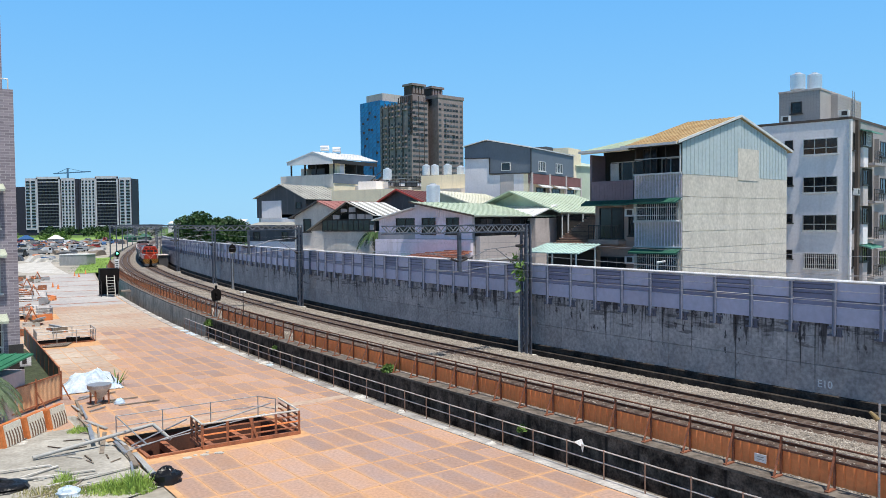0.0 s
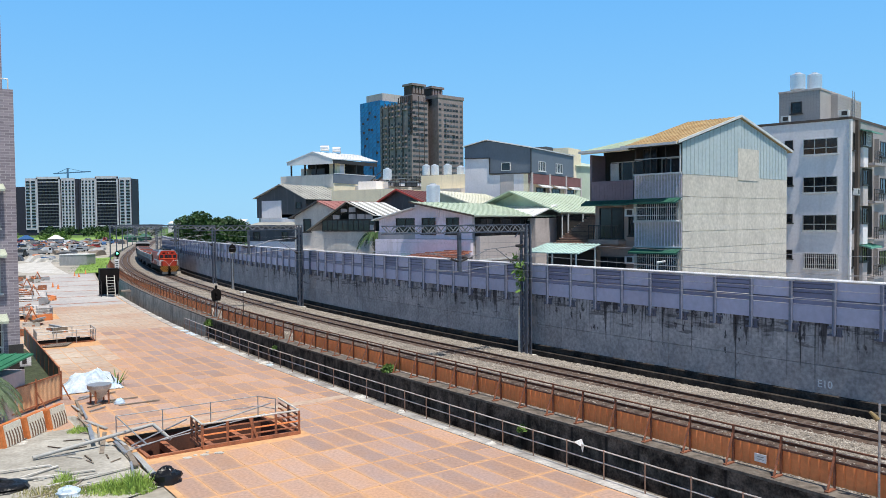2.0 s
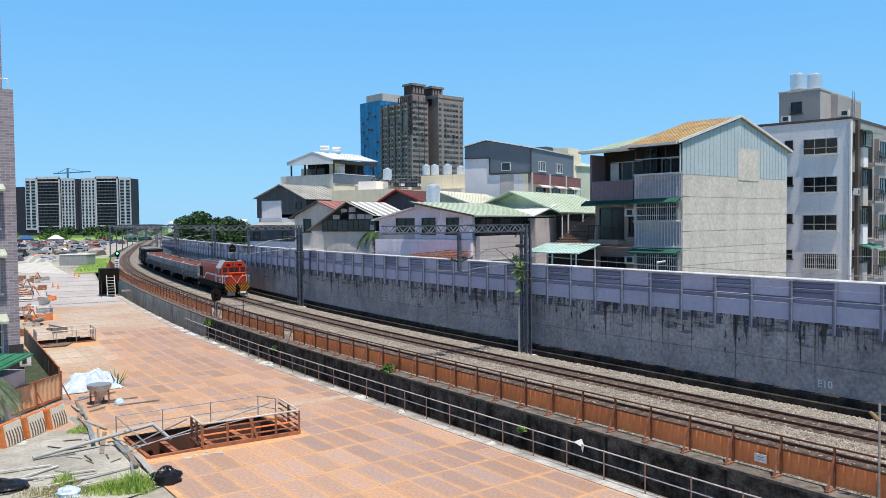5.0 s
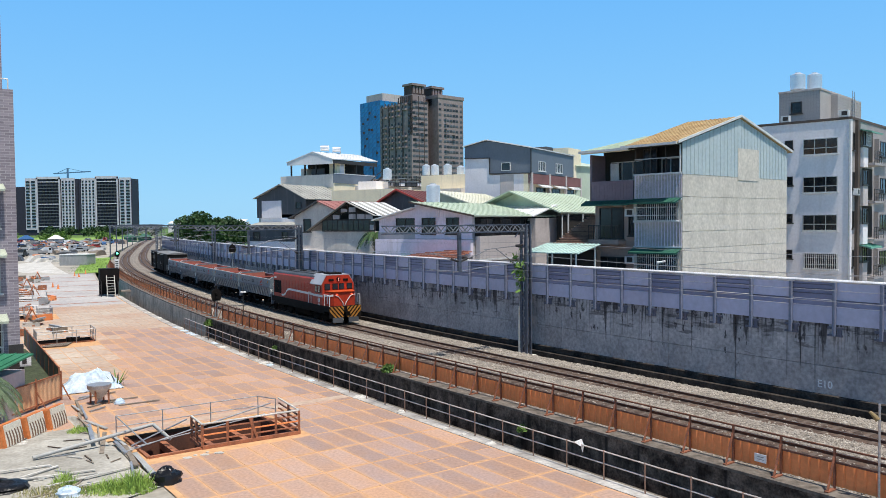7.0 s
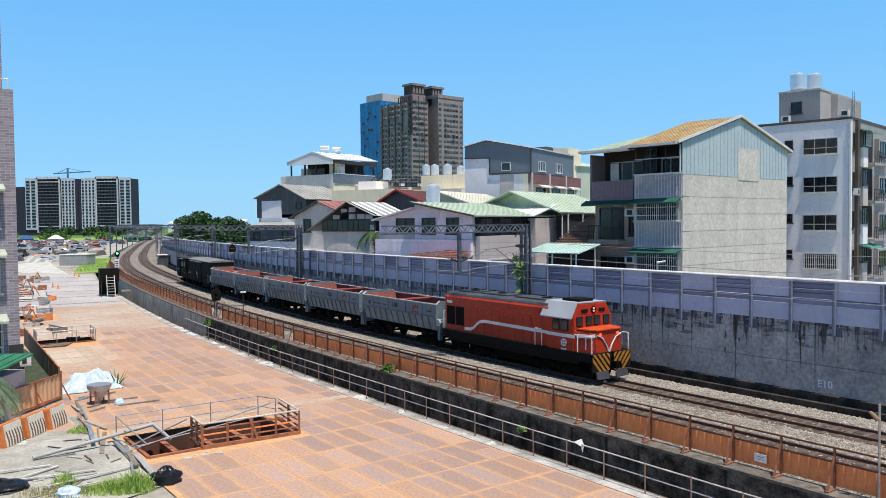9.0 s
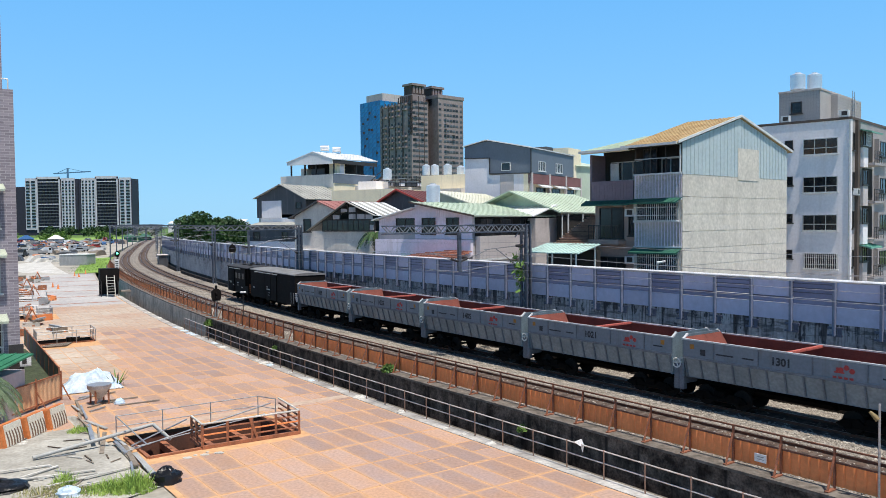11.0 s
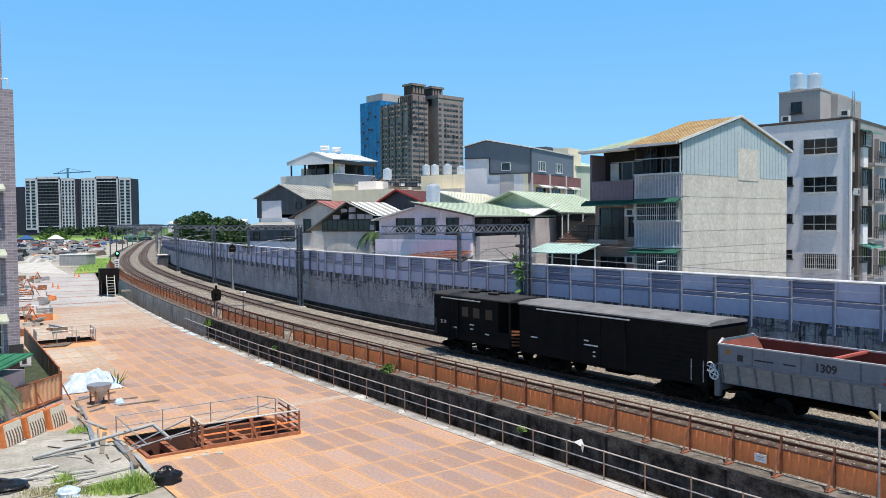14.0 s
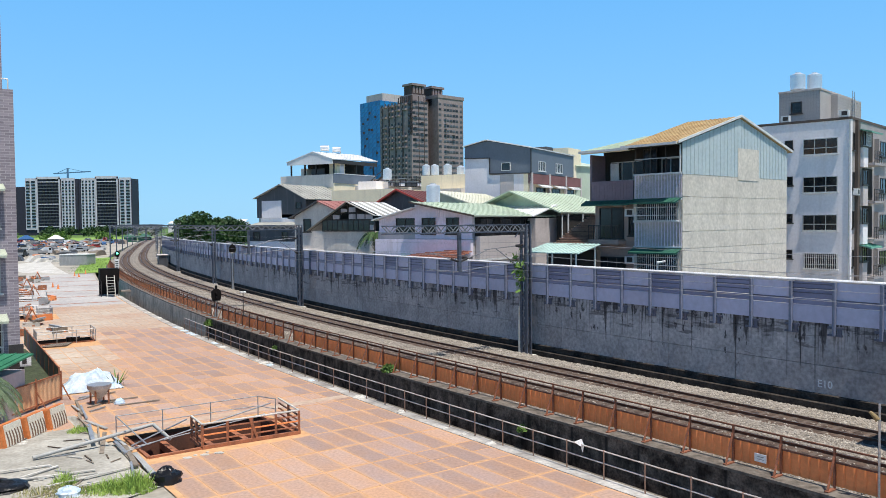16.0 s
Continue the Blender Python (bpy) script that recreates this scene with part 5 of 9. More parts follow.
part("verge_trim", Mesh().bar((-0.75, -0.2, 12.82), (7.42, -0.2, 15.1), 0.06, 0.16).bar((7.42, -0.2, 15.1), (15.5, -0.2, 13.0), 0.06, 0.16), TRIM, h)
part("downpipe", Mesh().tube((-0.05, 0.1, 10.9), (-0.05, 0.1, 12.7), 0.05), TRIM, h)
# Dark fill and soffit paint the shade below the roof.
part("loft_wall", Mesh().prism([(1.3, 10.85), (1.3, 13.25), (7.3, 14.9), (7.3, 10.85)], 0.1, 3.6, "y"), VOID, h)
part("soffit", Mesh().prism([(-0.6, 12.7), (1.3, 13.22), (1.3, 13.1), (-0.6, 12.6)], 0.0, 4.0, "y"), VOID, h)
for u in (0.08, 1.2, 2.35, 3.55):
    part("loft_post", Mesh().box(0.0, u - 0.04, 10.85, 0.08, u + 0.04, 12.8), DARKFRAME, h)
window(h, "L", 0.2, 2.3, 10.95, 12.0, 1.3, 3, ALU, PANE_DARK, sill=False)
window(h, "L", 2.4, 3.5, 10.95, 12.7, 0.9, 2, DARKFRAME, PANE_DARK, sill=False)
part("loft_band", Mesh().box(-0.03, 0.05, 11.9, 0.03, 3.6, 11.96), ALU, h)
for z0, z1 in ((9.22, 10.85), (6.1, 7.72)):
    ribbed(h, "L", 0.05, 3.62, z0, z1, SHEET_WHITE, label="white ribbed metal cladding")
    part("cladding_trim", Mesh().box(-0.09, 0.03, z1 - 0.02, 0.0, 3.66, z1 + 0.1), TRIM, h)
    part("cladding_trim", Mesh().box(-0.07, 0.03, z0 - 0.06, 0.0, 3.66, z0 + 0.03), TRIM, h)
for z in (7.8, 4.5):
    window(h, "L", 0.25, 3.45, z, z + 1.25, 0.0, 4, ALU, PANE, grille=True)
    awning(h, "L", 0.05, 3.65, z + 1.5, AWN_GREEN, depth=0.7)
block(h, 0.0, 0.03, 0.06, 3.64, 2.4, 4.4, SHEET_WHITE, "lower_cladding")

# Its neighbour in the row.
h = house("row_house", "narrow pinkish tiled house with balcony and pale green roof", 15.42 - 0.669 * 3.72, 51 + 0.743 * 3.72)
block(h, 0.6, 0.0, 13.0, 3.6, B0, 9.3, PINK)
# Upper wall is coloured dark for the shade behind the parapet.
part("upper_wall", Mesh().prism([(1.6, 9.3), (1.6, 13.05), (7.2, 14.15), (7.2, 9.3)], 0.0, 3.6, "y"), VOID, h)
part("soffit", Mesh().prism([(-0.6, 12.62), (1.6, 13.03), (1.6, 12.93), (-0.6, 12.52)], 0.0, 3.9, "y"), BEIGE, h)
block(h, 0.0, 3.45, 1.6, 3.6, 8.9, 12.5, SHEET_MAUVE, "side_screen")
ribbed(h, "L", 0.0, 3.6, 9.15, 10.6, SHEET_MAUVE, label="dull mauve ribbed sheet parapet")
window(h, "L", 0.15, 2.9, 10.65, 12.0, 1.6, 3, ALU, PANE_DARK, sill=False)
part("curtain", Mesh().box(1.45, 2.2, 10.65, 1.52, 2.9, 11.9), TRIM, h)
slab(h, ((-0.7, -0.1, 12.72), (-0.7, 3.95, 12.72), (7.3, 3.95, 14.3), (7.3, -0.1, 14.3)), 0.1, ROOF_GREEN, label="pale green metal roof", ribs=11)
part("gutter", Mesh().box(-0.85, -0.1, 12.58, -0.68, 4.0, 12.74), TRIM, h)
awning(h, "L", -0.05, 3.95, 9.25, AWN_GREEN, depth=0.6)
window(h, "L", 1.15, 3.2, 6.55, 8.75, 0.6, 2, DARKFRAME, PANE, sill=False)
window(h, "L", 0.2, 0.75, 6.8, 8.3, 0.6, 1, DARKFRAME, PANE_DARK)
balcony(h, "L", 1.0, 3.6, 6.4, 0.6, 0.9, PINK, 0, 0.12)
g = Mesh()
for k in range(13):
    u = 1.05 + 2.5 * k / 12
    g.box(-0.26, u - 0.012, 6.5, -0.23, u + 0.012, 7.5)
g.box(-0.28, 1.0, 7.45, -0.22, 3.6, 7.52)
part("balcony_rail", g, DARKFRAME, h)
window(h, "L", 1.0, 3.3, 3.8, 5.3, 0.6, 3, DARKFRAME, PANE)
for z in (8.15, 4.9):
    aircon(h, "L", 0.1, z, 0.6)

# The white flats with the tiled stair tower.
h = house("apartment_house", "five-storey white rendered apartment house with dark windows", 32.47, 63.0, 47, sx=1.08, sy=0.93, category="apartment building")
block(h, 0.3, 0.0, 12.0, 14.0, B0, 15.7, WALLTILE)
block(h, 0.0, 0.0, 0.3, 14.0, B0, 15.75, WHITEWALL)
block(h, -0.05, -0.05, 12.1, 14.0, 15.7, 15.9, LOUVRE_BROWN, "roof_coping")
for z in (13.05, 9.95, 6.85):
    window(h, "L", 1.05, 3.92, z, z + 1.3, 0.0, 3, ALU, PANE_DARK, trans=0.4)
window(h, "L", 1.0, 3.8, 3.7, 5.0, 0.0, 3, ALU, PANE, grille=True)
for z in (13.6, 10.6, 7.5, 4.5):
    window(h, "L", 4.8, 5.5, z, z + 0.75, 0.0, 1, DARKFRAME, PANE_DARK)
part("drain_pipe", Mesh().tube((-0.06, 0.12, 2.0), (-0.06, 0.12, 15.6), 0.05), ALU, h)
# balconies of the other side
for k in range(4):
    z = 3.0 + 3.12 * k
    # Flat dark panel paints the shade of a balcony recess.
    block(h, 2.85, -0.03, 5.45, 0.02, z + 0.1, z + 2.7, VOID, "recess_shade_panel")
    balcony(h, "R", 2.9, 5.4, z, 0.0, 1.0, WALLTILE, 3)
    block(h, 1.55, -0.5, 2.75, 0.0, z - 0.4, z + 1.2, WHITEWALL if k % 2 else GREYWALL, "bay_panel")
    window(h, "R", 1.5, 2.7, z + 1.3, z + 2.5, -0.45, 2, DARKFRAME, PANE_DARK, grille=(k == 3))
    window(h, "R", 0.35, 0.75, z + 0.9, z + 2.3, 0.0, 1, DARKFRAME, PANE_DARK)
    block(h, 6.0, -0.4, 9.0, 0.0, z, z + 2.2, WALLTILE, "side_bay")
    window(h, "R", 6.3, 8.7, z + 0.7, z + 2.0, -0.4, 3, DARKFRAME, PANE)
for k in (0, 3):
    awning(h, "R", 1.4, 4.4, 5.75 + 3.1 * k, AWN_MINT, depth=1.2)
aircon(h, "R", 0.35, 9.7)
aircon(h, "L", 0.2, 15.95, 0.3)
aircon(h, "L", 5.2, 15.95, 0.5)
block(h, 0.95, -0.25, 1.5, 0.0, B0, 15.7, LOUVRE_BROWN, "pilaster")
h2 = h
h = house("stair_tower", "grey tiled rooftop stair house with small window", 32.37, 68.0, 47, sx=1.08, sy=0.93, category="rooftop structure")
block(h, 0, 0, 9.06, 3.7, 15.7, 18.85, STAIR_TILE)
block(h, -0.05, -0.05, 9.1, 3.75, 18.85, 19.0, GREYWALL, "coping")
block(h, 2.6, -0.6, 9.06, 0.0, 15.7, 18.7, STAIR_TILE, "bay")
window(h, "L", 1.6, 2.6, 17.0, 18.0, 0.0, 1, DARKFRAME, PANE_DARK)
g = Mesh()
for k in range(8):
    g.box(6.2, -0.75, 16 + 0.4 * k, 6.8, -0.71, 16.05 + 0.4 * k)
g.box(6.2, -0.75, 15.9, 6.25, -0.7, 19.4).box(6.75, -0.75, 15.9, 6.8, -0.7, 19.4)
part("ladder", g, GALV, h)
g = Mesh()
for k in range(11):
    g.box(-0.012, 0.0, 15.95 + 0.28 * k, 0.0, 3.7, 15.965 + 0.28 * k).box(2.6, -0.612, 15.95 + 0.28 * k, 9.06, -0.6, 15.965 + 0.28 * k)
for k in range(14):
    g.box(-0.012, 0.05 + 0.27 * k, 15.7, 0.0, 0.065 + 0.27 * k, 18.85)
for k in range(24):
    g.box(2.65 + 0.27 * k, -0.612, 15.7, 2.665 + 0.27 * k, -0.6, 18.7)
part("tile_joints", g, WALLTILE, h, "darker grout lines between the tiles")
for x, y in ((1.0, 2.4), (2.1, 1.3)):
    p = local(h, x, y, 18.95)
    tank(p.x, p.y, p.z, 0.62, 1.3)

# The blue-grey sheet house on top of a row with balconies.
h = house("rooftop_house", "blue-grey sheet metal top storey over white walls and balconies", 10.33, 92.0, 58, sx=1.4, sy=0.79)
g = Mesh().prism([(0, 13.4), (0, 16.3), (7.4, 17.5), (11.3, 16.9), (11.3, 15.5), (6.9, 15.4), (6.9, 13.5)], 0.0, 9.0, "x")
part("sheet_storey", g, SHEET_GREY, h, "blue-grey ribbed sheet storey")
slab(h, ((-0.2, -0.2, 16.38), (9.2, -0.2, 16.2), (9.2, 7.4, 17.5), (-0.2, 7.4, 17.62)), 0.1, ROOF_LIGHT, ribs=14)
slab(h, ((-0.2, 11.5, 16.98), (9.2, 11.5, 16.9), (9.2, 7.4, 17.5), (-0.2, 7.4, 17.62)), 0.1, ROOF_LIGHT)
for a, b in (((0, 16.3), (7.4, 17.5)), ((7.4, 17.5), (11.3, 16.9)), ((0, 13.4), (6.9, 13.5)), ((6.9, 13.5), (6.9, 15.4)), ((6.9, 15.4), (11.3, 15.5)), ((0, 13.4), (0, 16.3))):
    part("dark_trim", Mesh().bar((-0.04, *a), (-0.04, *b), 0.12, 0.1), DARKFRAME, h)
window(h, "L", 3.4, 4.9, 13.8, 14.75, 0.0, 1, TRIM, PANE, sill=False)
for u in (1.4, 4.95):
    window(h, "R", u, u + 1.4, 13.75, 14.9, 0.0, 4, TRIM, PANE_DARK)
block(h, 0.02, 1.3, 9.0, 11.3, B0, 13.4, WHITEWALL)
block(h, -0.01, 2.9, 0.02, 5.2, 6.0, 13.35, GREYWALL, "grey_strip")
block(h, 0.02, 6.95, 9.0, 11.3, 13.4, 15.45, WHITEWALL)
block(h, 0.02, 0.5, 10.9, 1.3, B0, 13.4, BEIGE)
for k in range(3):
    z = 12.3 - 3.1 * k
    block(h, 0.0, 0.0, 10.9, 0.5, z - 0.1, z + 1.05, MAROON, "parapet", "maroon tiled balcony parapet")
    block(h, 0.0, 0.1, 10.9, 0.5, z - 3.1, z - 1.9, MAROON, "lower_parapet")
    for j in range(3):
        u = 1.5 + 3.2 * j
        window(h, "R", u, u + 1.8, z - 2.0, z - 0.5, 0.48, 2, DARKFRAME, PANE_DARK)
        awning(h, "R", u - 0.2, u + 2.0, z - 0.15, TRIM, 0.1, 0.8)
for j in range(4):
    block(h, 3.55 * j, -0.1, 3.55 * j + 0.25, 0.3, B0, 13.5, GREYWALL, "column")
block(h, 8.2, 0.3, 11.2, 3.0, 13.4, 17.2, BEIGE, "stair_house")
block(h, 6.8, 3.0, 8.2, 6.0, 13.4, 17.3, SHEET_DARK, "lift_house")
h = house("green_house", "pale green painted house far behind", 17.5, 104.0)
block(h, 0, 0, 6, 8, B0, 15.0, ROOF_GREEN)
window(h, "L", 1.0, 2.5, 13.0, 14.2)
slab(h, ((-0.3, -0.3, 15.0), (6.3, -0.3, 15.0), (6.3, 4, 15.9), (-0.3, 4, 15.9)), 0.1, ROOF_GREEN)

# Green-roofed house behind the mast.
h = house("green_roof_house", "low house with pale green metal gable roof", 10.42, 70.0, 50, sx=1.15, sy=0.88)
block(h, 0.4, 0.3, 9.0, 8.3, B0, 8.7, GREYWALL)
g = Mesh().prism([(-0.1, 8.7), (5.4, 10.45), (8.5, 9.5), (8.5, 8.7)], 0.0, 9.0, "x")
part("gable", g, ROOF_GREEN, h, "pale green gable end")
slab(h, ((-1.0, -0.8, 8.62), (9.3, -0.8, 8.5), (9.3, 5.4, 10.5), (-1.0, 5.4, 10.65)), 0.12, ROOF_GREEN, ribs=16)
slab(h, ((-1.0, 8.9, 9.5), (9.3, 8.9, 9.4), (9.3, 5.4, 10.5), (-1.0, 5.4, 10.65)), 0.12, ROOF_GREEN)
slab(h, ((-3.2, 0.5, 8.3), (-3.2, 9.0, 8.3), (0.2, 9.0, 9.3), (0.2, 0.5, 9.3)), 0.1, ROOF_LIGHT, label="white lean-to roof", ribs=10)
# Solid dark block paints the shade inside the porch.
block(h, -0.2, -0.5, 9.0, 0.3, 5.0, 8.3, VOID, "porch_shade_block")
for u in (0.2, 2.4, 4.4):
    part("porch_post", Mesh().box(u, -0.75, 2.0, u + 0.1, -0.65, 8.5), TRIM, h)
part("downpipe", Mesh().tube((-0.5, -0.6, 3.0), (-0.5, -0.6, 8.4), 0.06), TRIM, h)
block(h, -2.8, 0.6, 0.4, 8.6, B0, 8.1, GREYWALL, "lean_to_wall")
window(h, "L", 1.2, 2.4, 6.3, 7.9, -2.8, 1, DARKFRAME, PANE_DARK)

# Old tiled roof and mint canopies in front of the row.
h = house("tiled_shed", "shed with stepped old brown tile roof", 10.7, 56.0, 75)
block(h, 0.6, 0.2, 4.0, 2.6, B0, 6.0, VOID)
for k in range(13):
    x, z = 2.2 - 0.17 * k, 8.25 - 0.165 * k
    part("tile_course", Mesh().box(x - 0.12, 0.05, z - 0.05, x + 0.25, 0.5 + 0.2 * k, z + 0.04), ROOF_TILE, h)
    part("course_backing", Mesh().box(x + 0.1, 0.05, z - 0.4, x + 0.3, 0.45 + 0.2 * k, z - 0.05), ROOF_TILE, h)
h = house("canopy", "pale mint corrugated canopy over a doorway", 9.1, 51.8, category="canopy")
slab(h, ((-0.8, -0.3, 5.75), (-0.8, 4.4, 5.75), (1.6, 4.4, 6.3), (1.6, -0.3, 6.3)), 0.06, mat("mint_canopy_sheet", (0.5, 0.66, 0.6), scale=0.6, rough=0.45, bump=0.03), "canopy_sheet", ribs=14)
for u in (0.0, 2.0, 4.1):
    part("canopy_post", Mesh().box(-0.6, u, B0, -0.52, u + 0.08, 5.8), TRIM, h)
    part("canopy_post", Mesh().box(1.4, u, B0, 1.48, u + 0.08, 6.25), TRIM, h)
# Back wall is coloured dark for the shade under the canopy.
block(h, 1.5, 0.0, 2.0, 4.3, B0, 5.9, VOID, "back_wall")

# The low white house with ribbed gable.
h = house("white_sheet_house", "low white ribbed sheet house with pale green roof", 2.28, 62.0, 52, sx=1.22, sy=0.85)
block(h, 0.05, 0.0, 9.5, 11.8, B0, 7.0, GREYWALL)
g = Mesh().prism([(0.0, 6.5), (0.0, 8.4), (6.86, 9.4), (6.86, 6.5)], 0.0, 9.5, "x")
part("gable_sheet", g, SHEET_WHITE, h, "white ribbed sheet gable")
g = Mesh().prism([(6.86, 6.5), (6.86, 9.0), (11.82, 8.1), (11.82, 6.5)], 0.2, 9.5, "x")
part("gable_sheet", g, SHEET_WHITE, h)
for i in range(46):
    u = 0.12 + 11.6 * i / 46
    zt = 8.38 + u * 0.145 if u < 6.86 else 8.95 - (u - 6.86) * 0.18
    off = 0.0 if u < 6.86 else 0.2
    if any(a - 0.1 < u < b + 0.1 for a, b in ((1.44, 2.96), (4.28, 5.92), (7.1, 9.5))):
        continue
    part("sheet_rib", Mesh().box(off - 0.015, u, 6.5, off, u + 0.04, zt), SHEET_WHITE, h)
slab(h, ((-0.6, -0.9, 8.35), (10.2, -0.9, 8.3), (10.2, 6.9, 9.5), (-0.6, 6.9, 9.55)), 0.1, ROOF_GREEN, label="pale green metal roof", ribs=16)
slab(h, ((-0.3, 12.3, 8.1), (10.2, 12.3, 8.1), (10.2, 6.9, 9.1), (-0.3, 6.9, 9.1)), 0.1, ROOF_LIGHT, ribs=14)
part("eave_board", Mesh().bar((-0.62, -0.9, 8.3), (-0.62, 6.9, 9.5), 0.06, 0.14), LOUVRE_BROWN, h)
for a, b, o in ((1.44, 2.96, 0.0), (4.28, 5.92, 0.0), (7.1, 9.5, 0.2)):
    window(h, "L", a, b, 6.9, 8.2, o, 2, DARKFRAME, PANE_DARK)
block(h, -0.25, -0.1, 0.05, 11.8, 5.1, 6.45, SHEET_WHITE, "parapet")
# Thin dark sheet paints the shade on this side.
block(h, 0.3, -0.06, 9.5, 0.0, 6.6, 8.2, VOID, "side_shade_sheet")
for u in (0.9, 3.2, 5.6, 7.6):
    window(h, "R", u, u + 1.5, 6.8, 8.1, -0.06, 2, DARKFRAME, PANE_DARK)
block(h, 0.3, -0.6, 9.8, -0.1, 4.9, 6.7, GREYWALL, "side_parapet")
block(h, 0.2, -0.62, 9.8, -0.08, 4.75, 4.92, TRIM, "ledge")
for u in (2.0, 5.0, 8.0):
    window(h, "R", u, u + 1.4, 3.3, 4.5, -0.1, 2, DARKFRAME, PANE_DARK)
# clay tile lean-to below the parapet
h = house("lean_to", "lean-to shed with broken orange clay tiles", 0.6, 59.6, 33)
for i in range(6):
    for j in range(22):
        part("roof_tile", Mesh().box(0.32 * i, 0.3 * j, 5.05 + 0.09 * i + 0.02 * (j % 2), 0.32 * i + 0.36, 0.3 * j + 0.27, 5.1 + 0.1 * i + 0.02 * (j % 2)), CLAY, h)
block(h, 0.1, 0.1, 1.9, 6.4, B0, 4.9, GREYWALL)
slab(h, ((-0.1, 6.8, 5.0), (-0.1, 10.0, 5.0), (2.0, 10.0, 5.4), (2.0, 6.8, 5.4)), 0.06, mat("green_sheet", (0.22, 0.36, 0.27), scale=1, rough=0.5), ribs=8)

# Red-roofed and cream-roofed houses and the lone tank behind.
h = house("red_roof_house", "house with dark red metal roof and grey gable", -1.1, 84.0, 55, sx=1.3, sy=0.82)
block(h, 0, 0, 8, 9.5, B0, 8.9, GREYWALL)
part("gable", Mesh().prism([(0, 8.9), (0, 9.6), (5.4, 11.3), (9.5, 9.7), (9.5, 8.9)], 0, 8, "x"), SHEET_DARK, h)
slab(h, ((-0.4, -0.5, 9.55), (8.5, -0.5, 9.4), (8.5, 5.4, 11.2), (-0.4, 5.4, 11.45)), 0.12, ROOF_RED, label="dark red metal roof", ribs=14)
slab(h, ((-0.4, 10.0, 9.6), (8.5, 10.0, 9.5), (8.5, 5.4, 11.2), (-0.4, 5.4, 11.45)), 0.12, ROOF_RED)
part("red_verge", Mesh().bar((-0.45, 10.0, 9.55), (-0.45, 5.4, 11.4), 0.08, 0.18).bar((-0.45, 5.4, 11.4), (-0.45, -0.5, 9.5), 0.08, 0.18), mat("red_trim", (0.5, 0.07, 0.05), scale=2, rough=0.5), h)
h = house("cream_roof_house", "house with pale cream metal roof", 4.9, 81.0, 55, sx=1.3, sy=0.82)
block(h, 0, 0, 7, 10, B0, 8.6, WHITEWALL)
slab(h, ((-0.5, -0.5, 9.0), (7.5, -0.5, 8.9), (7.5, 8.0, 11.0), (-0.5, 8.0, 11.2)), 0.12, ROOF_CREAM, label="pale cream metal roof", ribs=14)
part("gable", Mesh().prism([(0, 8.6), (0, 9.0), (8.0, 11.0), (10, 10.6), (10, 8.6)], 0, 7, "x"), ROOF_GREEN, h)
t = tank(-0.85, 72.5, 9.0, 0.62, 1.9, "tall stainless steel water tank on a white stand")
g = Mesh()
for dx, dy in ((-1, -0.5), (1, -0.5), (-1, 0.5), (1, 0.5)):
    g.bar((dx, dy, -0.6), (dx, dy, 0.05), 0.08, 0.08)
for a, b in (((-1, -0.5, 0), (1, -0.5, 0)), ((-1, 0.5, 0), (1, 0.5, 0)), ((-1, -0.5, -0.5), (0, -0.5, 0)), ((0, -0.5, 0), (1, -0.5, -0.5))):
    g.bar(a, b, 0.07, 0.07)
part("stand", g, TRIM, t)

# The house with a glazed gable.
h = house("glazed_gable_house", "cream house with glazed black-framed gable and striped roof", -6.3, 73.0, 60, sx=1.35, sy=0.85)
W2 = 7.15


def glazed_top(u):
    return 8.6 + u * 0.33 if u < 3.5 else 9.75 - (u - 3.5) * 0.47


block(h, 0.1, 0.0, 4.4, W2, B0, 7.05, CREAM)
# Dark backing paints the unlit room behind the glazing.
part("gable_backing", Mesh().prism([(0.1, 7.0), (0.1, 8.5), (3.5, 9.6), (W2 - 0.1, 7.9), (W2 - 0.1, 7.0)], 0.9, 4.3, "x"), mat("dim_glazing_back", (0.06, 0.06, 0.056), scale=1, rough=0.8, bump=0), h)
g = Mesh()
for u in np.linspace(0.0, W2, 11):
    g.box(-0.02, u - 0.045, 7.05, 0.08, u + 0.045, min(8.15, glazed_top(u)))
for z in (7.08, 7.75, 8.12):
    g.box(-0.03, 0, z - 0.05, 0.09, W2, z + 0.05)
g.bar((0.03, -0.2, 8.55), (0.03, 3.5, 9.8), 0.1, 0.14).bar((0.03, 3.5, 9.8), (0.03, 9.0, 7.2), 0.1, 0.14)
for u in (1.2, 2.4, 3.5, 4.6, 5.7):
    g.bar((0.03, u, 8.1), (0.03, u, glazed_top(u)), 0.07, 0.07)
g.bar((0.03, 1.6, 8.75), (0.03, 5.4, 8.75), 0.06, 0.06)
part("gable_frame", g, DARKFRAME, h, "black steel glazing frame")
for u0, u1, z0, z1 in ((0.2, 1.15, 8.2, 8.6), (1.3, 2.3, 8.2, 8.65), (2.5, 3.4, 8.85, 9.3), (2.5, 3.4, 8.2, 8.65), (3.65, 4.5, 8.85, 9.15), (4.7, 5.6, 8.2, 8.6), (0.1, 0.6, 7.15, 7.65)):
    part("pale_pane", Mesh().box(-0.03, u0, z0, -0.005, u1, z1), GREYWALL, h, "pale hazy glass pane")
for i in range(10):
    u0, u1 = W2 * i / 10 + 0.05, W2 * (i + 1) / 10 - 0.05
    part("pane", Mesh().box(0.0, u0, 7.14, 0.02, u1, 8.05), glass("pale_glazing", (0.07, 0.075, 0.07)) if i == 0 else bpy.data.materials["pale_glazing"], h)
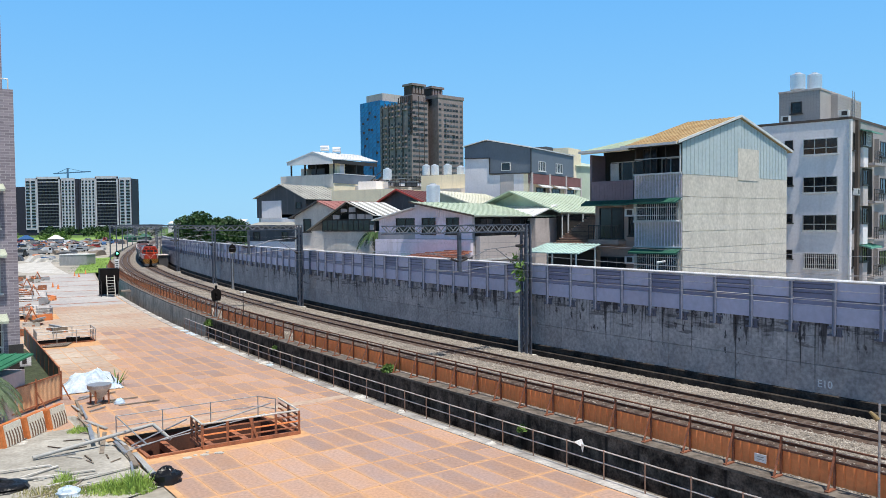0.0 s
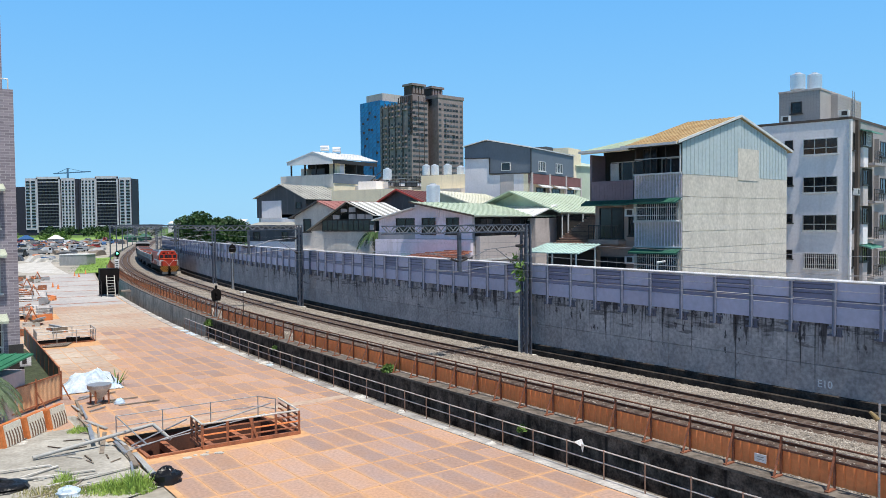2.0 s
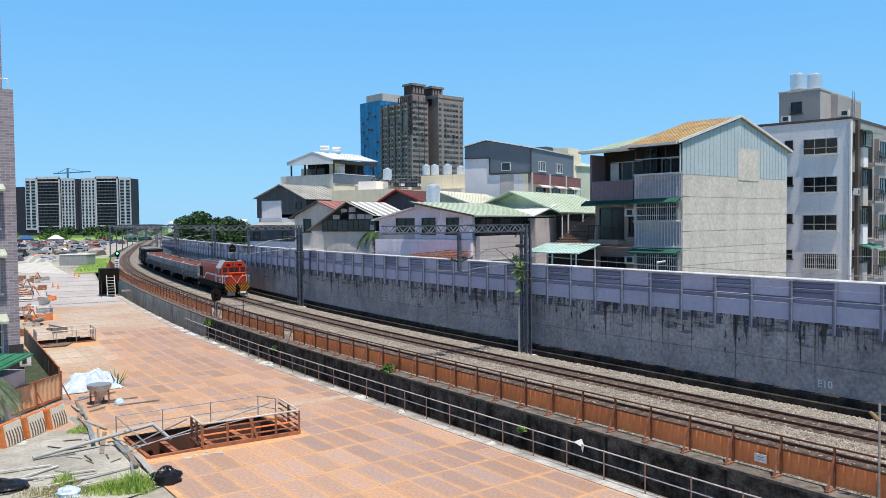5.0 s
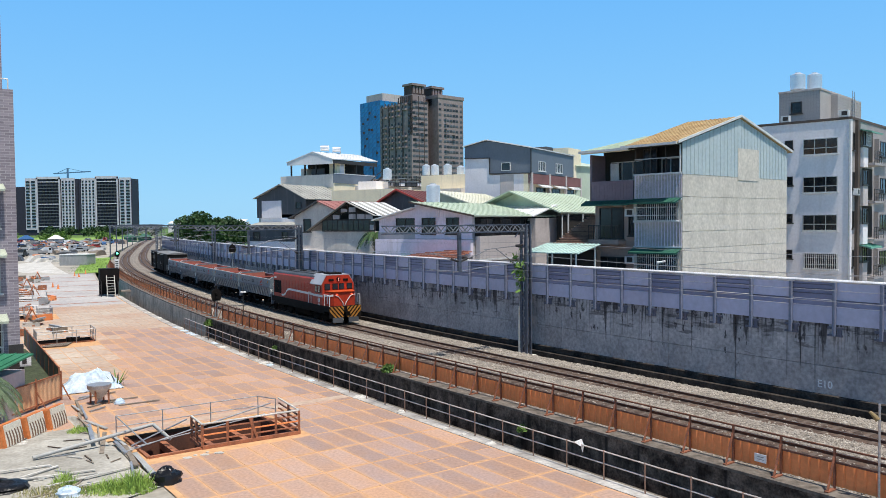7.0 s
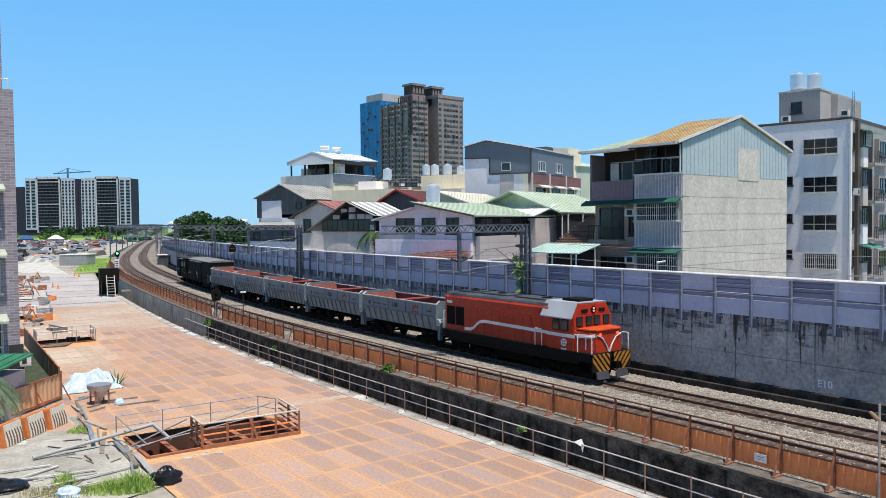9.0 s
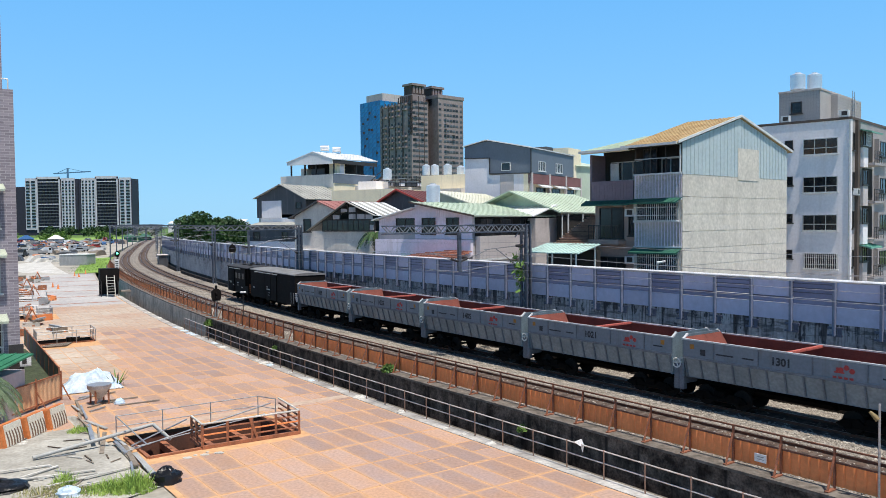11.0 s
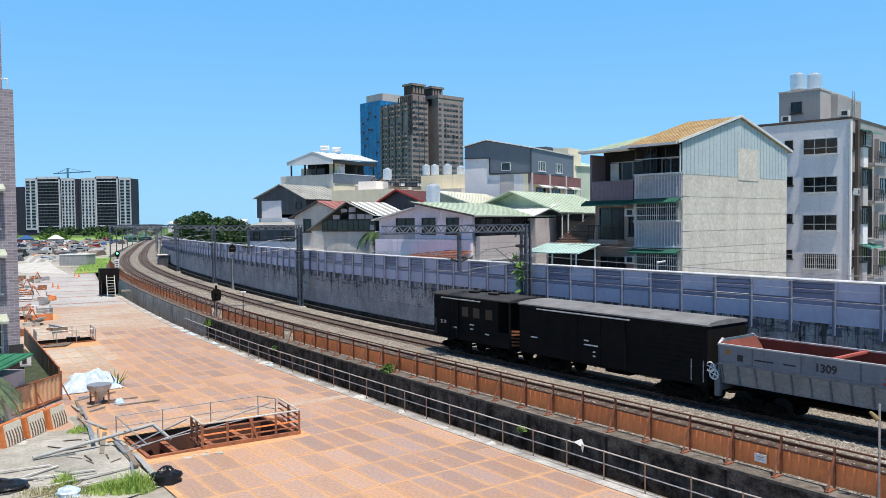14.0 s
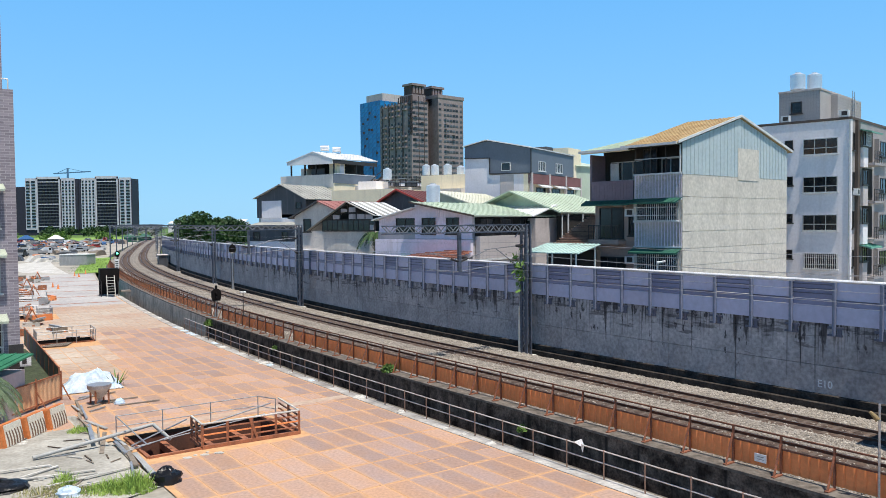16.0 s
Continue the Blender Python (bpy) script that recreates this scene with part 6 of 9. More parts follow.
for i in range(10):
    x = -0.3 + 0.48 * i
    slab(h, ((x, -0.3, 8.5), (x + 0.48, -0.3, 8.5), (x + 0.48, 3.5, 9.85), (x, 3.5, 9.85)), 0.06, ROOF_LIGHT if i % 2 else ROOF_ASH, "roof_strip")
slab(h, ((-0.3, 9.1, 7.15), (4.5, 9.1, 7.15), (4.5, 3.5, 9.85), (-0.3, 3.5, 9.85)), 0.06, ROOF_ASH)
# Cream gable house with the brownish roof edge.
h = house("gable_house", "cream gable house with dark verge and faded red roof", -11.0, 82.5, 58, sx=1.45, sy=0.86)
block(h, 0, 0, 8, 6.9, B0, 8.2, CREAM)
part("gable", Mesh().prism([(0, 8.2), (0, 9.25), (2.8, 10.1), (6.9, 8.6), (6.9, 8.2)], 0, 8, "x"), CREAM, h)
slab(h, ((-0.3, -0.4, 9.15), (8, -0.4, 9.15), (8, 2.8, 10.22), (-0.3, 2.8, 10.22)), 0.1, mat("faded_red_roof", (0.36, 0.16, 0.14), (0.26, 0.11, 0.1), scale=0.5, rough=0.7), ribs=10)
slab(h, ((-0.3, 7.6, 8.4), (8, 7.6, 8.4), (8, 2.8, 10.22), (-0.3, 2.8, 10.22)), 0.1, SHEET_DARK)
window(h, "L", 4.15, 5.35, 6.9, 8.3, 0.0, 1, DARKFRAME, PANE)
block(h, -0.3, 0.2, 0.0, 6.2, B0, 4.9, WHITEWALL, "lower_wall")

# Dark sheet house with white panel.
h = house("dark_sheet_house", "dark grey ribbed sheet house with ash grey roof", -18.3, 106.0, 56, sx=1.4, sy=0.92)
block(h, 0.05, 0, 9, 9.5, B0, 8.6, WHITEWALL)
part("gable_sheet", Mesh().prism([(0, 8.6), (0, 11.2), (4.9, 13.1), (10.2, 11.4), (10.2, 8.6), (9.2, 8.6), (9.2, 10.95), (4.9, 10.95), (4.9, 9.05), (1.0, 9.05), (1.0, 8.6)], 0, 9, "x"), SHEET_DARK, h, "dark grey ribbed gable")
part("white_panel", Mesh().box(-0.04, 4.95, 8.6, 0.03, 9.1, 10.95), WHITEWALL, h)
slab(h, ((-0.3, -0.5, 11.05), (9.3, -0.5, 11.0), (9.3, 4.9, 13.1), (-0.3, 4.9, 13.2)), 0.1, ROOF_ASH, ribs=16)
slab(h, ((-0.3, 10.6, 11.35), (9.3, 10.6, 11.3), (9.3, 4.9, 13.1), (-0.3, 4.9, 13.2)), 0.1, ROOF_ASH)
window(h, "L", 0.9, 2.0, 9.8, 10.7, 0.0, 1, DARKFRAME, PANE_DARK)
ribbed(h, "R", 0.0, 9.0, 8.6, 11.0, SHEET_DARK)
block(h, -1.4, -1.0, 0.0, 9.6, B0, 5.4, WHITEWALL, "front_wall")
block(h, -1.4, -1.0, 0.0, 9.6, 5.4, 7.4, SHEET_DARK, "upper_front", "dark sheet front under the low roof")
slab(h, ((-1.7, -1.2, 7.5), (-1.7, 9.9, 7.5), (0.0, 9.9, 8.0), (0.0, -1.2, 8.0)), 0.1, ROOF_ASH)
for u in (1.5, 7.4):
    window(h, "L", u, u + 1.3, 5.6, 6.7, -1.4, 1, DARKFRAME, PANE_DARK)

# House with covered roof terrace.
h = house("terrace_house", "beige house with roofed open terrace and water heaters", -15.77, 115.0, 58, sx=1.35, sy=0.8)
block(h, 0.02, 0, 7.4, 13.0, B0, 14.1, BEIGE)
part("terrace_gable", Mesh().prism([(-0.4, 16.35), (-0.4, 17.0), (4.2, 18.25), (10.6, 16.9), (10.6, 16.45)], -0.45, -0.3, "x"), ROOF_LIGHT, h, "white sheet gable of the terrace roof")
slab(h, ((-0.5, -0.5, 17.05), (7.6, -0.5, 17.3), (7.6, 4.2, 18.5), (-0.5, 4.2, 18.3)), 0.12, ROOF_LIGHT, label="white metal terrace roof", ribs=12)
slab(h, ((-0.5, 10.7, 16.95), (7.6, 10.7, 17.1), (7.6, 4.2, 18.5), (-0.5, 4.2, 18.3)), 0.12, ROOF_LIGHT)
# Dark strip below the eave paints the shadow there.
part("eave_shadow_beam", Mesh().box(-0.4, -0.42, 16.45, 7.5, -0.3, 16.98), DARKFRAME, h)
# Back wall is coloured dark for the shade under the terrace roof.
block(h, 2.6, 2.5, 7.2, 10.0, 14.1, 16.9, VOID, "back_wall")
block(h, 1.0, 0.6, 2.4, 2.4, 14.1, 16.9, BEIGE, "stair_house")
block(h, 0.9, 3.6, 1.1, 6.6, 14.1, 15.9, SHEET_DARK, "screen")
block(h, 0.8, 7.6, 2.4, 9.0, 14.1, 16.0, CREAM, "store")
part("door", Mesh().box(1.5, 0.55, 14.6, 2.2, 0.6, 16.6), WHITEWALL, h)
for u, v in ((0.1, 0.1), (0.1, 4.3), (0.1, 7.0), (0.1, 10.4), (7.2, 0.1), (4.0, 0.1)):
    part("terrace_post", Mesh().box(u, v, 14.1, u + 0.18, v + 0.18, 17.0), DARKFRAME, h)
block(h, 0.0, -0.15, 7.4, 0.1, 13.6, 14.95, SHEET_GREY, "parapet", "blue-grey sheet parapet")
block(h, 0.0, -0.2, 7.5, -0.05, 14.95, 15.05, TRIM, "parapet_cap")
block(h, 0.0, 0.1, 0.2, 13.0, 13.0, 14.9, CREAM, "parapet")
for k, (x, y) in enumerate(((1.5, 4.1), (3.6, 4.2))):
    p = local(h, x, y, 18.6)
    t = thing("solar_heater", Matrix.Translation(p), "rooftop solar water heater with steel drum", "water heater", "water heaters")
    part("drum", Mesh().tube((-0.6, 0, 0.35), (0.6, 0, 0.35), 0.42, 16), STEEL, t, smooth=True)
    part("stand", Mesh().bar((-0.6, 0, -0.3), (-0.6, 0, 0.2), 0.06, 0.06).bar((0.6, 0, -0.3), (0.6, 0, 0.2), 0.06, 0.06), GALV, t)
h = house("beige_block", "plain beige rendered rooftop wall", -6.2, 98.0, 60, sx=1.4, sy=0.78)
block(h, 0, 0, 4.8, 12.1, B0, 12.0, BEIGE)
window(h, "R", 0.8, 2.0, 10.4, 11.4, 0.0, 1, DARKFRAME, PANE_DARK)
window(h, "R", 2.8, 4.2, 10.2, 11.6, 0.0, 1, DARKFRAME, PANE_DARK)
h = house("cream_block", "cream rendered rooftop block with parapets", 3.5, 106.0, 60, sx=1.4, sy=0.78)
block(h, 0, 0, 8, 9.5, B0, 14.2, BEIGE)
block(h, -2.0, -0.5, 0, 6.5, B0, 12.2, CREAM, "lower_wall")
for k, (x, y, z) in enumerate(((-2.25, 112, 14.3), (-1.05, 112, 14.3), (0.75, 110, 14.2), (2.6, 111, 14.0), (-7.2, 104, 14.4))):
    tank(x, y, z - (0.1 if k < 4 else 1.2), 0.56, 1.3)
block(house("tank_house", "small white rendered roof house under a water tank", -8.6, 102.6, 60), 0, 0, 2.8, 2.8, B0, 13.2, WHITEWALL)
block(house("flat_roof", "flat pale roof with sheds and clutter", -12, 118.0), 0, 0, 14, 9, B0, 13.3, WHITEWALL)
rs = np.random.RandomState(5)
for k in range(14):
    x, y = -9 + 10 * rs.rand(), 121 + 5 * rs.rand()
    c = thing("roof_shed", Matrix.Translation((x, y, 13.3)) @ Matrix.Rotation(rs.rand(), 4, "Z"), "small weathered rooftop shed", "shed", "rooftop sheds")
    w, d2, hh = rs.uniform(0.6, 1.8), rs.uniform(0.6, 1.5), rs.uniform(0.4, 1.3)
    part("shed_wall", Mesh().box(-w, -d2, 0, w, d2, hh), (GREYWALL, SHEET_DARK, WHITEWALL)[k % 3], c)
    part("shed_roof", Mesh().box(-w - 0.1, -d2 - 0.1, hh, w + 0.1, d2 + 0.1, hh + 0.08), (ROOF_ASH, ROOF_GREEN, ROOF_RED)[k % 3], c)

for k, (x, y, n) in enumerate(((-8.2, 113.5, 5), (-5.2, 114.5, 6), (-3.4, 116.0, 5))):
    c = thing("roof_rack", Matrix.Translation((x, y, 13.0)) @ Matrix.Rotation(radians(20 - 12 * k), 4, "Z"), "rusty steel rack with stored poles on a roof", "rack", "rooftop racks")
    for i in range(n):
        part("upright", Mesh().box(0.75 * i - 0.05, -0.05, 0, 0.75 * i + 0.05, 0.05, 1.5 + 0.2 * (i % 2)), DARKFRAME, c)
    for z in (0.5, 1.0, 1.45):
        part("shelf", Mesh().box(-0.2, -0.3, z, 0.75 * n - 0.5, 0.3, z + 0.07), (LOUVRE_BROWN, SHEET_DARK, ROOF_ASH)[int(z * 2) % 3], c)
    for i in range(7):
        part("stored_pole", Mesh().bar((-0.4 + 0.3 * (i % 3), -0.2 + 0.07 * i, 0.6 + 0.15 * (i % 4)), (0.75 * n - 0.6 + 0.2 * (i % 2), 0.2 - 0.07 * i, 0.7 + 0.15 * ((i + 1) % 4)), 0.08, 0.08), (ALU, LOUVRE_BROWN, DARKFRAME)[i % 3], c)
c = thing("outdoor_stair", Matrix.Translation((-8.9, 108.0, 11.8)) @ Matrix.Rotation(radians(15), 4, "Z"), "dark steel outdoor stair up to a terrace", "stair")
for y in (0.0, 0.8):
    part("stringer", Mesh().bar((-1.6, y, 0.2), (0.9, y, 2.4), 0.08, 0.2), DARKFRAME, c)
    part("stair_rail", Mesh().bar((-1.6, y, 1.0), (0.9, y, 3.2), 0.05, 0.05).bar((-1.6, y, 0.2), (-1.6, y, 1.0), 0.05, 0.05).bar((-0.4, y, 1.2), (-0.4, y, 2.1), 0.05, 0.05).bar((0.9, y, 2.4), (0.9, y, 3.2), 0.05, 0.05), DARKFRAME, c)
for i in range(9):
    part("tread", Mesh().box(-1.55 + 0.27 * i, 0.0, 0.28 + 0.235 * i, -1.3 + 0.27 * i, 0.8, 0.32 + 0.235 * i), ALU, c)

# ---- towers far behind ----
TOWER = mat("brown_grey_tile", (0.33, 0.262, 0.258), (0.235, 0.185, 0.183), scale=0.08, fine=0.6, rough=0.7, bump=0)
# Serves as dark tile and as painted shade in the tower's recesses.
TOWER_DARK = mat("dark_tile_and_shade", (0.09, 0.06, 0.055), scale=0.1, fine=1, rough=0.7, bump=0)
BLUEGLASS = mat("blue_curtain_glass", (0.014, 0.22, 0.5), (0.01, 0.16, 0.4), scale=0.06, fine=0.4, rough=0.3, bump=0, rnd=0.16, spec=0.4)
TIN = mat("window_band", (0.02, 0.023, 0.027), (0.11, 0.12, 0.135), scale=0.3, fine=2, rough=0.3, bump=0, rnd=0.8)
t1 = house("residential_tower", "tall brown-grey tiled residential tower with many windows", -18.16, 480.0, category="tower")
block(t1, 0, 0, 13.1, 31.3, B0, 80.0, TOWER)
block(t1, 1.5, 1.0, 12.0, 13.0, 80.0, 85.0, TOWER)
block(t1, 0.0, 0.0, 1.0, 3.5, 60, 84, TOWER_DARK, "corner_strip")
# Set-back block is coloured dark for the shade between the wings.
block(t1, 13.1, 6.0, 20.0, 20.0, B0, 83.0, TOWER_DARK, "painted_shade_recess")
block(t1, 19.0, -3.0, 40.0, 12.0, B0, 84.0, TOWER, "wing")
block(t1, 18.7, -3.3, 40.6, 12.3, 84.0, 86.0, TOWER, "wing_cornice")
for x, y, w in ((2.5, 2.0, 9.5), (19.0, 3.0, 9.0)):
    block(t1, x, y, x + w, y + 8, 80.0, 90.5, TOWER_DARK, "lift_house")
    for k in range(4):
        block(t1, x + k * w / 4 + 0.6, y - 0.3, x + k * w / 4 + 1.6, y, 86.0, 90.0, TOWER, "pier")
    block(t1, x - 0.8, y - 0.8, x + w + 0.8, y + 8.8, 90.5, 91.8, TOWER, "roof_slab")
# Dark strips paint the shade in the loggia openings.
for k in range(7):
    block(t1, -0.15, 0.5 + 1.9 * k, 0.0, 1.5 + 1.9 * k, 80.2, 83.8, TOWER_DARK, "loggia_shade")
wm, wm2 = Mesh().box(-1.08, -0.12, -0.75, 1.08, 0.0, 0.7).data("window"), Mesh().box(-0.12, -0.9, -0.75, 0.0, 0.9, 0.75).data("window")
bm2 = Mesh().box(-1.3, -1.5, -0.5, 0.0, 1.5, 0.55).data("balcony_box")
rw = np.random.RandomState(31)
aw = Mesh().box(-0.1, -0.9, -0.25, 1.5, 0.0, -0.1).data("sunshade")
for z in np.arange(4.0, 80, 3.25):
    for u in (2.2, 7.4, 24.0, 30.5):
        if rw.rand() < 0.3:
            part("sunshade", aw, WHITEWALL if rw.rand() < 0.4 else TOWER_DARK, t1, m=Matrix.Translation((u, 0 if u < 13 else -3.0, z + 2.6)))
    for u in (1.8, 4.2, 6.4, 8.6, 11.4):
        part("window", wm, TIN, t1, m=Matrix.Translation((u, 0, z + 1.5)))
    for u in (20.3, 24.5, 27.0, 29.5, 32.0, 34.5, 38.2):
        part("window", wm, TIN, t1, m=Matrix.Translation((u, -3.0, z + 1.5)))
    for u in (6.0, 12.5, 19.0, 25.5):
        if rw.rand() < 0.22:
            continue
        part("balcony_box", bm2, TOWER, t1, m=Matrix.Translation((0, u, z + 0.6)))
        part("window", wm2, TIN, t1, m=Matrix.Translation((-0.02, u, z + 2.1)))
    for u in (2.5, 9.2, 15.8, 22.3, 29.0):
        part("window", wm2, TIN, t1, m=Matrix.Translation((-0.02, u, z + 1.5)))
# Raised dark strips paint the shade of upright recesses.
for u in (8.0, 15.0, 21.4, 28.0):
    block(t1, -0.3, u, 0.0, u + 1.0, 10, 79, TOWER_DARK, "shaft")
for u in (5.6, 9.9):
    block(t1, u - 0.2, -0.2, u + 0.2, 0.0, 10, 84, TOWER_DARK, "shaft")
t2 = house("glass_tower", "office tower with blue glass curtain wall", -43.5, 560.0, category="tower")
block(t2, 0.1, 0, 26, 23.5, B0, 93.0, TOWER_DARK)
block(t2, 4.0, 2.0, 24, 21, 93.0, 99.0, GREYWALL, "roof_house")
pm = Mesh().box(-0.05, -2.25, -1.6, 0.1, 2.25, 1.6).data("glass_panel", bevel=0.05)
for i in range(5):
    for j in range(28):
        part("glass_panel", pm, BLUEGLASS, t2, m=Matrix.Translation((0, 2.4 + 4.68 * i, 4 + 3.25 * j)))
pm2 = Mesh().box(-2.0, -0.05, -1.6, 2.0, 0.1, 1.6).data("glass_panel", bevel=0.05)
for i in range(4):
    for j in range(28):
        part("glass_panel", pm2, BLUEGLASS, t2, m=Matrix.Translation((2.2 + 4.2 * i, -0.02, 4 + 3.25 * j)))
rs = np.random.RandomState(9)
for k in range(16):
    part("open_window", Mesh().box(-0.3, -1.0, -0.8, -0.02, 1.0, 0.8), TOWER_DARK, t2, m=Matrix.Translation((0, 2 + 19 * rs.rand(), 40 + 48 * rs.rand())))

# The new apartment blocks across the plain.
PALE = mat("pale_facade", (0.6, 0.58, 0.64), (0.52, 0.5, 0.56), scale=0.02, fine=0.4, rough=0.7, bump=0)
SLATE = mat("slate_facade", (0.035, 0.034, 0.055), scale=0.05, fine=0.5, rough=0.6, bump=0)
SLAB_GREY = mat("slab_grey", (0.14, 0.15, 0.17), scale=0.1, rough=0.7, bump=0)
SMALLWIN = Mesh().box(-0.85, -0.3, -0.95, 0.85, 0.0, 0.95).data("window")
for ox, mirror in ((-421.0, 1), (-367.5, 0)):
    a = house("apartment_block", "new slate grey and white apartment block with balconies", ox, 800.0, 0, "apartment building", "far apartment blocks")
    W = 53.0 if mirror else 54.0
    block(a, 0, 0.5, W, 18, B0, 54.0, SLATE)
    secs = (("b", 0, 11), ("d", 12.5, 34), ("w", 36.5, 50)) if mirror else (("w", 3, 17), ("d", 18.5, 39), ("b", 41.5, 53))
    for kind, u0, u1 in secs:
        if kind == "d":
            for x in (u0 - 1.0, u1):
                block(a, x, -1.0, x + 1.2, 0.5, 0, 55.5, PALE, "pier")
            block(a, u0 - 1.0, -1.0, u1 + 1.2, 0.5, 54.0, 56.5, PALE, "head_beam")
            for j in range(15):
                block(a, u0 + 0.3, -0.6, u1 - 0.2, 0.5, 6 + 3.2 * j, 6.9 + 3.2 * j, PALE if j % 7 == 0 else SLAB_GREY, "balcony_slab")
            for j in range(7):
                block(a, u0 + 0.2 + (u1 - u0) * j / 7, -0.5, u0 + 0.55 + (u1 - u0) * j / 7, 0.5, 4, 54, SLATE, "divider")
        else:
            block(a, u0, -0.3, u1, 0.5, 3.0, 55.0, PALE, "wall_panel")
            n = 4 if kind == "w" else 2
            for j in range(15):
                for i in range(n):
                    x = u0 + (u1 - u0) * (i + 0.5) / n
                    part("window", SMALLWIN, PANE_DARK, a, m=Matrix.Translation((x, -0.3, 6.5 + 3.2 * j)) @ Matrix.Diagonal((1.0 if kind == "w" else 2.2, 1, 1, 1)))
a = house("apartment_block", "dark apartment block partly hidden behind another", -455.0, 830.0, 0, "apartment building", "far apartment blocks")
block(a, 0, 0, 34, 14, B0, 48.0, SLATE)
crane = thing("tower_crane", Matrix.Translation((-425, 900, 0)), "blue tower crane above a far building", "crane")
CRANE = mat("blue_crane_paint", (0.12, 0.25, 0.42), scale=1, rough=0.5, bump=0)
part("mast", Mesh().box(-0.8, -0.8, B0, 0.8, 0.8, 72), CRANE, crane)
part("jib", Mesh().bar((-16, 0, 66), (26, 0, 68), 1.0, 1.2), CRANE, crane)
part("tie", Mesh().bar((0, 0, 72), (18, 0, 68), 0.4, 0.4).bar((0, 0, 72), (-12, 0, 66.5), 0.4, 0.4), CRANE, crane)

# ---- brick building beside the yard ----
h = house("brick_apartment", "grey-brown brick tiled apartment building with awnings", -20.45, 38.0, 36, "apartment building")
block(h, -14, 0, 0, 16, B0, 14.4, BRICK)
block(h, -14, 0.8, -0.35, 14, 14.4, 24.0, BRICK, "upper_wall")
for k, z in enumerate((13.2, 10.0, 6.9, 3.8)):
    window(h, "R", -3.2, -0.75, z - 2.2, z - 0.4, 0.0, 3, ALU, PANE, grille=(k % 2 == 1), trans=0.3)
    if k:
        awning(h, "R", -3.4, -0.55, z - 0.1, AWN_PALE, 0.0, 0.8)
block(h, -0.5, -0.12, 0.12, 0.0, 0.6, 2.2, DARKFRAME, "dark_panel")
aircon(h, "R", -0.1, 1.2, 0.0, 0.5)
part("roof_rail", Mesh().tube((-1.0, 0.1, 14.9), (-0.2, 0.1, 14.9), 0.03).tube((-0.2, 0.1, 14.4), (-0.2, 0.1, 14.9), 0.03), TRIM, h)
h = house("green_canopy", "green sheet canopy over a grey shed", -19.9, 34.8, 0, "canopy")
slab(h, ((-6, -1.5, 1.2), (-0.2, -1.5, 1.2), (0.6, 2.2, 1.9), (-6, 2.2, 1.9)), 0.08, mat("green_canopy_sheet", (0.04, 0.2, 0.11), scale=0.7, rough=0.5), "canopy_sheet", ribs=12)
block(h, -6, -1.3, 0.0, 2.5, -1.06, 1.1, GREYWALL)
part("fascia", Mesh().box(-6, -1.55, -0.2, -0.2, -1.5, 1.2), AWN_GREEN, h)

# ---- overhead line ----
LINE_STEEL = mat("dull_line_steel", (0.3, 0.31, 0.33), (0.19, 0.195, 0.21), scale=3, rough=0.5, metal=0.4)


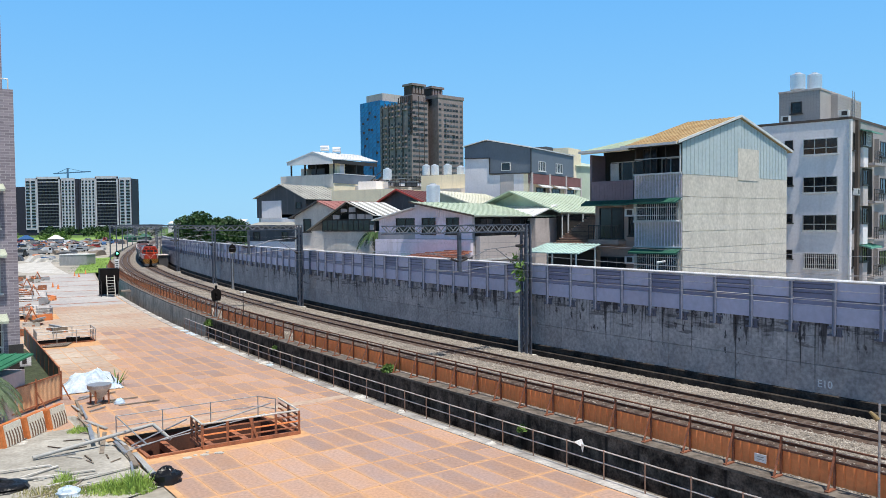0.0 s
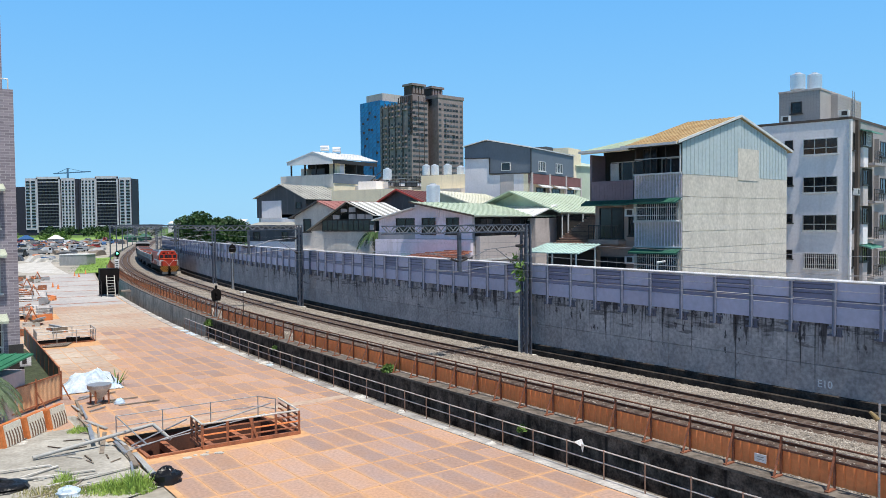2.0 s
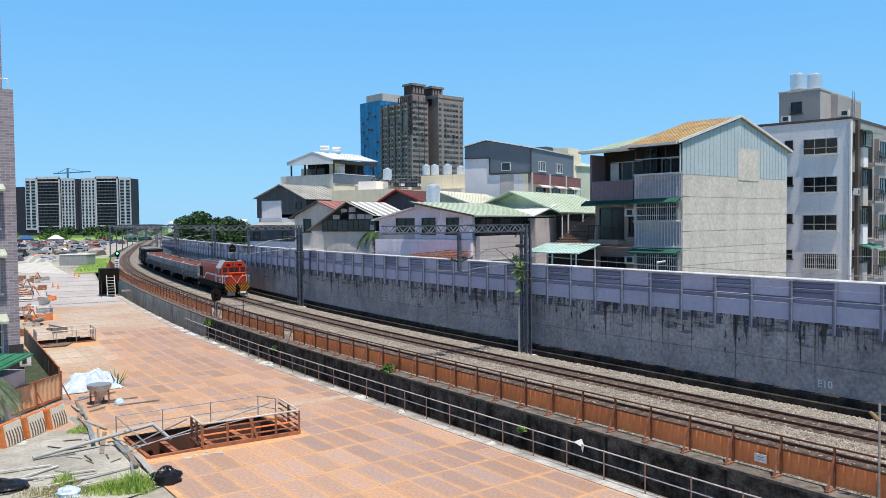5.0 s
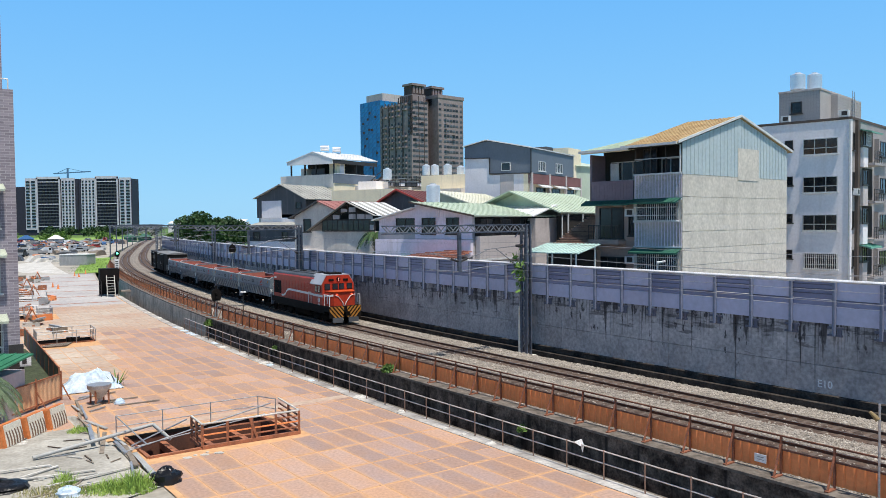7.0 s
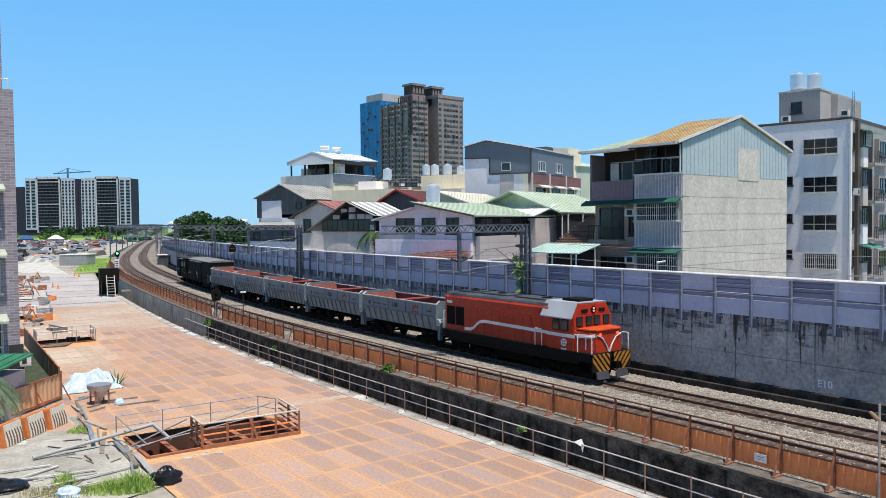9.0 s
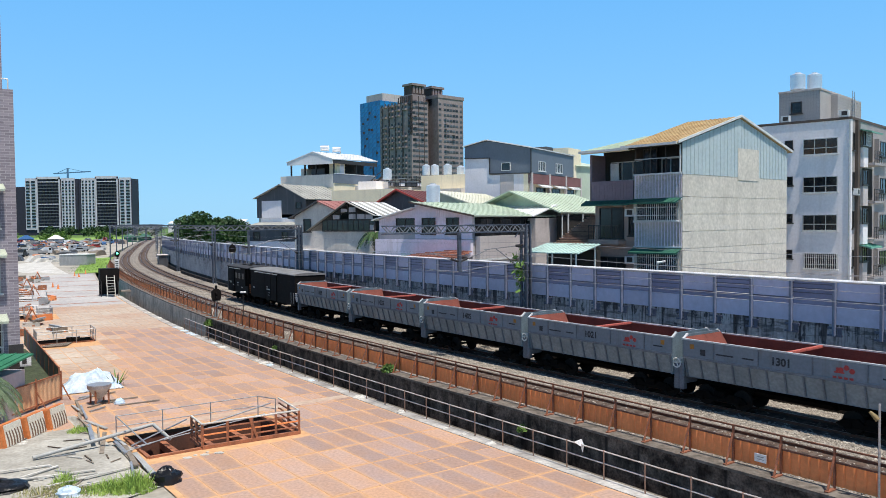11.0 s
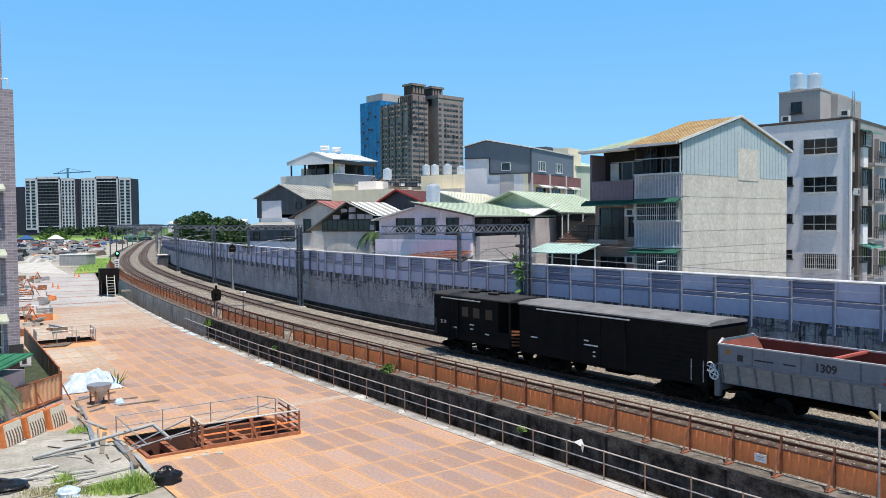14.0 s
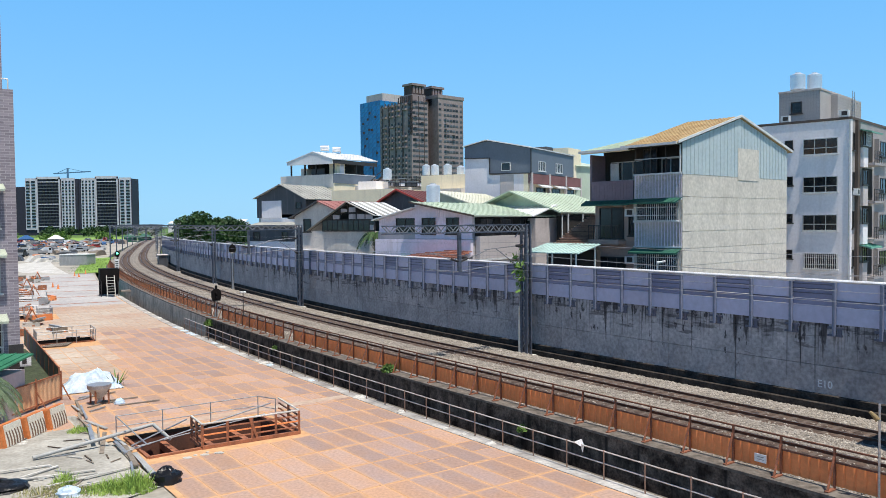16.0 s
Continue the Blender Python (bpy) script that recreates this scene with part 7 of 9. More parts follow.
def mast_at(s, l=3.3, beam=10.2, top=7.7):
    m = thing("catenary_mast", trk_pose(s, l, 0), "grey lattice steel catenary mast beside the track", "catenary mast", "catenary masts")
    for x in (-0.22, 0.22):
        for y in (-0.16, 0.16):
            part("leg", Mesh().box(x - 0.09, y - 0.05, -0.7, x + 0.09, y + 0.05, top), MAST, m)
    g = Mesh()
    n = int(top / 0.55)
    for i in range(n):
        z0, z1 = i * top / n, (i + 1) * top / n
        for y in (-0.16, 0.16):
            a, b = ((-0.22, y, z0), (0.22, y, z1)) if i % 2 else ((0.22, y, z0), (-0.22, y, z1))
            g.bar(a, b, 0.045, 0.045)
    part("lacing", g, LINE_STEEL, m)
    part("base", Mesh().box(-0.6, -0.5, -1.2, 0.6, 0.5, -0.35), CONC_PALE, m)
    if beam:
        g = Mesh()
        for z in (top - 0.45, top - 0.03):
            for x in (-0.18, 0.18):
                g.bar((x, -0.2, z), (x, beam, z), 0.07, 0.07)
        part("beam_chord", g, MAST, m)
        g = Mesh()
        k = int(beam / 0.42)
        for i in range(k):
            y0, y1 = beam * i / k, beam * (i + 1) / k
            for x in (-0.18, 0.18):
                a, b = (top - 0.45, top - 0.03) if i % 2 else (top - 0.03, top - 0.45)
                g.bar((x, y0, a), (x, y1, b), 0.04, 0.04)
        part("beam_lacing", g, LINE_STEEL, m)
        part("drop_arm", Mesh().box(-0.08, 5.0, 5.0, 0.08, 5.2, top - 0.4), MAST, m)
        for y0, y1 in ((5.0, 3.1), (5.2, 7.2)):
            part("cantilever", Mesh().tube((0, y0, 5.6), (0, y1, 6.15), 0.03, 6).tube((0, y0, 5.0), (0, y1, 5.2), 0.025, 6), LINE_STEEL, m)
            part("insulator", Mesh().tube((0, y0, 5.6), (0, y0 * 0.75 + y1 * 0.25, 5.74), 0.07, 8), DARKFRAME, m, smooth=True)
    part("cantilever", Mesh().tube((0.1, 0.2, 6.4), (0.1, 3.2, 6.2), 0.03, 6).tube((0.1, 0.2, 4.9), (0.1, 2.3, 6.25), 0.03, 6).tube((0.1, 0.9, 5.3), (0.1, 3.6, 5.15), 0.025, 6), LINE_STEEL, m)
    part("insulator", Mesh().tube((0.1, 0.15, 6.4), (0.1, 0.7, 6.37), 0.08, 8).tube((0.1, 0.15, 4.85), (0.1, 0.5, 5.1), 0.08, 8), DARKFRAME, m, smooth=True)
    part("bracket", Mesh().bar((0.2, 0.2, 7.4), (0.2, 0.7, 6.9), 0.06, 0.06).bar((-0.35, 0.3, 6.3), (0.35, 0.3, 6.3), 0.06, 0.1), MAST, m)
    return m


for s, b in ((1.6, 10.2), (36.8, 10.2), (72.0, 10.2), (104.0, 10.2), (138.0, 10.2), (170.0, 11), (205.0, 11), (240.0, 11), (275.0, 11), (310.0, 11), (350.0, 11), (390.0, 11)):
    mast_at(s, 3.3, b)
    if s > 150:
        m = thing("catenary_mast", trk_pose(s, -7.4, 0), "grey lattice steel catenary mast beside the track", "catenary mast", "catenary masts")
        part("leg", Mesh().box(-0.2, -0.15, -1.06, 0.2, 0.15, 7.7), MAST, m)
m = thing("tension_weights", trk_pose(2.05, 3.15, 0), "balance weights and brackets hung beside the mast", "tension weights")
part("guide", Mesh().tube((0, 0, -0.8), (0, 0, 6.0), 0.03, 6).tube((0.25, 0, 3.3), (0.25, 0, 6.0), 0.02, 6), GALV, m)
part("weights", Mesh().tube((0.12, 0, 3.3), (0.12, 0, 4.3), 0.13, 10), GALV, m, smooth=True)
part("wheel_bracket", Mesh().box(-0.2, -0.05, 3.2, 0.5, 0.05, 3.28).box(-0.2, -0.05, 4.4, 0.5, 0.05, 4.48), GALV, m)
part("weight_stack", Mesh().tube((0.0, 0, -0.3), (0.0, 0, 2.6), 0.09, 8), CONC_PALE, m)
rs = np.random.RandomState(2)
g = Mesh()
for k in range(90):
    c = Vector((rs.normal(0.2, 0.25), rs.normal(0.1, 0.15), 4.9 + rs.normal(0, 0.5)))
    a, b = Vector(rs.normal(0, 0.13, 3)), Vector(rs.normal(0, 0.13, 3))
    g.add([c, c + a, c + a + b, c + b], [(0, 1, 2, 3)])
LEAF = mat("leaf", (0.15, 0.26, 0.05), (0.07, 0.14, 0.025), scale=0.8, fine=3, rough=0.7, bump=0, rnd=0.15)
LEAF_DARK = mat("dark_leaf", (0.045, 0.1, 0.025), (0.018, 0.045, 0.012), scale=0.25, fine=2, rough=0.7, bump=0, rnd=0.15)
BARK = mat("bark", (0.16, 0.12, 0.09), scale=3, rough=0.95)
tagged(part("creeper", g, LEAF, m=trk_pose(1.75, 3.0, 0)), "green creeper leaves clinging to the mast", "plant")

for centre, zc in ((0.0, 5.15), (0.0, 6.2), (-3.9, 5.15), (-3.9, 6.2)):
    w = Mesh()
    ss = np.arange(-60, 400, 4.0)
    for a, b in zip(ss, ss[1:]):
        def sag(q):
            return zc - (0.0 if zc < 5.5 else 0.45 * (1 - ((((q - 1.2) % 35.5) / 35.5) * 2 - 1) ** 2))
        w.tube(trk(a, centre, sag(a)), trk(b, centre, sag(b)), 0.008, 4, caps=False)
    tagged(part("overhead_wire", w, GALV), "thin grey overhead wire above the track", "wire", "overhead wires")
for l, z in ((3.6, 5.75), (3.5, 6.6)):
    w = Mesh()
    ss = np.arange(-60, 300, 4.0)
    for a, b in zip(ss, ss[1:]):
        w.tube(trk(a, l, z - 0.3 * (1 - ((((a - 1.2) % 35.5) / 35.5) * 2 - 1) ** 2)), trk(b, l, z - 0.3 * (1 - ((((b - 1.2) % 35.5) / 35.5) * 2 - 1) ** 2)), 0.009, 4, caps=False)
    tagged(part("feeder_wire", w, GALV), "grey feeder wire along the wall", "wire", "overhead wires")

# ---- signals and lineside things ----
GREEN_LIGHT = glow("green_signal_light", (0.1, 1.0, 0.55), 6.0)


def signal(s, l, zhead, lit=False, hood=True):
    m = thing("railway_signal", trk_pose(s, l, 0), "black railway colour light signal on a post", "railway signal", "signals")
    part("post", Mesh().tube((0, 0, -0.8), (0, 0, zhead), 0.08, 10).tube((0, 0, -0.8), (0, 0, 0.9), 0.2, 8, 0.1), GALV if not lit else DARKFRAME, m, smooth=True)
    hd = part("head", Mesh().prism([(-0.3, 0), (0.3, 0), (0.4, 0.35), (0.4, 0.75), (0.2, 1.0), (-0.2, 1.0), (-0.4, 0.75), (-0.4, 0.35)], -0.12, 0.1, "x"), BLACK, m, "black signal head with hoods", m=Matrix.Translation((0, 0, zhead - 0.2)))
    for z in (0.3, 0.65):
        part("hood", Mesh().tube((-0.12, 0, z), (-0.4, 0, z), 0.12, 10), BLACK, hd, smooth=True)
    if lit:
        part("lens", Mesh().tube((-0.41, 0, 0.62), (-0.43, 0, 0.62), 0.16, 12), GREEN_LIGHT, hd, "lit green signal lens")
    else:
        part("cap", Mesh().tube((0, 0, 1.0), (0, 0, 1.3), 0.1, 8), BLACK, hd)
    part("ladder", Mesh().bar((0.25, 0.1, -0.6), (0.25, 0.1, zhead), 0.04, 0.04).bar((0.25, -0.15, -0.6), (0.25, -0.15, zhead), 0.04, 0.04), DARKFRAME, m)


signal(30.9, -6.6, 1.5)
signal(60.8, 3.1, 4.4)
signal(114.0, -5.9, 2.3, True)
m = thing("lamp_post", trk_pose(28.9, -4.9, 0), "small trackside post with twin lamps", "lamp post")
part("post", Mesh().tube((0, 0, -0.3), (0, 0, 2.1), 0.035, 8), DARKFRAME, m)
part("lamp_head", Mesh().box(-0.12, -0.25, 2.0, 0.12, 0.25, 2.15), TRIM, m, bevel=0.03)
WOODISH = mat("dull_ochre_paint", (0.3, 0.22, 0.1), scale=3, rough=0.6)
m = thing("lamp_post", trk_pose(-24.2, -7.0, 0), "thin trackside post with a small lamp", "lamp post")
part("post", Mesh().tube((0, 0, -0.1), (0, 0, 2.75), 0.035, 8), GALV, m)
part("lamp_head", Mesh().tube((0.04, 0.0, 2.3), (0.22, 0.1, 2.5), 0.09, 10, 0.04), WOODISH, m, "dull yellow lamp hood", smooth=True)
m = thing("street_lamp", Matrix.Translation(trk(-7.2, 4.9, 0)), "slim street lamp head above the barrier", "lamp post")
part("post", Mesh().tube((0, 0, -2.7), (0, 0, 5.6), 0.04, 8), GALV, m)
part("lamp_head", Mesh().tube((0, 0, 5.58), (0.4, -0.15, 5.66), 0.07, 10, 0.05), TRIM, m, smooth=True)
m = thing("equipment_cabinet", trk_pose(128.0, 3.0, 0), "dark grey lineside equipment cabinet", "cabinet")
part("cabinet_body", Mesh().box(-2.5, -0.8, -0.6, 2.5, 0.9, 1.7), SHEET_DARK, m, bevel=0.03)
part("cabinet_roof", Mesh().box(-2.7, -1.0, 1.7, 2.7, 1.1, 1.8), GREYWALL, m)
m = thing("trackside_board", trk_pose(92.0, -7.3, 0), "narrow upright white board with lettering bars", "sign")
part("board", Mesh().box(-0.04, -0.3, -0.2, 0.04, 0.3, 2.6), WHITE, m)
g = Mesh()
for k in range(7):
    g.box(-0.05, -0.2, 0.2 + 0.32 * k, -0.04, 0.2, 0.36 + 0.32 * k)
part("lettering_bars", g, DARKMARK, m)
words("E10", 0.46, mat("chalk_mark", (0.85, 0.85, 0.85), scale=6, rough=0.9, bump=0), wall, trk_pose(-16.85, WALL_L - 0.008, 0.62) @ SIDE, "wall_mark")
SITE_INK = mat("grey_ink", (0.3, 0.3, 0.3), scale=4, bump=0)
sg = thing("notice", trk_pose(-20.6, -6.93, 0.35), "small white notice on the orange fence", "sign")
part("notice_plate", Mesh().box(-0.2, 0.0, -0.12, 0.2, 0.02, 0.14), WHITE, sg)
part("lettering_bars", Mesh().box(-0.13, 0.02, 0.04, 0.13, 0.024, 0.06).box(-0.13, 0.02, -0.04, 0.1, 0.024, -0.02), SITE_INK, sg)


# ---- plants ----
def tree(x, y, z, height, spread, seed, leaves=900, size=0.35, m=None, label="leafy green tree with an uneven crown", trunk=0.35):
    r = np.random.RandomState(seed)
    t = thing("tree", Matrix.Translation((x, y, z)), label, "tree", "trees")
    g = Mesh().tube((0, 0, 0), (0.1 * spread * 0.2, 0, height * trunk), 0.05 * height * 0.5, 8, 0.03 * height * 0.5)
    tips = []
    for k in range(7):
        a = 2 * math.pi * k / 7 + r.uniform(-0.3, 0.3)
        q = Vector((spread * 0.7 * math.cos(a) * r.uniform(0.4, 1), spread * 0.7 * math.sin(a) * r.uniform(0.4, 1), height * r.uniform(0.5, 0.9)))
        g.tube((0, 0, height * trunk), q, 0.02 * height * 0.5, 6, 0.008 * height)
        tips.append(q)
    tips.append(Vector((0, 0, height * 0.85)))
    part("trunk", g, BARK, t, smooth=True)
    g = Mesh()
    for k in range(leaves):
        c = tips[r.randint(len(tips))]
        p = Vector(r.normal(0, 1, 3))
        p = p.normalized() * (r.rand() ** 0.35) * spread * 0.42
        p = c + Vector((p.x, p.y, p.z * 0.75))
        a = Vector(r.normal(0, 1, 3)).normalized() * size * r.uniform(0.6, 1.3)
        b = a.cross(Vector(r.normal(0, 1, 3))).normalized() * size * r.uniform(0.4, 0.8)
        g.add([p - a, p + b, p + a, p - b], [(0, 1, 2, 3)])
    part("crown", g, m or LEAF_DARK, t)
    return t


tree(-66.0, 215.0, -2.7, 13.5, 8.0, 1, 3500, 0.5)
tree(-58.0, 222.0, -2.7, 11.5, 7.0, 2, 2500, 0.5)
tree(-73.0, 235.0, -2.7, 10.0, 6.0, 3, 2000, 0.5)
tree(-72.0, 255.0, -2.7, 12.0, 7.0, 13, 2000, 0.5)
rs = np.random.RandomState(21)
for k in range(30):
    x = -350 + 280 * (k + rs.rand()) / 30
    tree(x, 560 + 60 * rs.rand(), -2.7, rs.uniform(5, 10), rs.uniform(5, 9), 40 + k, 420, 0.9)
for k in range(16):
    x = -300 + 220 * (k + rs.rand()) / 16
    tree(x, 470 + 40 * rs.rand(), -2.7, rs.uniform(4, 7), rs.uniform(4, 7), 90 + k, 320, 0.8, LEAF)
for k in range(12):
    tree(-120 + 75 * (k + rs.rand()) / 12, 330 + 80 * rs.rand(), -2.7, rs.uniform(4, 8), rs.uniform(4, 7), 130 + k, 320, 0.7)


def grass_patch(name, x, y, z, rx, ry, n, hmax, seed, label, m=None, keep=None):
    r = np.random.RandomState(seed)
    g = Mesh()
    for k in range(n):
        a, q = r.uniform(0, 6.283), math.sqrt(r.rand())
        px, py = x + rx * q * math.cos(a), y + ry * q * math.sin(a)
        hh = hmax * r.uniform(0.35, 1.0) * (1.2 - q)
        d = Vector((r.normal(0, 0.35), r.normal(0, 0.35), 1)) * hh
        w = Vector((math.cos(a * 7), math.sin(a * 7), 0)) * r.uniform(0.008, 0.02) * max(1.0, hmax)
        c = Vector((px, py, z))
        g.add([c - w, c + w, c + d * 0.6 + w * 0.6, c + d * 1.0, c + d * 0.6 - w * 0.6], [(0, 1, 2, 3, 4)])
    return tagged(part(name, g, m or LEAF), label, "plant", kind="stuff")

# ---- the yard ----
TARP = mat("white_blue_tarp", (0.62, 0.68, 0.74), (0.42, 0.55, 0.68), scale=2.5, fine=9, rough=0.6, bump=0.5)
BAG = mat("black_plastic", (0.012, 0.012, 0.013), scale=4, fine=14, rough=0.3, bump=0.6)
WOOD = mat("grey_timber", (0.28, 0.235, 0.19), (0.17, 0.14, 0.11), scale=2, rough=0.9, rnd=0.2)
PVC = mat("grey_pipe", (0.42, 0.42, 0.4), (0.3, 0.3, 0.29), scale=1.2, rough=0.5, bump=0.05)
BAR_ORANGE = mat("barrier_orange", (0.62, 0.2, 0.06), scale=2, rough=0.7)
BAR_WHITE = mat("barrier_white", (0.72, 0.67, 0.57), (0.55, 0.5, 0.4), scale=2, rough=0.8)
DARKGREEN = mat("mossy_sheet", (0.1, 0.11, 0.06), (0.05, 0.06, 0.035), scale=0.8, rough=0.7, streak=((0.25, 0.23, 0.12), 3, 0.2, 0.6))
SITE = mat("site_grey", (0.36, 0.37, 0.37), (0.28, 0.285, 0.29), scale=0.6, rough=0.6)
PITWALL = mat("pit_lining", (0.14, 0.055, 0.035), (0.07, 0.035, 0.025), scale=1, rough=0.85)


def P(s, l, z=-1.0):
    return trk(s, l, z)


# concrete apron in the corner
g = Mesh().add([P(-0.2, -21.75, -1.0), P(5.2, -21.9, -1.0), P(5.2, -26.5, -1.0), P(-9.5, -26.5, -1.0), P(-7.5, -21.5, -1.0)], [(0, 1, 2, 3, 4)])
APRON = mat("apron_concrete", (0.48, 0.46, 0.41), (0.27, 0.255, 0.22), scale=0.45, fine=7, rough=0.9, bump=0.3, place=True)
tagged(part("concrete_apron", g, APRON), "cracked grey concrete apron beside the deck", "pavement", kind="structure")

# linings of the openings
for a, b, c, e in PITS:
    pit = thing("pit_lining", None, "dark rusty steel lined opening in the deck", "pit", "openings in the deck", kind="structure")
    for p, q in (((a, c), (b, c)), ((b, c), (b, e)), ((b, e), (a, e)), ((a, e), (a, c))):
        mid = P((a + b) / 2, (c + e) / 2, 0)
        u, v = P(*p), P(*q)
        inn = [(k + (mid - Vector((k.x, k.y, 0))) * 0.02) for k in (u, v)]
        g = Mesh().add([(inn[0].x, inn[0].y, -2.69), (inn[1].x, inn[1].y, -2.69), (inn[1].x, inn[1].y, -1.05), (inn[0].x, inn[0].y, -1.05), (u.x, u.y, -2.69), (v.x, v.y, -2.69), (v.x, v.y, -1.04), (u.x, u.y, -1.04)], [(0, 1, 2, 3), (3, 2, 6, 7), (4, 7, 6, 5)])
        part("side_plate", g, PITWALL, pit)
        part("edge_beam", Mesh().bar(u + Vector((0, 0, 0.02)), v + Vector((0, 0, 0.02)), 0.14, 0.12), RUST if (p, q) != ((b, c), (b, e)) else BLACK, pit)
    g = Mesh().add([P(a, c, -2.68), P(b, c, -2.68), P(b, e, -2.68), P(a, e, -2.68)], [(0, 1, 2, 3)])
    part("pit_floor", g, PITWALL, pit)
a, b, c, e = PITS[0]
for k in range(3):
    l = c + (e - c) * (k + 1) / 4
    tagged(part("cross_beam", Mesh().bar(P(a, l, -1.5), P(b, l, -1.5), 0.25, 0.3), RUST), "rusty steel cross beam inside the opening", "beam", "cross beams")

# pipe rail round the main opening
rl = thing("pit_railing", None, "galvanised pipe railing round the deck opening", "railing")
far = [P(-0.5, -21.3), P(-0.5, -19.4), P(-0.5, -17.3), P(-0.55, -15.1), P(-1.6, -14.7)]
for q in far:
    part("rail_post", Mesh().tube(q, q + Vector((0, 0, 0.98)), 0.025, 8), GALV, rl)
for z in (0.5, 0.95):
    for u, v in zip(far, far[1:]):
        part("rail_tube", Mesh().tube(u + Vector((0, 0, z)), v + Vector((0, 0, z)), 0.022, 6), GALV, rl)
for u, v, z0, z1 in ((P(-0.5, -21.3), P(-3.5, -20.9), 0.95, 0.4), (P(-3.2, -21.4), P(-1.2, -18.6), 0.35, 0.55), (P(-3.0, -21.6), P(-2.2, -15.2), 0.1, 0.95), (P(-2.4, -21.2), P(-1.8, -15.3), 0.05, 0.4)):
    part("loose_tube", Mesh().tube(u + Vector((0, 0, z0)), v + Vector((0, 0, z1)), 0.03, 6), GALV, rl)
fr = thing("steel_cage", None, "rust red welded steel guard frame on skids", "steel frame")
A, Bq, Cq, Dq = P(-4.15, -18.95), P(-4.4, -14.9), P(-1.7, -14.6), P(-2.6, -18.85)
up = lambda q, z: q + Vector((0, 0, z))
for u, v in ((A, Bq), (Bq, Cq), (Dq, A)):
    part("skid", Mesh().bar(up(u, 0.07), up(v, 0.07), 0.14, 0.14), RUST, fr)
    n = 4 if (u - v).length > 3.5 else 2
    for k in range(n + 1 if u is A else n):
        if u is Bq and k == 0:
            continue
        q = u.lerp(v, k / n)
        part("upright", Mesh().bar(up(q, 0.1), up(q, 0.98), 0.09, 0.09), RUST, fr)
    for z in (0.32, 0.55, 0.78):
        part("cross_bar", Mesh().bar(up(u, z), up(v, z), 0.05, 0.05), RUST if z != 0.55 else ORANGE, fr)
    part("top_bar", Mesh().tube(up(u, 1.0), up(v, 1.0), 0.04, 8), CONC_PALE, fr, "pale dusty top bar")
q = A.lerp(Bq, 0.55)
part("upright", Mesh().bar(up(q, 0.1), up(q + (A - Bq).normalized() * 0.3, 0.98), 0.1, 0.1), RUST, fr)

# long grey pipe, planks and poles
tagged(part("long_pipe", Mesh().tube(P(-1.7, -24.6, -0.9), P(-1.2, -20.0, -0.45), 0.075, 12).tube(P(-1.2, -20.0, -0.45), P(-1.6, -19.4, -1.1), 0.075, 12), PVC, smooth=True), "long grey plastic pipe across the apron", "pipe")
rs = np.random.RandomState(31)
for k in range(16):
    s0 = 8 - 0.9 * k + rs.uniform(-0.5, 0.5)
    l0 = -21.6 + rs.uniform(-0.35, 0.35)
    ln = rs.uniform(1.5, 4.0)
    an = rs.normal(0, 0.12)
    z = -0.98 + rs.uniform(0, 0.12)
    tagged(part("plank", Mesh().bar(P(s0, l0, z), P(s0 - ln, l0 + ln * an, z + rs.uniform(-0.02, 0.08)), rs.uniform(0.06, 0.2), rs.uniform(0.04, 0.08)), (WOOD, PVC, GALV, WOOD)[k % 4]), "weathered plank or pole lying along the deck edge", "plank", "loose planks and poles")
for k in range(9):
    s0, l0 = rs.uniform(5, 9), rs.uniform(-21.5, -19.3)
    an = rs.uniform(-0.6, 0.6)
    ln = rs.uniform(0.6, 2.0)
    tagged(part("plank", Mesh().bar(P(s0, l0, -0.96), P(s0 + ln * math.sin(an), l0 + ln * math.cos(an), -0.94), 0.1, 0.05), (WOOD, GALV)[k % 2]), "weathered plank lying beside the funnel", "plank", "loose planks and poles")
for u, v in ((P(-3.2, -24.0), P(-4.6, -26.5)), (P(-2.9, -24.2), P(-2.7, -27.0)), (P(-4.5, -23.0), P(-4.0, -26.8)), (P(-4.9, -21.6), P(-5.6, -24.8)), (P(-6.0, -22.0), P(-6.2, -24.6))):
    tagged(part("plank", Mesh().bar(up(u, 0.06), up(v, 0.12), 0.1, 0.04), CONC_PALE), "pale board lying on the apron", "plank", "loose planks and poles")
for k in range(5):
    tagged(part("plank", Mesh().bar(P(-2.6 - 0.32 * k, -26.2, -0.75 + 0.02 * k), P(-5.0 - 0.32 * k, -26.9, -0.7), 0.22, 0.04), CONC_PALE), "white corrugated sheet strip on the apron", "sheet", "loose sheets")

# tarpaulin over a heap
rs = np.random.RandomState(3)
g = Mesh()
NX, NY = 34, 18
vv = []
for i in range(NX + 1):
    for j in range(NY + 1):
        u, v = i / NX, j / NY
        s, l = 9.7 + 2.0 * v, -21.6 + 3.1 * u
        e2 = min(u, 1 - u) * min(v, 1 - v)
        z = -1.0 + min(1.0, 7 * e2 ** 0.8) * (0.7 + 0.25 * noise.noise(Vector((u * 4, v * 3, 1.7))) + 0.12 * noise.noise(Vector((u * 13, v * 9, 4)))) + 0.04
        z += 0.3 * math.exp(-((u - 0.62) / 0.22) ** 2) * min(1, 6 * e2)
        z += 0.05 * noise.noise(Vector((u * 30, v * 20, 2)))
        vv.append(P(s + 0.25 * noise.noise(Vector((u * 5, v * 5, 8))), l + 0.2 * noise.noise(Vector((u * 5, v * 5, 5))), max(z, -0.99)))
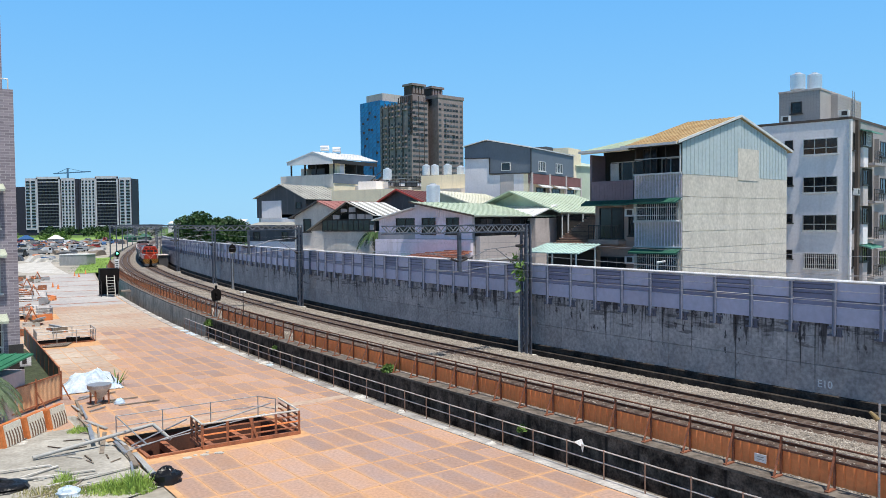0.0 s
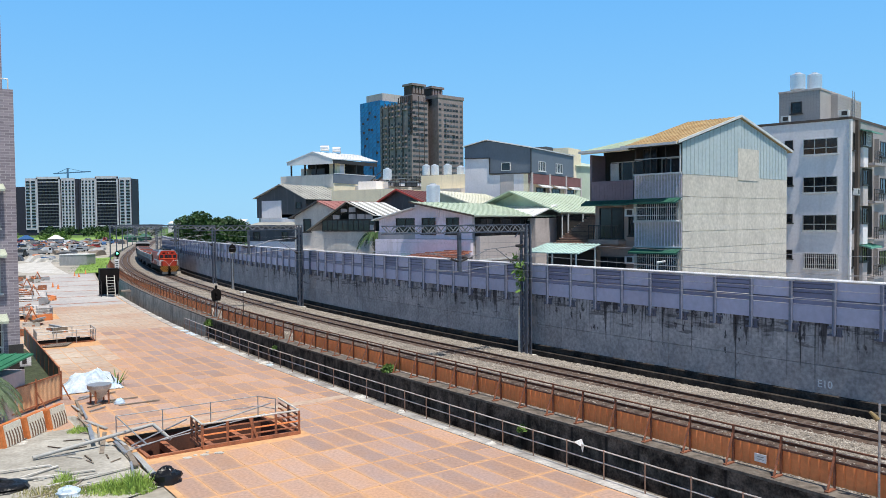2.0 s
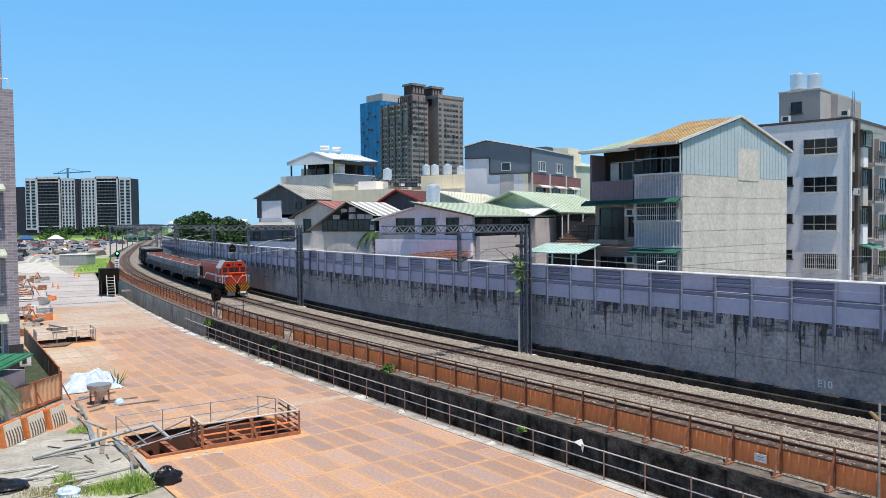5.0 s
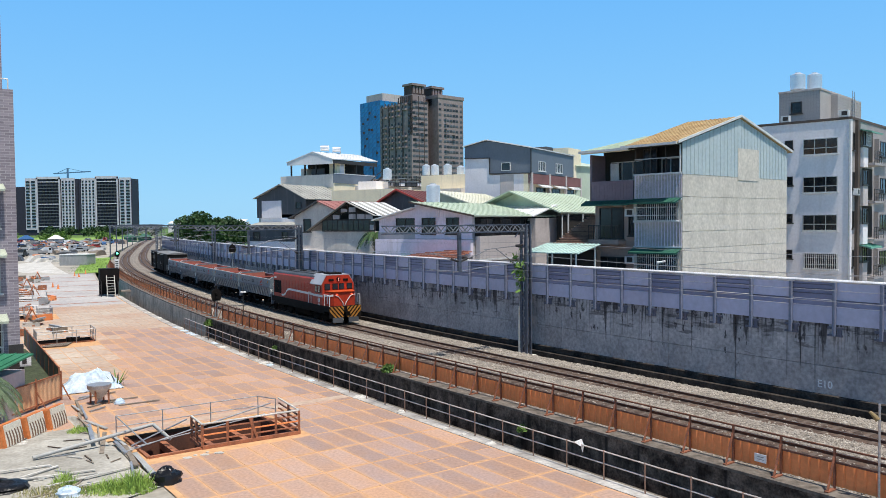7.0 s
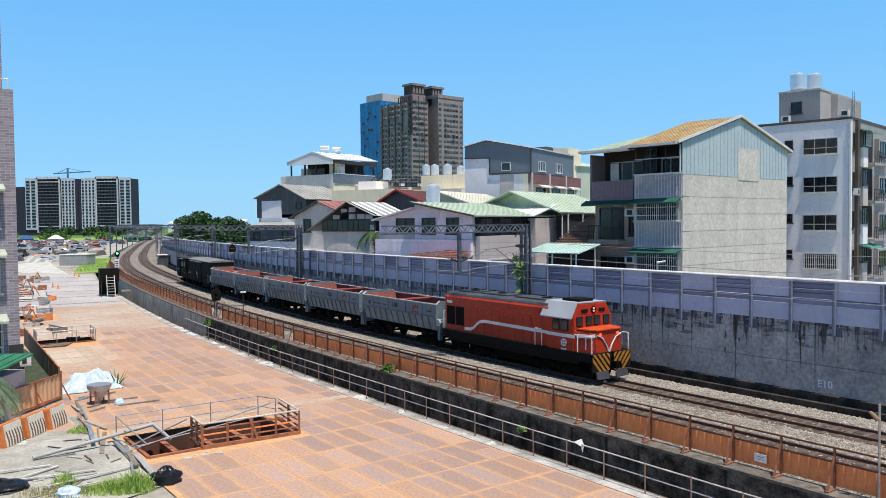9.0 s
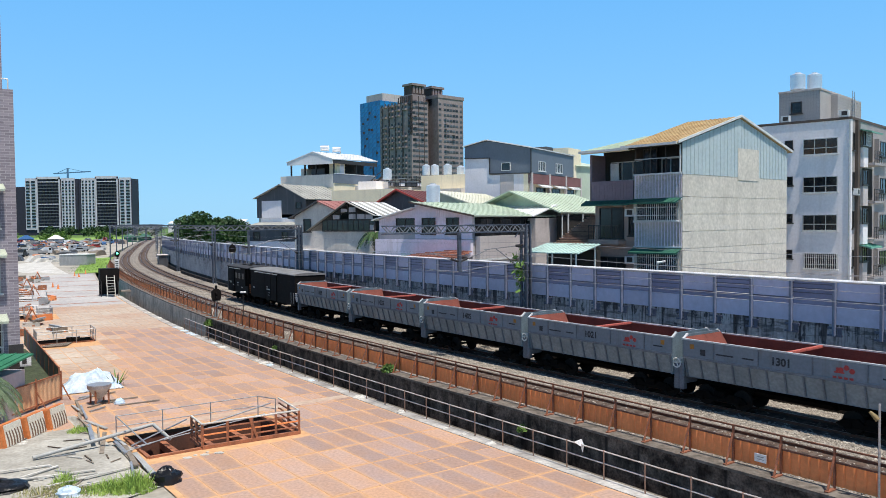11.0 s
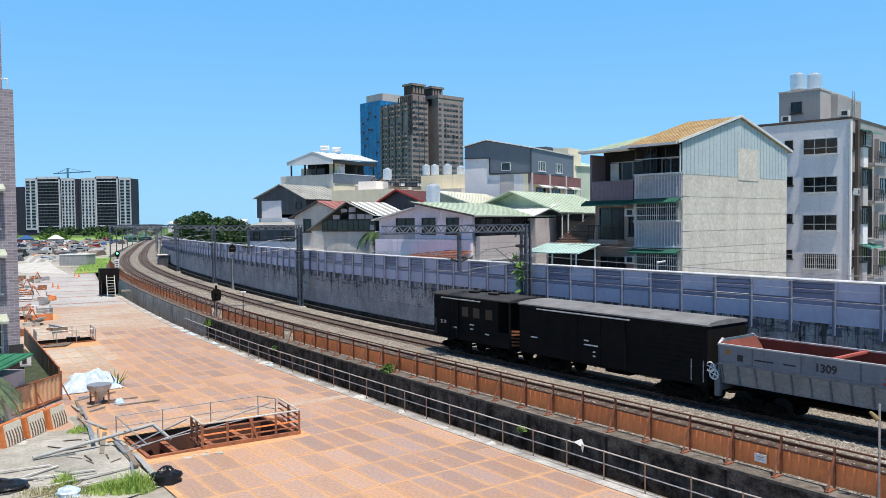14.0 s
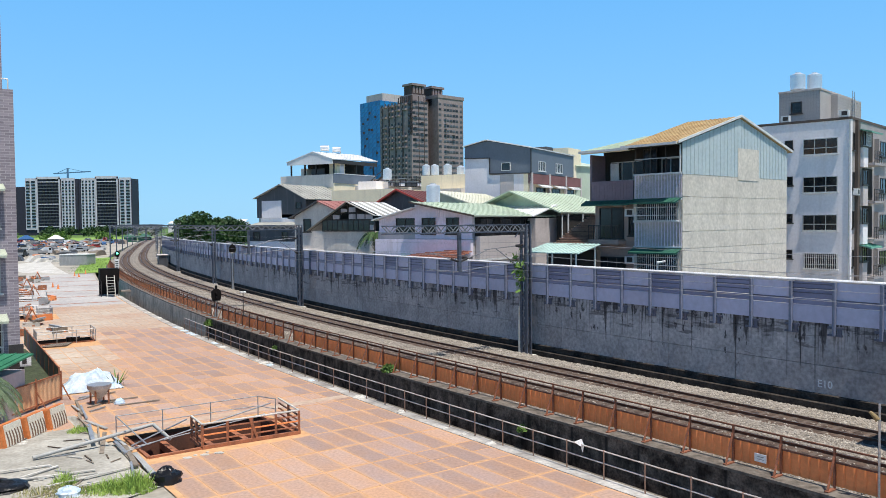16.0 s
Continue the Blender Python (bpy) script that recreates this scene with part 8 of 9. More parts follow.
g.add(vv, [(i * (NY + 1) + j, (i + 1) * (NY + 1) + j, (i + 1) * (NY + 1) + j + 1, i * (NY + 1) + j + 1) for i in range(NX) for j in range(NY)])
tagged(part("tarpaulin", g, TARP, smooth=True), "crumpled white and pale blue tarpaulin over a heap", "tarpaulin")
f = thing("concrete_funnel", Matrix.Translation(P(6.6, -20.4)), "grey steel concrete funnel on legs", "hopper funnel")
part("cone", Mesh().tube((0, 0, 0.12), (0, 0, 0.22), 0.1, 12).tube((0, 0, 0.22), (0, 0, 0.8), 0.1, 12, 0.55), CONC_PALE, f, smooth=True)
part("collar", Mesh().tube((0, 0, 0.8), (0, 0, 0.98), 0.56, 12, 0.58), GALV, f, smooth=True)
for x, y in ((-0.45, 0), (0.45, 0), (0, 0.45), (0, -0.45)):
    part("leg", Mesh().bar((x, y, 0), (x, y, 0.82), 0.07, 0.07), RUST, f)


def crumple(name, s, l, r, hgt, m, label, cat, seed):
    g = Mesh()
    n, k = 14, 8
    vs = []
    for i in range(k + 1):
        t = math.pi / 2 * i / k
        for j in range(n):
            a = 2 * math.pi * j / n
            w = 1 + 0.35 * noise.noise(Vector((math.cos(a) * 2, math.sin(a) * 2, t * 3 + seed)))
            q = P(s, l, -1.0)
            vs.append((q.x + r * w * math.cos(a) * math.cos(t), q.y + r * 0.8 * w * math.sin(a) * math.cos(t), -1.0 + hgt * w * math.sin(t)))
    g.add(vs, [(i * n + j, i * n + (j + 1) % n, (i + 1) * n + (j + 1) % n, (i + 1) * n + j) for i in range(k) for j in range(n)])
    return tagged(part(name, g, m, smooth=True), label, cat)


crumple("rubbish_bag", -7.2, -21.3, 0.55, 0.5, BAG, "shiny black plastic rubbish bag", "bag", 1.0)
crumple("plastic_sheet", -4.6, -26.0, 0.9, 0.3, BAG, "crumpled dark plastic sheet", "plastic sheet", 5.0)
crumple("white_bag", 6.0, -19.6, 0.28, 0.25, TARP, "small crumpled white bag on the deck", "bag", 9.0)
crumple("white_bag", -6.6, -24.3, 0.4, 0.3, TARP, "small crumpled white bag in the weeds", "bag", 12.0)
for k in range(26):
    s = -12 + 62 * rs.rand()
    crumple("cement_lump", s, -9.5 + rs.uniform(-0.12, 0.1), rs.uniform(0.12, 0.45), rs.uniform(0.06, 0.14), CONC_PALE if k % 3 else TARP, "lump of pale cement at the deck edge", "rubble", 20.0 + k)["group"] = "lumps at the deck edge"

rs2 = np.random.RandomState(8)
for k in range(22):
    s0, l0 = rs2.uniform(-6.3, 2.5), rs2.uniform(-25.5, -22.2)
    an, ln2 = rs2.uniform(0, 3.1), rs2.uniform(0.25, 1.3)
    tagged(part("lath", Mesh().bar(P(s0, l0, -0.975), P(s0 + ln2 * math.cos(an), l0 + ln2 * math.sin(an), -0.96), 0.05, 0.03), (WOOD, CONC_PALE, GALV, CONC_DARK)[k % 4]), "thin lath lying on the concrete apron", "lath", "laths on the apron")
for k in range(9):
    crumple("plaster_scrap", rs2.uniform(-5.4, -4.6) if k < 5 else rs2.uniform(0.6, 1.6), rs2.uniform(-19.8, -18.6) if k < 5 else rs2.uniform(-24.6, -23.2), rs2.uniform(0.06, 0.2), 0.03, CONC_PALE, "scrap of white plaster on the floor", "rubble", 60.0 + k)["group"] = "plaster scraps"
sc = trk(-15.2, -9.3, 0.0)
tagged(part("plastic_scrap", Mesh().add([sc + Vector(v) for v in ((-0.25, 0, 0.1), (0.02, 0.03, 0.2), (0.1, -0.02, -0.02), (0.06, 0.02, -0.3), (-0.02, -0.03, -0.06), (-0.02, 0.05, 0.02))], [(0, 4, 2, 1), (4, 3, 2), (0, 5, 4), (5, 3, 4), (1, 2, 5), (0, 1, 5), (2, 3, 5)]), WHITE), "torn white plastic scrap caught on the handrail", "plastic scrap")

# weeds
WEED = mat("bright_weed", (0.4, 0.53, 0.12), (0.2, 0.33, 0.06), scale=1.5, fine=6, rough=0.8, bump=0)
q = P(-7.0, -23.0)
grass_patch("weeds", q.x, q.y, -1.04, 1.2, 0.6, 1300, 0.6, 1, "bright green weeds and grass at the deck corner", WEED)
q = P(-7.3, -22.2)
grass_patch("weeds", q.x - 0.2, q.y, -1.04, 0.75, 0.75, 1500, 0.8, 7, "bright green weeds and grass at the deck corner", WEED)
q = P(-6.2, -24.6)
grass_patch("weeds", q.x, q.y, -1.04, 1.5, 0.9, 1000, 0.42, 2, "green weeds and dry grass among rubbish", mat("dry_grass", (0.42, 0.36, 0.17), (0.22, 0.24, 0.08), scale=2, rough=0.9, bump=0))
q = P(-5.3, -24.2)
grass_patch("weeds", q.x, q.y, -1.03, 0.45, 0.4, 420, 0.7, 11, "tuft of bright green grass among the litter", WEED)
q = P(1.7, -22.3)
grass_patch("weeds", q.x, q.y, -1.03, 0.55, 0.5, 500, 0.4, 3, "small clump of weeds on the apron", WEED)


def bush(x, y, z, r, n, seed, m=None, size=0.07, label="small leafy green bush"):
    rr = np.random.RandomState(seed)
    b = thing("bush", Matrix.Translation((x, y, z)), label, "plant", "bushes")
    g = Mesh()
    st = Mesh()
    for k in range(n):
        p = Vector(rr.normal(0, 1, 3)).normalized() * r * rr.rand() ** 0.4
        p.z = abs(p.z) * 1.1
        a = Vector(rr.normal(0, 1, 3)).normalized() * size * rr.uniform(0.6, 1.4)
        c = a.cross(Vector(rr.normal(0, 1, 3))).normalized() * size * 0.6
        g.add([p - a, p + c, p + a, p - c], [(0, 1, 2, 3)])
        if k % 25 == 0:
            st.tube((0, 0, 0), p, 0.008, 4)
    part("leaves", g, m or LEAF, b)
    part("stems", st, BARK, b)


q = P(0.6, -7.3, -0.05)
bush(q.x, q.y, q.z, 0.42, 500, 3)
q = P(29.5, -7.6, -0.6)
bush(q.x, q.y, q.z, 0.5, 350, 4)
for s, z in ((-10.2, -0.9), (15.0, -0.7)):
    q = P(s, -7.5, z)
    bush(q.x, q.y, q.z, 0.28, 120, int(s) + 40)
q = P(10.4, -18.7)
b = thing("agave", Matrix.Translation(q), "spiky agave plant beside the tarpaulin", "plant")
for k in range(16):
    a = 2.4 * k
    d = Vector((math.cos(a), math.sin(a), 0.6 + 0.05 * k)) * 0.75
    w = Vector((-math.sin(a), math.cos(a), 0)) * 0.05
    part("blade", Mesh().add([-w, w, d * 0.6 + w * 0.7, d, d * 0.6 - w * 0.7, Vector((0, 0, -0.02)) + d * 0.3], [(0, 1, 2, 3, 4), (0, 5, 1), (1, 5, 2), (0, 4, 5)]), LEAF if k % 3 else BAG, b)

# palm fronds at the edge

PALM = mat("palm_leaf", (0.16, 0.22, 0.12), (0.07, 0.1, 0.05), scale=2, rough=0.6, bump=0)


def palm(x, y, z, hgt, reach, n, m, label):
    pt = thing("palm", Matrix.Translation((x, y, z)), label, "palm tree", "palms")
    part("trunk", Mesh().tube((0, 0, 0), (0, 0.1, hgt), 0.16, 10, 0.12), BARK, pt)
    for k in range(n):
        a = 2 * math.pi * k / n + 0.2
        g = Mesh()
        prev = Vector((0, 0.1, hgt))
        side = Vector((-math.sin(a), math.cos(a), 0))
        lift = 0.5 + 0.5 * (k % 3) / 2
        for i in range(1, 13):
            u = i / 12
            p = Vector((reach * u * math.cos(a), 0.1 + reach * u * math.sin(a), hgt + reach * (0.6 * lift * u - 1.1 * u * u)))
            g.tube(prev, p, 0.018, 4)
            for sg2 in (-1, 1):
                for j in range(4):
                    b0 = prev.lerp(p, j / 4)
                    tip = b0 + side * sg2 * 0.3 * reach * math.sin(math.pi * min(u * 0.8 + 0.15, 0.95)) + (p - prev).normalized() * 0.2 - Vector((0, 0, 0.14 * reach))
                    g.add([b0, b0 + (p - prev) * 0.3, tip], [(0, 1, 2)])
            prev = p
        part("frond", g, m, pt)


palm(-20.6, 34.0, -1.06, 2.3, 2.0, 26, PALM, "palm with long drooping grey-green fronds")
palm(-6.0, 70.5, -2.7, 9.6, 1.7, 12, LEAF_DARK, "green palm before the glazed house")
palm(-5.4, 71.2, -2.7, 7.9, 1.6, 12, PALM, "green palm before the glazed house")

# striped barriers and the sheet fences
STRIPE_BROWN = mat("brown_stripe_paint", (0.2, 0.11, 0.07), (0.13, 0.075, 0.05), scale=2, rough=0.7)
for bx, by in ((-17.4, 34.8), (-17.65, 33.4), (-17.88, 32.0)):
    b = thing("jersey_barrier", Matrix.Translation((bx, by, -1.06)) @ Matrix.Rotation(radians(-4), 4, "Z"), "orange plastic road barrier with white striped face", "road barrier", "striped road barriers")
    part("body", Mesh().prism([(-0.45, 0), (0.35, 0), (0.16, 0.95), (-0.1, 0.95)], -0.66, 0.66, "y"), BAR_ORANGE, b, bevel=0.03)
    part("face", Mesh().add([(0.36, -0.5, 0.08), (0.36, 0.62, 0.08), (0.2, 0.62, 0.94), (0.2, -0.5, 0.94), (0.33, -0.5, 0.08), (0.33, 0.62, 0.08), (0.17, 0.62, 0.94), (0.17, -0.5, 0.94)], [(0, 1, 2, 3), (0, 4, 5, 1), (1, 5, 6, 2), (2, 6, 7, 3), (3, 7, 4, 0)]), BAR_WHITE, b, "white face of the barrier")
    for k in range(6):
        g = Mesh()
        for j in range(6):
            za, zb = 0.1 + 0.137 * j, 0.1 + 0.137 * (j + 1)
            ya, yb = (-0.47 + 0.185 * k + 0.05 * math.sin(5.5 * z) + 0.06 * z for z in (za, zb))
            xa, xb = (0.381 - 0.19 * (z - 0.08) / 0.86 for z in (za, zb))
            g.add([(xa, ya, za), (xa, ya + 0.075, za), (xb, yb + 0.075, zb), (xb, yb, zb), (xa - 0.025, ya, za), (xa - 0.025, ya + 0.075, za), (xb - 0.025, yb + 0.075, zb), (xb - 0.025, yb, zb)], [(0, 1, 2, 3), (0, 4, 5, 1), (1, 5, 6, 2), (2, 6, 7, 3), (3, 7, 4, 0)])
        part("stripe", g, STRIPE_BROWN, b)
part_a, part_b = P(8.6, -21.8), P(5.6, -24.5)
fe = thing("orange_fence", None, "orange corrugated sheet fence beside the apron", "fence")
n = 2
for k in range(n):
    u, v = part_a.lerp(part_b, k / n), part_a.lerp(part_b, (k + 1) / n)
    g = Mesh()
    dv = (v - u)
    nrm = Vector((dv.y, -dv.x, 0)).normalized()
    m2 = 24
    vs = [u + dv * (i / m2) + nrm * (0.035 if i % 4 < 2 else 0.0) + Vector((0, 0, z)) for z in (0.1, 1.35) for i in range(m2 + 1)]
    g.add(vs, [(i, i + 1, m2 + 2 + i, m2 + 1 + i) for i in range(m2)])
    part("fence_panel", g, mat("faded_orange_sheet", (0.72, 0.46, 0.27), (0.6, 0.34, 0.18), scale=1.2, rough=0.6) if k == 0 else bpy.data.materials["faded_orange_sheet"], fe)
    part("fence_post", Mesh().bar(u, up(u, 1.5), 0.07, 0.07).bar(up(u, 0.9), u - nrm * 0.5, 0.05, 0.05), RUST, fe)
    for z in (0.2, 1.36):
        part("fence_rail", Mesh().bar(up(u, z), up(v, z), 0.05, 0.06), RUST, fe)
# Dark green netting lies on the ground behind the sheet fences.
net = thing("ground_net", None, "dark green mossy netting spread on the ground", "netting")
g = Mesh()
q = [(12.4, -22.6), (14.6, -20.95), (27.5, -21.45), (27.5, -24.5), (12.4, -24.5)]
g.add([trk(s, l, -0.99 + 0.05 * (i % 2)) for i, (s, l) in enumerate(q)] + [trk(s, l, -1.1) for s, l in q], [(0, 1, 2, 3, 4)] + [(i, i + 5, (i + 1) % 5 + 5, (i + 1) % 5) for i in range(5)])
part("net_sheet", g, mat("dark_green_net", (0.07, 0.085, 0.045), (0.03, 0.04, 0.02), scale=1.5, fine=9, rough=0.9, amount=1.2, bump=0.5), net)
fe = thing("dark_fence", None, "dark mossy sheet fence with rusty frame", "fence")
part_a, part_b = P(11.0, -21.5), P(30.0, -21.3)
n = 9
for k in range(n):
    u, v = part_a.lerp(part_b, k / n), part_a.lerp(part_b, (k + 1) / n)
    nrm = Vector(((v - u).y, -(v - u).x, 0)).normalized() * 0.03
    q0, q1 = u.lerp(v, 0.02), u.lerp(v, 0.98)
    part("fence_panel", Mesh().add([q0 - nrm, q1 - nrm, up(q1 - nrm, 1.2), up(q0 - nrm, 1.2), q0 + nrm, q1 + nrm, up(q1 + nrm, 1.2), up(q0 + nrm, 1.2)], [(0, 1, 2, 3), (7, 6, 5, 4), (0, 4, 5, 1), (1, 5, 6, 2), (2, 6, 7, 3), (3, 7, 4, 0)]), LOUVRE_BROWN if k % 2 else DARKGREEN, fe)
    part("fence_post", Mesh().bar(u, up(u, 1.3), 0.07, 0.07), RUST, fe)
    part("fence_rail", Mesh().bar(up(u, 1.24), up(v, 1.24), 0.07, 0.07), RUST, fe)

g = Mesh().add([P(10.5, -21.6, -1.0), P(30, -21.4, -1.0), P(30, -26, -1.0), P(7.5, -25.0, -1.0)], [(0, 1, 2, 3)])
tagged(part("passage", g, DARKGREEN), "dark mossy passage behind the fence", "pavement", kind="structure")

# things round the further openings
for a, b, c, e in PITS[1:]:
    rl = thing("pit_railing", None, "thin pipe railing round a deck opening", "railing", "railings of the deck openings")
    cor = [P(a - 0.2, c), P(b + 0.2, c), P(b + 0.2, e), P(a - 0.2, e)]
    for u, v in zip(cor, cor[1:] + cor[:1]):
        for k in range(3):
            q = u.lerp(v, k / 3)
            part("rail_post", Mesh().tube(q, up(q, 1.0), 0.03, 6), GALV, rl)
        for z in (0.5, 1.0):
            part("rail_tube", Mesh().tube(up(u, z), up(v, z), 0.025, 6), GALV, rl)
rs = np.random.RandomState(77)
RAGS = (RUST, ORANGE, WOOD, SITE, RUST, CONC_PALE)
for k in range(34):
    s, l = rs.uniform(34, 112), rs.uniform(-22.5, -17.0)
    t = thing("material_stack", trk_pose(s, l, -1.0) @ Matrix.Rotation(rs.uniform(-0.5, 0.5), 4, "Z"), "stack of rusty steel and timber on the deck", "material stack", "stacks on the deck")
    w, d2 = rs.uniform(0.6, 2.2), rs.uniform(0.4, 1.0)
    for j in range(rs.randint(2, 6)):
        y = rs.uniform(-d2, d2)
        part("piece", Mesh().box(-w, y - 0.1, 0.14 * j, w * rs.uniform(0.4, 1), y + 0.12, 0.14 * j + 0.13), RAGS[rs.randint(6)], t)
    part("bed", Mesh().box(-w, -d2, 0.0, -w + 0.2, d2 + 0.1, 0.14 * 5 * rs.rand() + 0.1), RAGS[rs.randint(6)], t)
for s in (44.0, 74.0, 88.0, 104.0):
    f = thing("trestle", trk_pose(s, -19.0 + rs.uniform(-1, 1), -1.0), "rust red steel trestle frame", "steel frame", "trestles")
    for x in (-0.8, 0.8):
        part("leg_pair", Mesh().bar((x, -0.6, 0), (x, 0, 1.3), 0.1, 0.1).bar((x, 0.6, 0), (x, 0, 1.3), 0.1, 0.1), RUST, f)
    part("beam", Mesh().bar((-1.1, 0, 1.3), (1.1, 0, 1.3), 0.14, 0.14), ORANGE, f)
for k in range(5):
    q = P(rs.uniform(60, 128), rs.uniform(-19, -10.5))
    c = thing("traffic_cone", Matrix.Translation(q), "orange traffic cone on the deck", "traffic cone", "traffic cones")
    part("cone", Mesh().tube((0, 0, 0.03), (0, 0, 0.72), 0.17, 10, 0.03), ORANGE, c, smooth=True)
    part("base", Mesh().box(-0.2, -0.2, 0, 0.2, 0.2, 0.04), ORANGE, c)
for s, l in ((29.2, -18.3), (28.9, -17.9)):
    part_t = thing("bucket", Matrix.Translation(P(s, l)), "black plastic bucket beside the opening", "bucket", "buckets")
    part("body", Mesh().tube((0, 0, 0), (0, 0, 0.42), 0.22, 12, 0.27), BAG, part_t, smooth=True)
for k in range(12):
    tagged(part("plank", Mesh().bar(P(27.2 + 0.1 * k, -20.8 + 0.1 * k, -0.95), P(27.0 + 0.12 * k, -18.8 + 0.05 * k, -0.93), 0.14, 0.06), WOOD if k % 2 else CONC_DARK), "weathered plank lying on the deck", "plank", "loose planks and poles")
st = thing("stair_tower", trk_pose(68.7, -10.4, -1.0), "black sheeted stair box with timber ladder", "stair box")
part("box", Mesh().box(-1.2, -1.1, 1.9, 1.2, 1.1, 3.4), BLACK, st)
for x, y in ((-1.1, -1.0), (1.1, -1.0), (-1.1, 1.0), (1.1, 1.0)):
    part("leg", Mesh().bar((x, y, 0), (x, y, 2.0), 0.1, 0.1), DARKFRAME, st)
part("back_sheet", Mesh().box(0.6, -1.1, 0.1, 0.7, 1.1, 1.95), BLACK, st)
for y in (-0.5, 0.4):
    part("ladder_rail", Mesh().bar((-2.2, y, 0), (-1.2, y, 2.6), 0.1, 0.12), CONC_PALE, st)
for k in range(7):
    part("step", Mesh().box(-2.2 + 0.14 * k, -0.5, 0.25 + 0.34 * k, -2.0 + 0.14 * k, 0.4, 0.3 + 0.34 * k), CONC_PALE, st)
part("landing", Mesh().box(-2.0, -2.3, 0.5, -0.6, -1.2, 0.7).bar((-1.9, -2.2, 0), (-1.9, -2.2, 0.5), 0.1, 0.1), WOOD, st)
ct = thing("site_container", Matrix.Translation((-81.5, 174.0, -1.06)), "grey white site container with pale roof", "container")
part("body", Mesh().box(-3.0, 0, 0, 3.0, 4.5, 2.3), SITE, ct)
part("roof", Mesh().box(-3.1, -0.1, 2.3, 3.1, 4.6, 2.45), WHITE, ct)
for k in range(20):
    part("rib", Mesh().box(-2.95 + 0.3 * k, -0.04, 0.05, -2.87 + 0.3 * k, 0.0, 2.25), SITE, ct)
LAWN = mat("bright_lawn", (0.27, 0.4, 0.08), (0.17, 0.28, 0.05), scale=0.06, fine=1.2, rough=0.95, bump=0.4)
# road and concrete deck beyond the plates
g = Mesh()
sweep(g, [(-22.5, -0.995), (-9.9, -0.995)], 57, 118, 4.0, closed=False)
tagged(part("concrete_deck", g, mat("pale_deck", (0.46, 0.44, 0.42), (0.36, 0.34, 0.33), scale=0.15, fine=2, rough=0.9, bump=0.1)), "pale grey concrete deck beyond the plates", "pavement", kind="structure")
for s in (60, 69, 78, 88, 98, 108):
    g = Mesh()
    sweep(g, [(-19.5, -0.99), (-10.0, -0.99)], s, s + 0.5, 0.5, closed=False)
    tagged(part("deck_joint", g, RUST), "rusty joint strip across the deck", "joint", kind="structure")
g = Mesh().add([P(120, -14, -1.04), P(128, -22, -1.04), P(160, -30, -1.04), P(180, -22, -1.04), P(150, -18, -1.04)], [(0, 1, 2, 3, 4)])
tagged(part("haul_road", g, CONC_PALE), "pale dusty haul road in the yard", "road", kind="structure")
g = Mesh()
sweep(g, [(-13.0, -1.03), (-7.2, -0.9)], 120, 190, 5.0, closed=False)
tagged(part("verge", g, LAWN), "green grassy verge beside the track", "grass", kind="structure")
for k in range(5):
    q = P(128 + 11 * k, -9.6)
    grass_patch("verge_grass", q.x, q.y, -1.0, 5.0, 5.0, 500, 1.0, 50 + k, "tall green grass on the verge")
g = Mesh().add([(-330, 430, -1.0), (-110, 400, -1.0), (-120, 520, -1.0), (-330, 560, -1.0)], [(0, 1, 2, 3)])
tagged(part("meadow", g, LAWN), "bright green meadow before the far blocks", "grass", kind="structure")

# vehicles, tents and heaps of the far yard
CARS = [mat("car_" + n2, c, scale=2, rough=0.35, bump=0) for n2, c in (("white", (0.7, 0.7, 0.7)), ("silver", (0.4, 0.41, 0.42)), ("dark", (0.04, 0.045, 0.05)), ("blue", (0.05, 0.13, 0.3)), ("red", (0.35, 0.04, 0.03)))]
TYRE = mat("tyre", (0.02, 0.02, 0.02), scale=4, rough=0.9)


def vehicle(x, y, rot, m, long=4.3, cabin=True):
    t = thing("parked_car" if cabin else "parked_truck", Matrix.Translation((x, y, -1.06)) @ Matrix.Rotation(rot, 4, "Z"), "parked car in the dusty yard" if cabin else "parked truck with flat bed in the dusty yard", "car" if cabin else "truck", "parked vehicles")
    L = long / 2
    if cabin:
        prof = [(-L, 0.3), (L, 0.3), (L, 0.75), (L * 0.55, 0.9), (L * 0.3, 1.4), (-L * 0.5, 1.42), (-L * 0.85, 0.95), (-L, 0.85)]
        part("body", Mesh().prism(prof, -0.85, 0.85, "y"), m, t, bevel=0.05)
        part("windows", Mesh().prism([(L * 0.48, 0.93), (L * 0.27, 1.34), (-L * 0.48, 1.36), (-L * 0.75, 0.97)], -0.87, 0.87, "y"), PANE_DARK, t)
    else:
        part("cab", Mesh().prism([(L * 0.5, 0.5), (L, 0.5), (L, 1.4), (L * 0.85, 2.2), (L * 0.5, 2.2)], -0.95, 0.95, "y"), m, t, bevel=0.05)
        part("bed", Mesh().box(-L, -1.0, 0.7, L * 0.45, 1.0, 1.3), SITE, t)
        part("windows", Mesh().box(L * 0.6, -0.97, 1.4, L * 0.85, 0.97, 2.0), PANE_DARK, t)
    for sx in (-0.6, 0.62):
        for sy in (-0.8, 0.8):
            part("wheel", Mesh().tube((L * sx, sy - 0.1, 0.33), (L * sx, sy + 0.1, 0.33), 0.33, 12), TYRE, t)


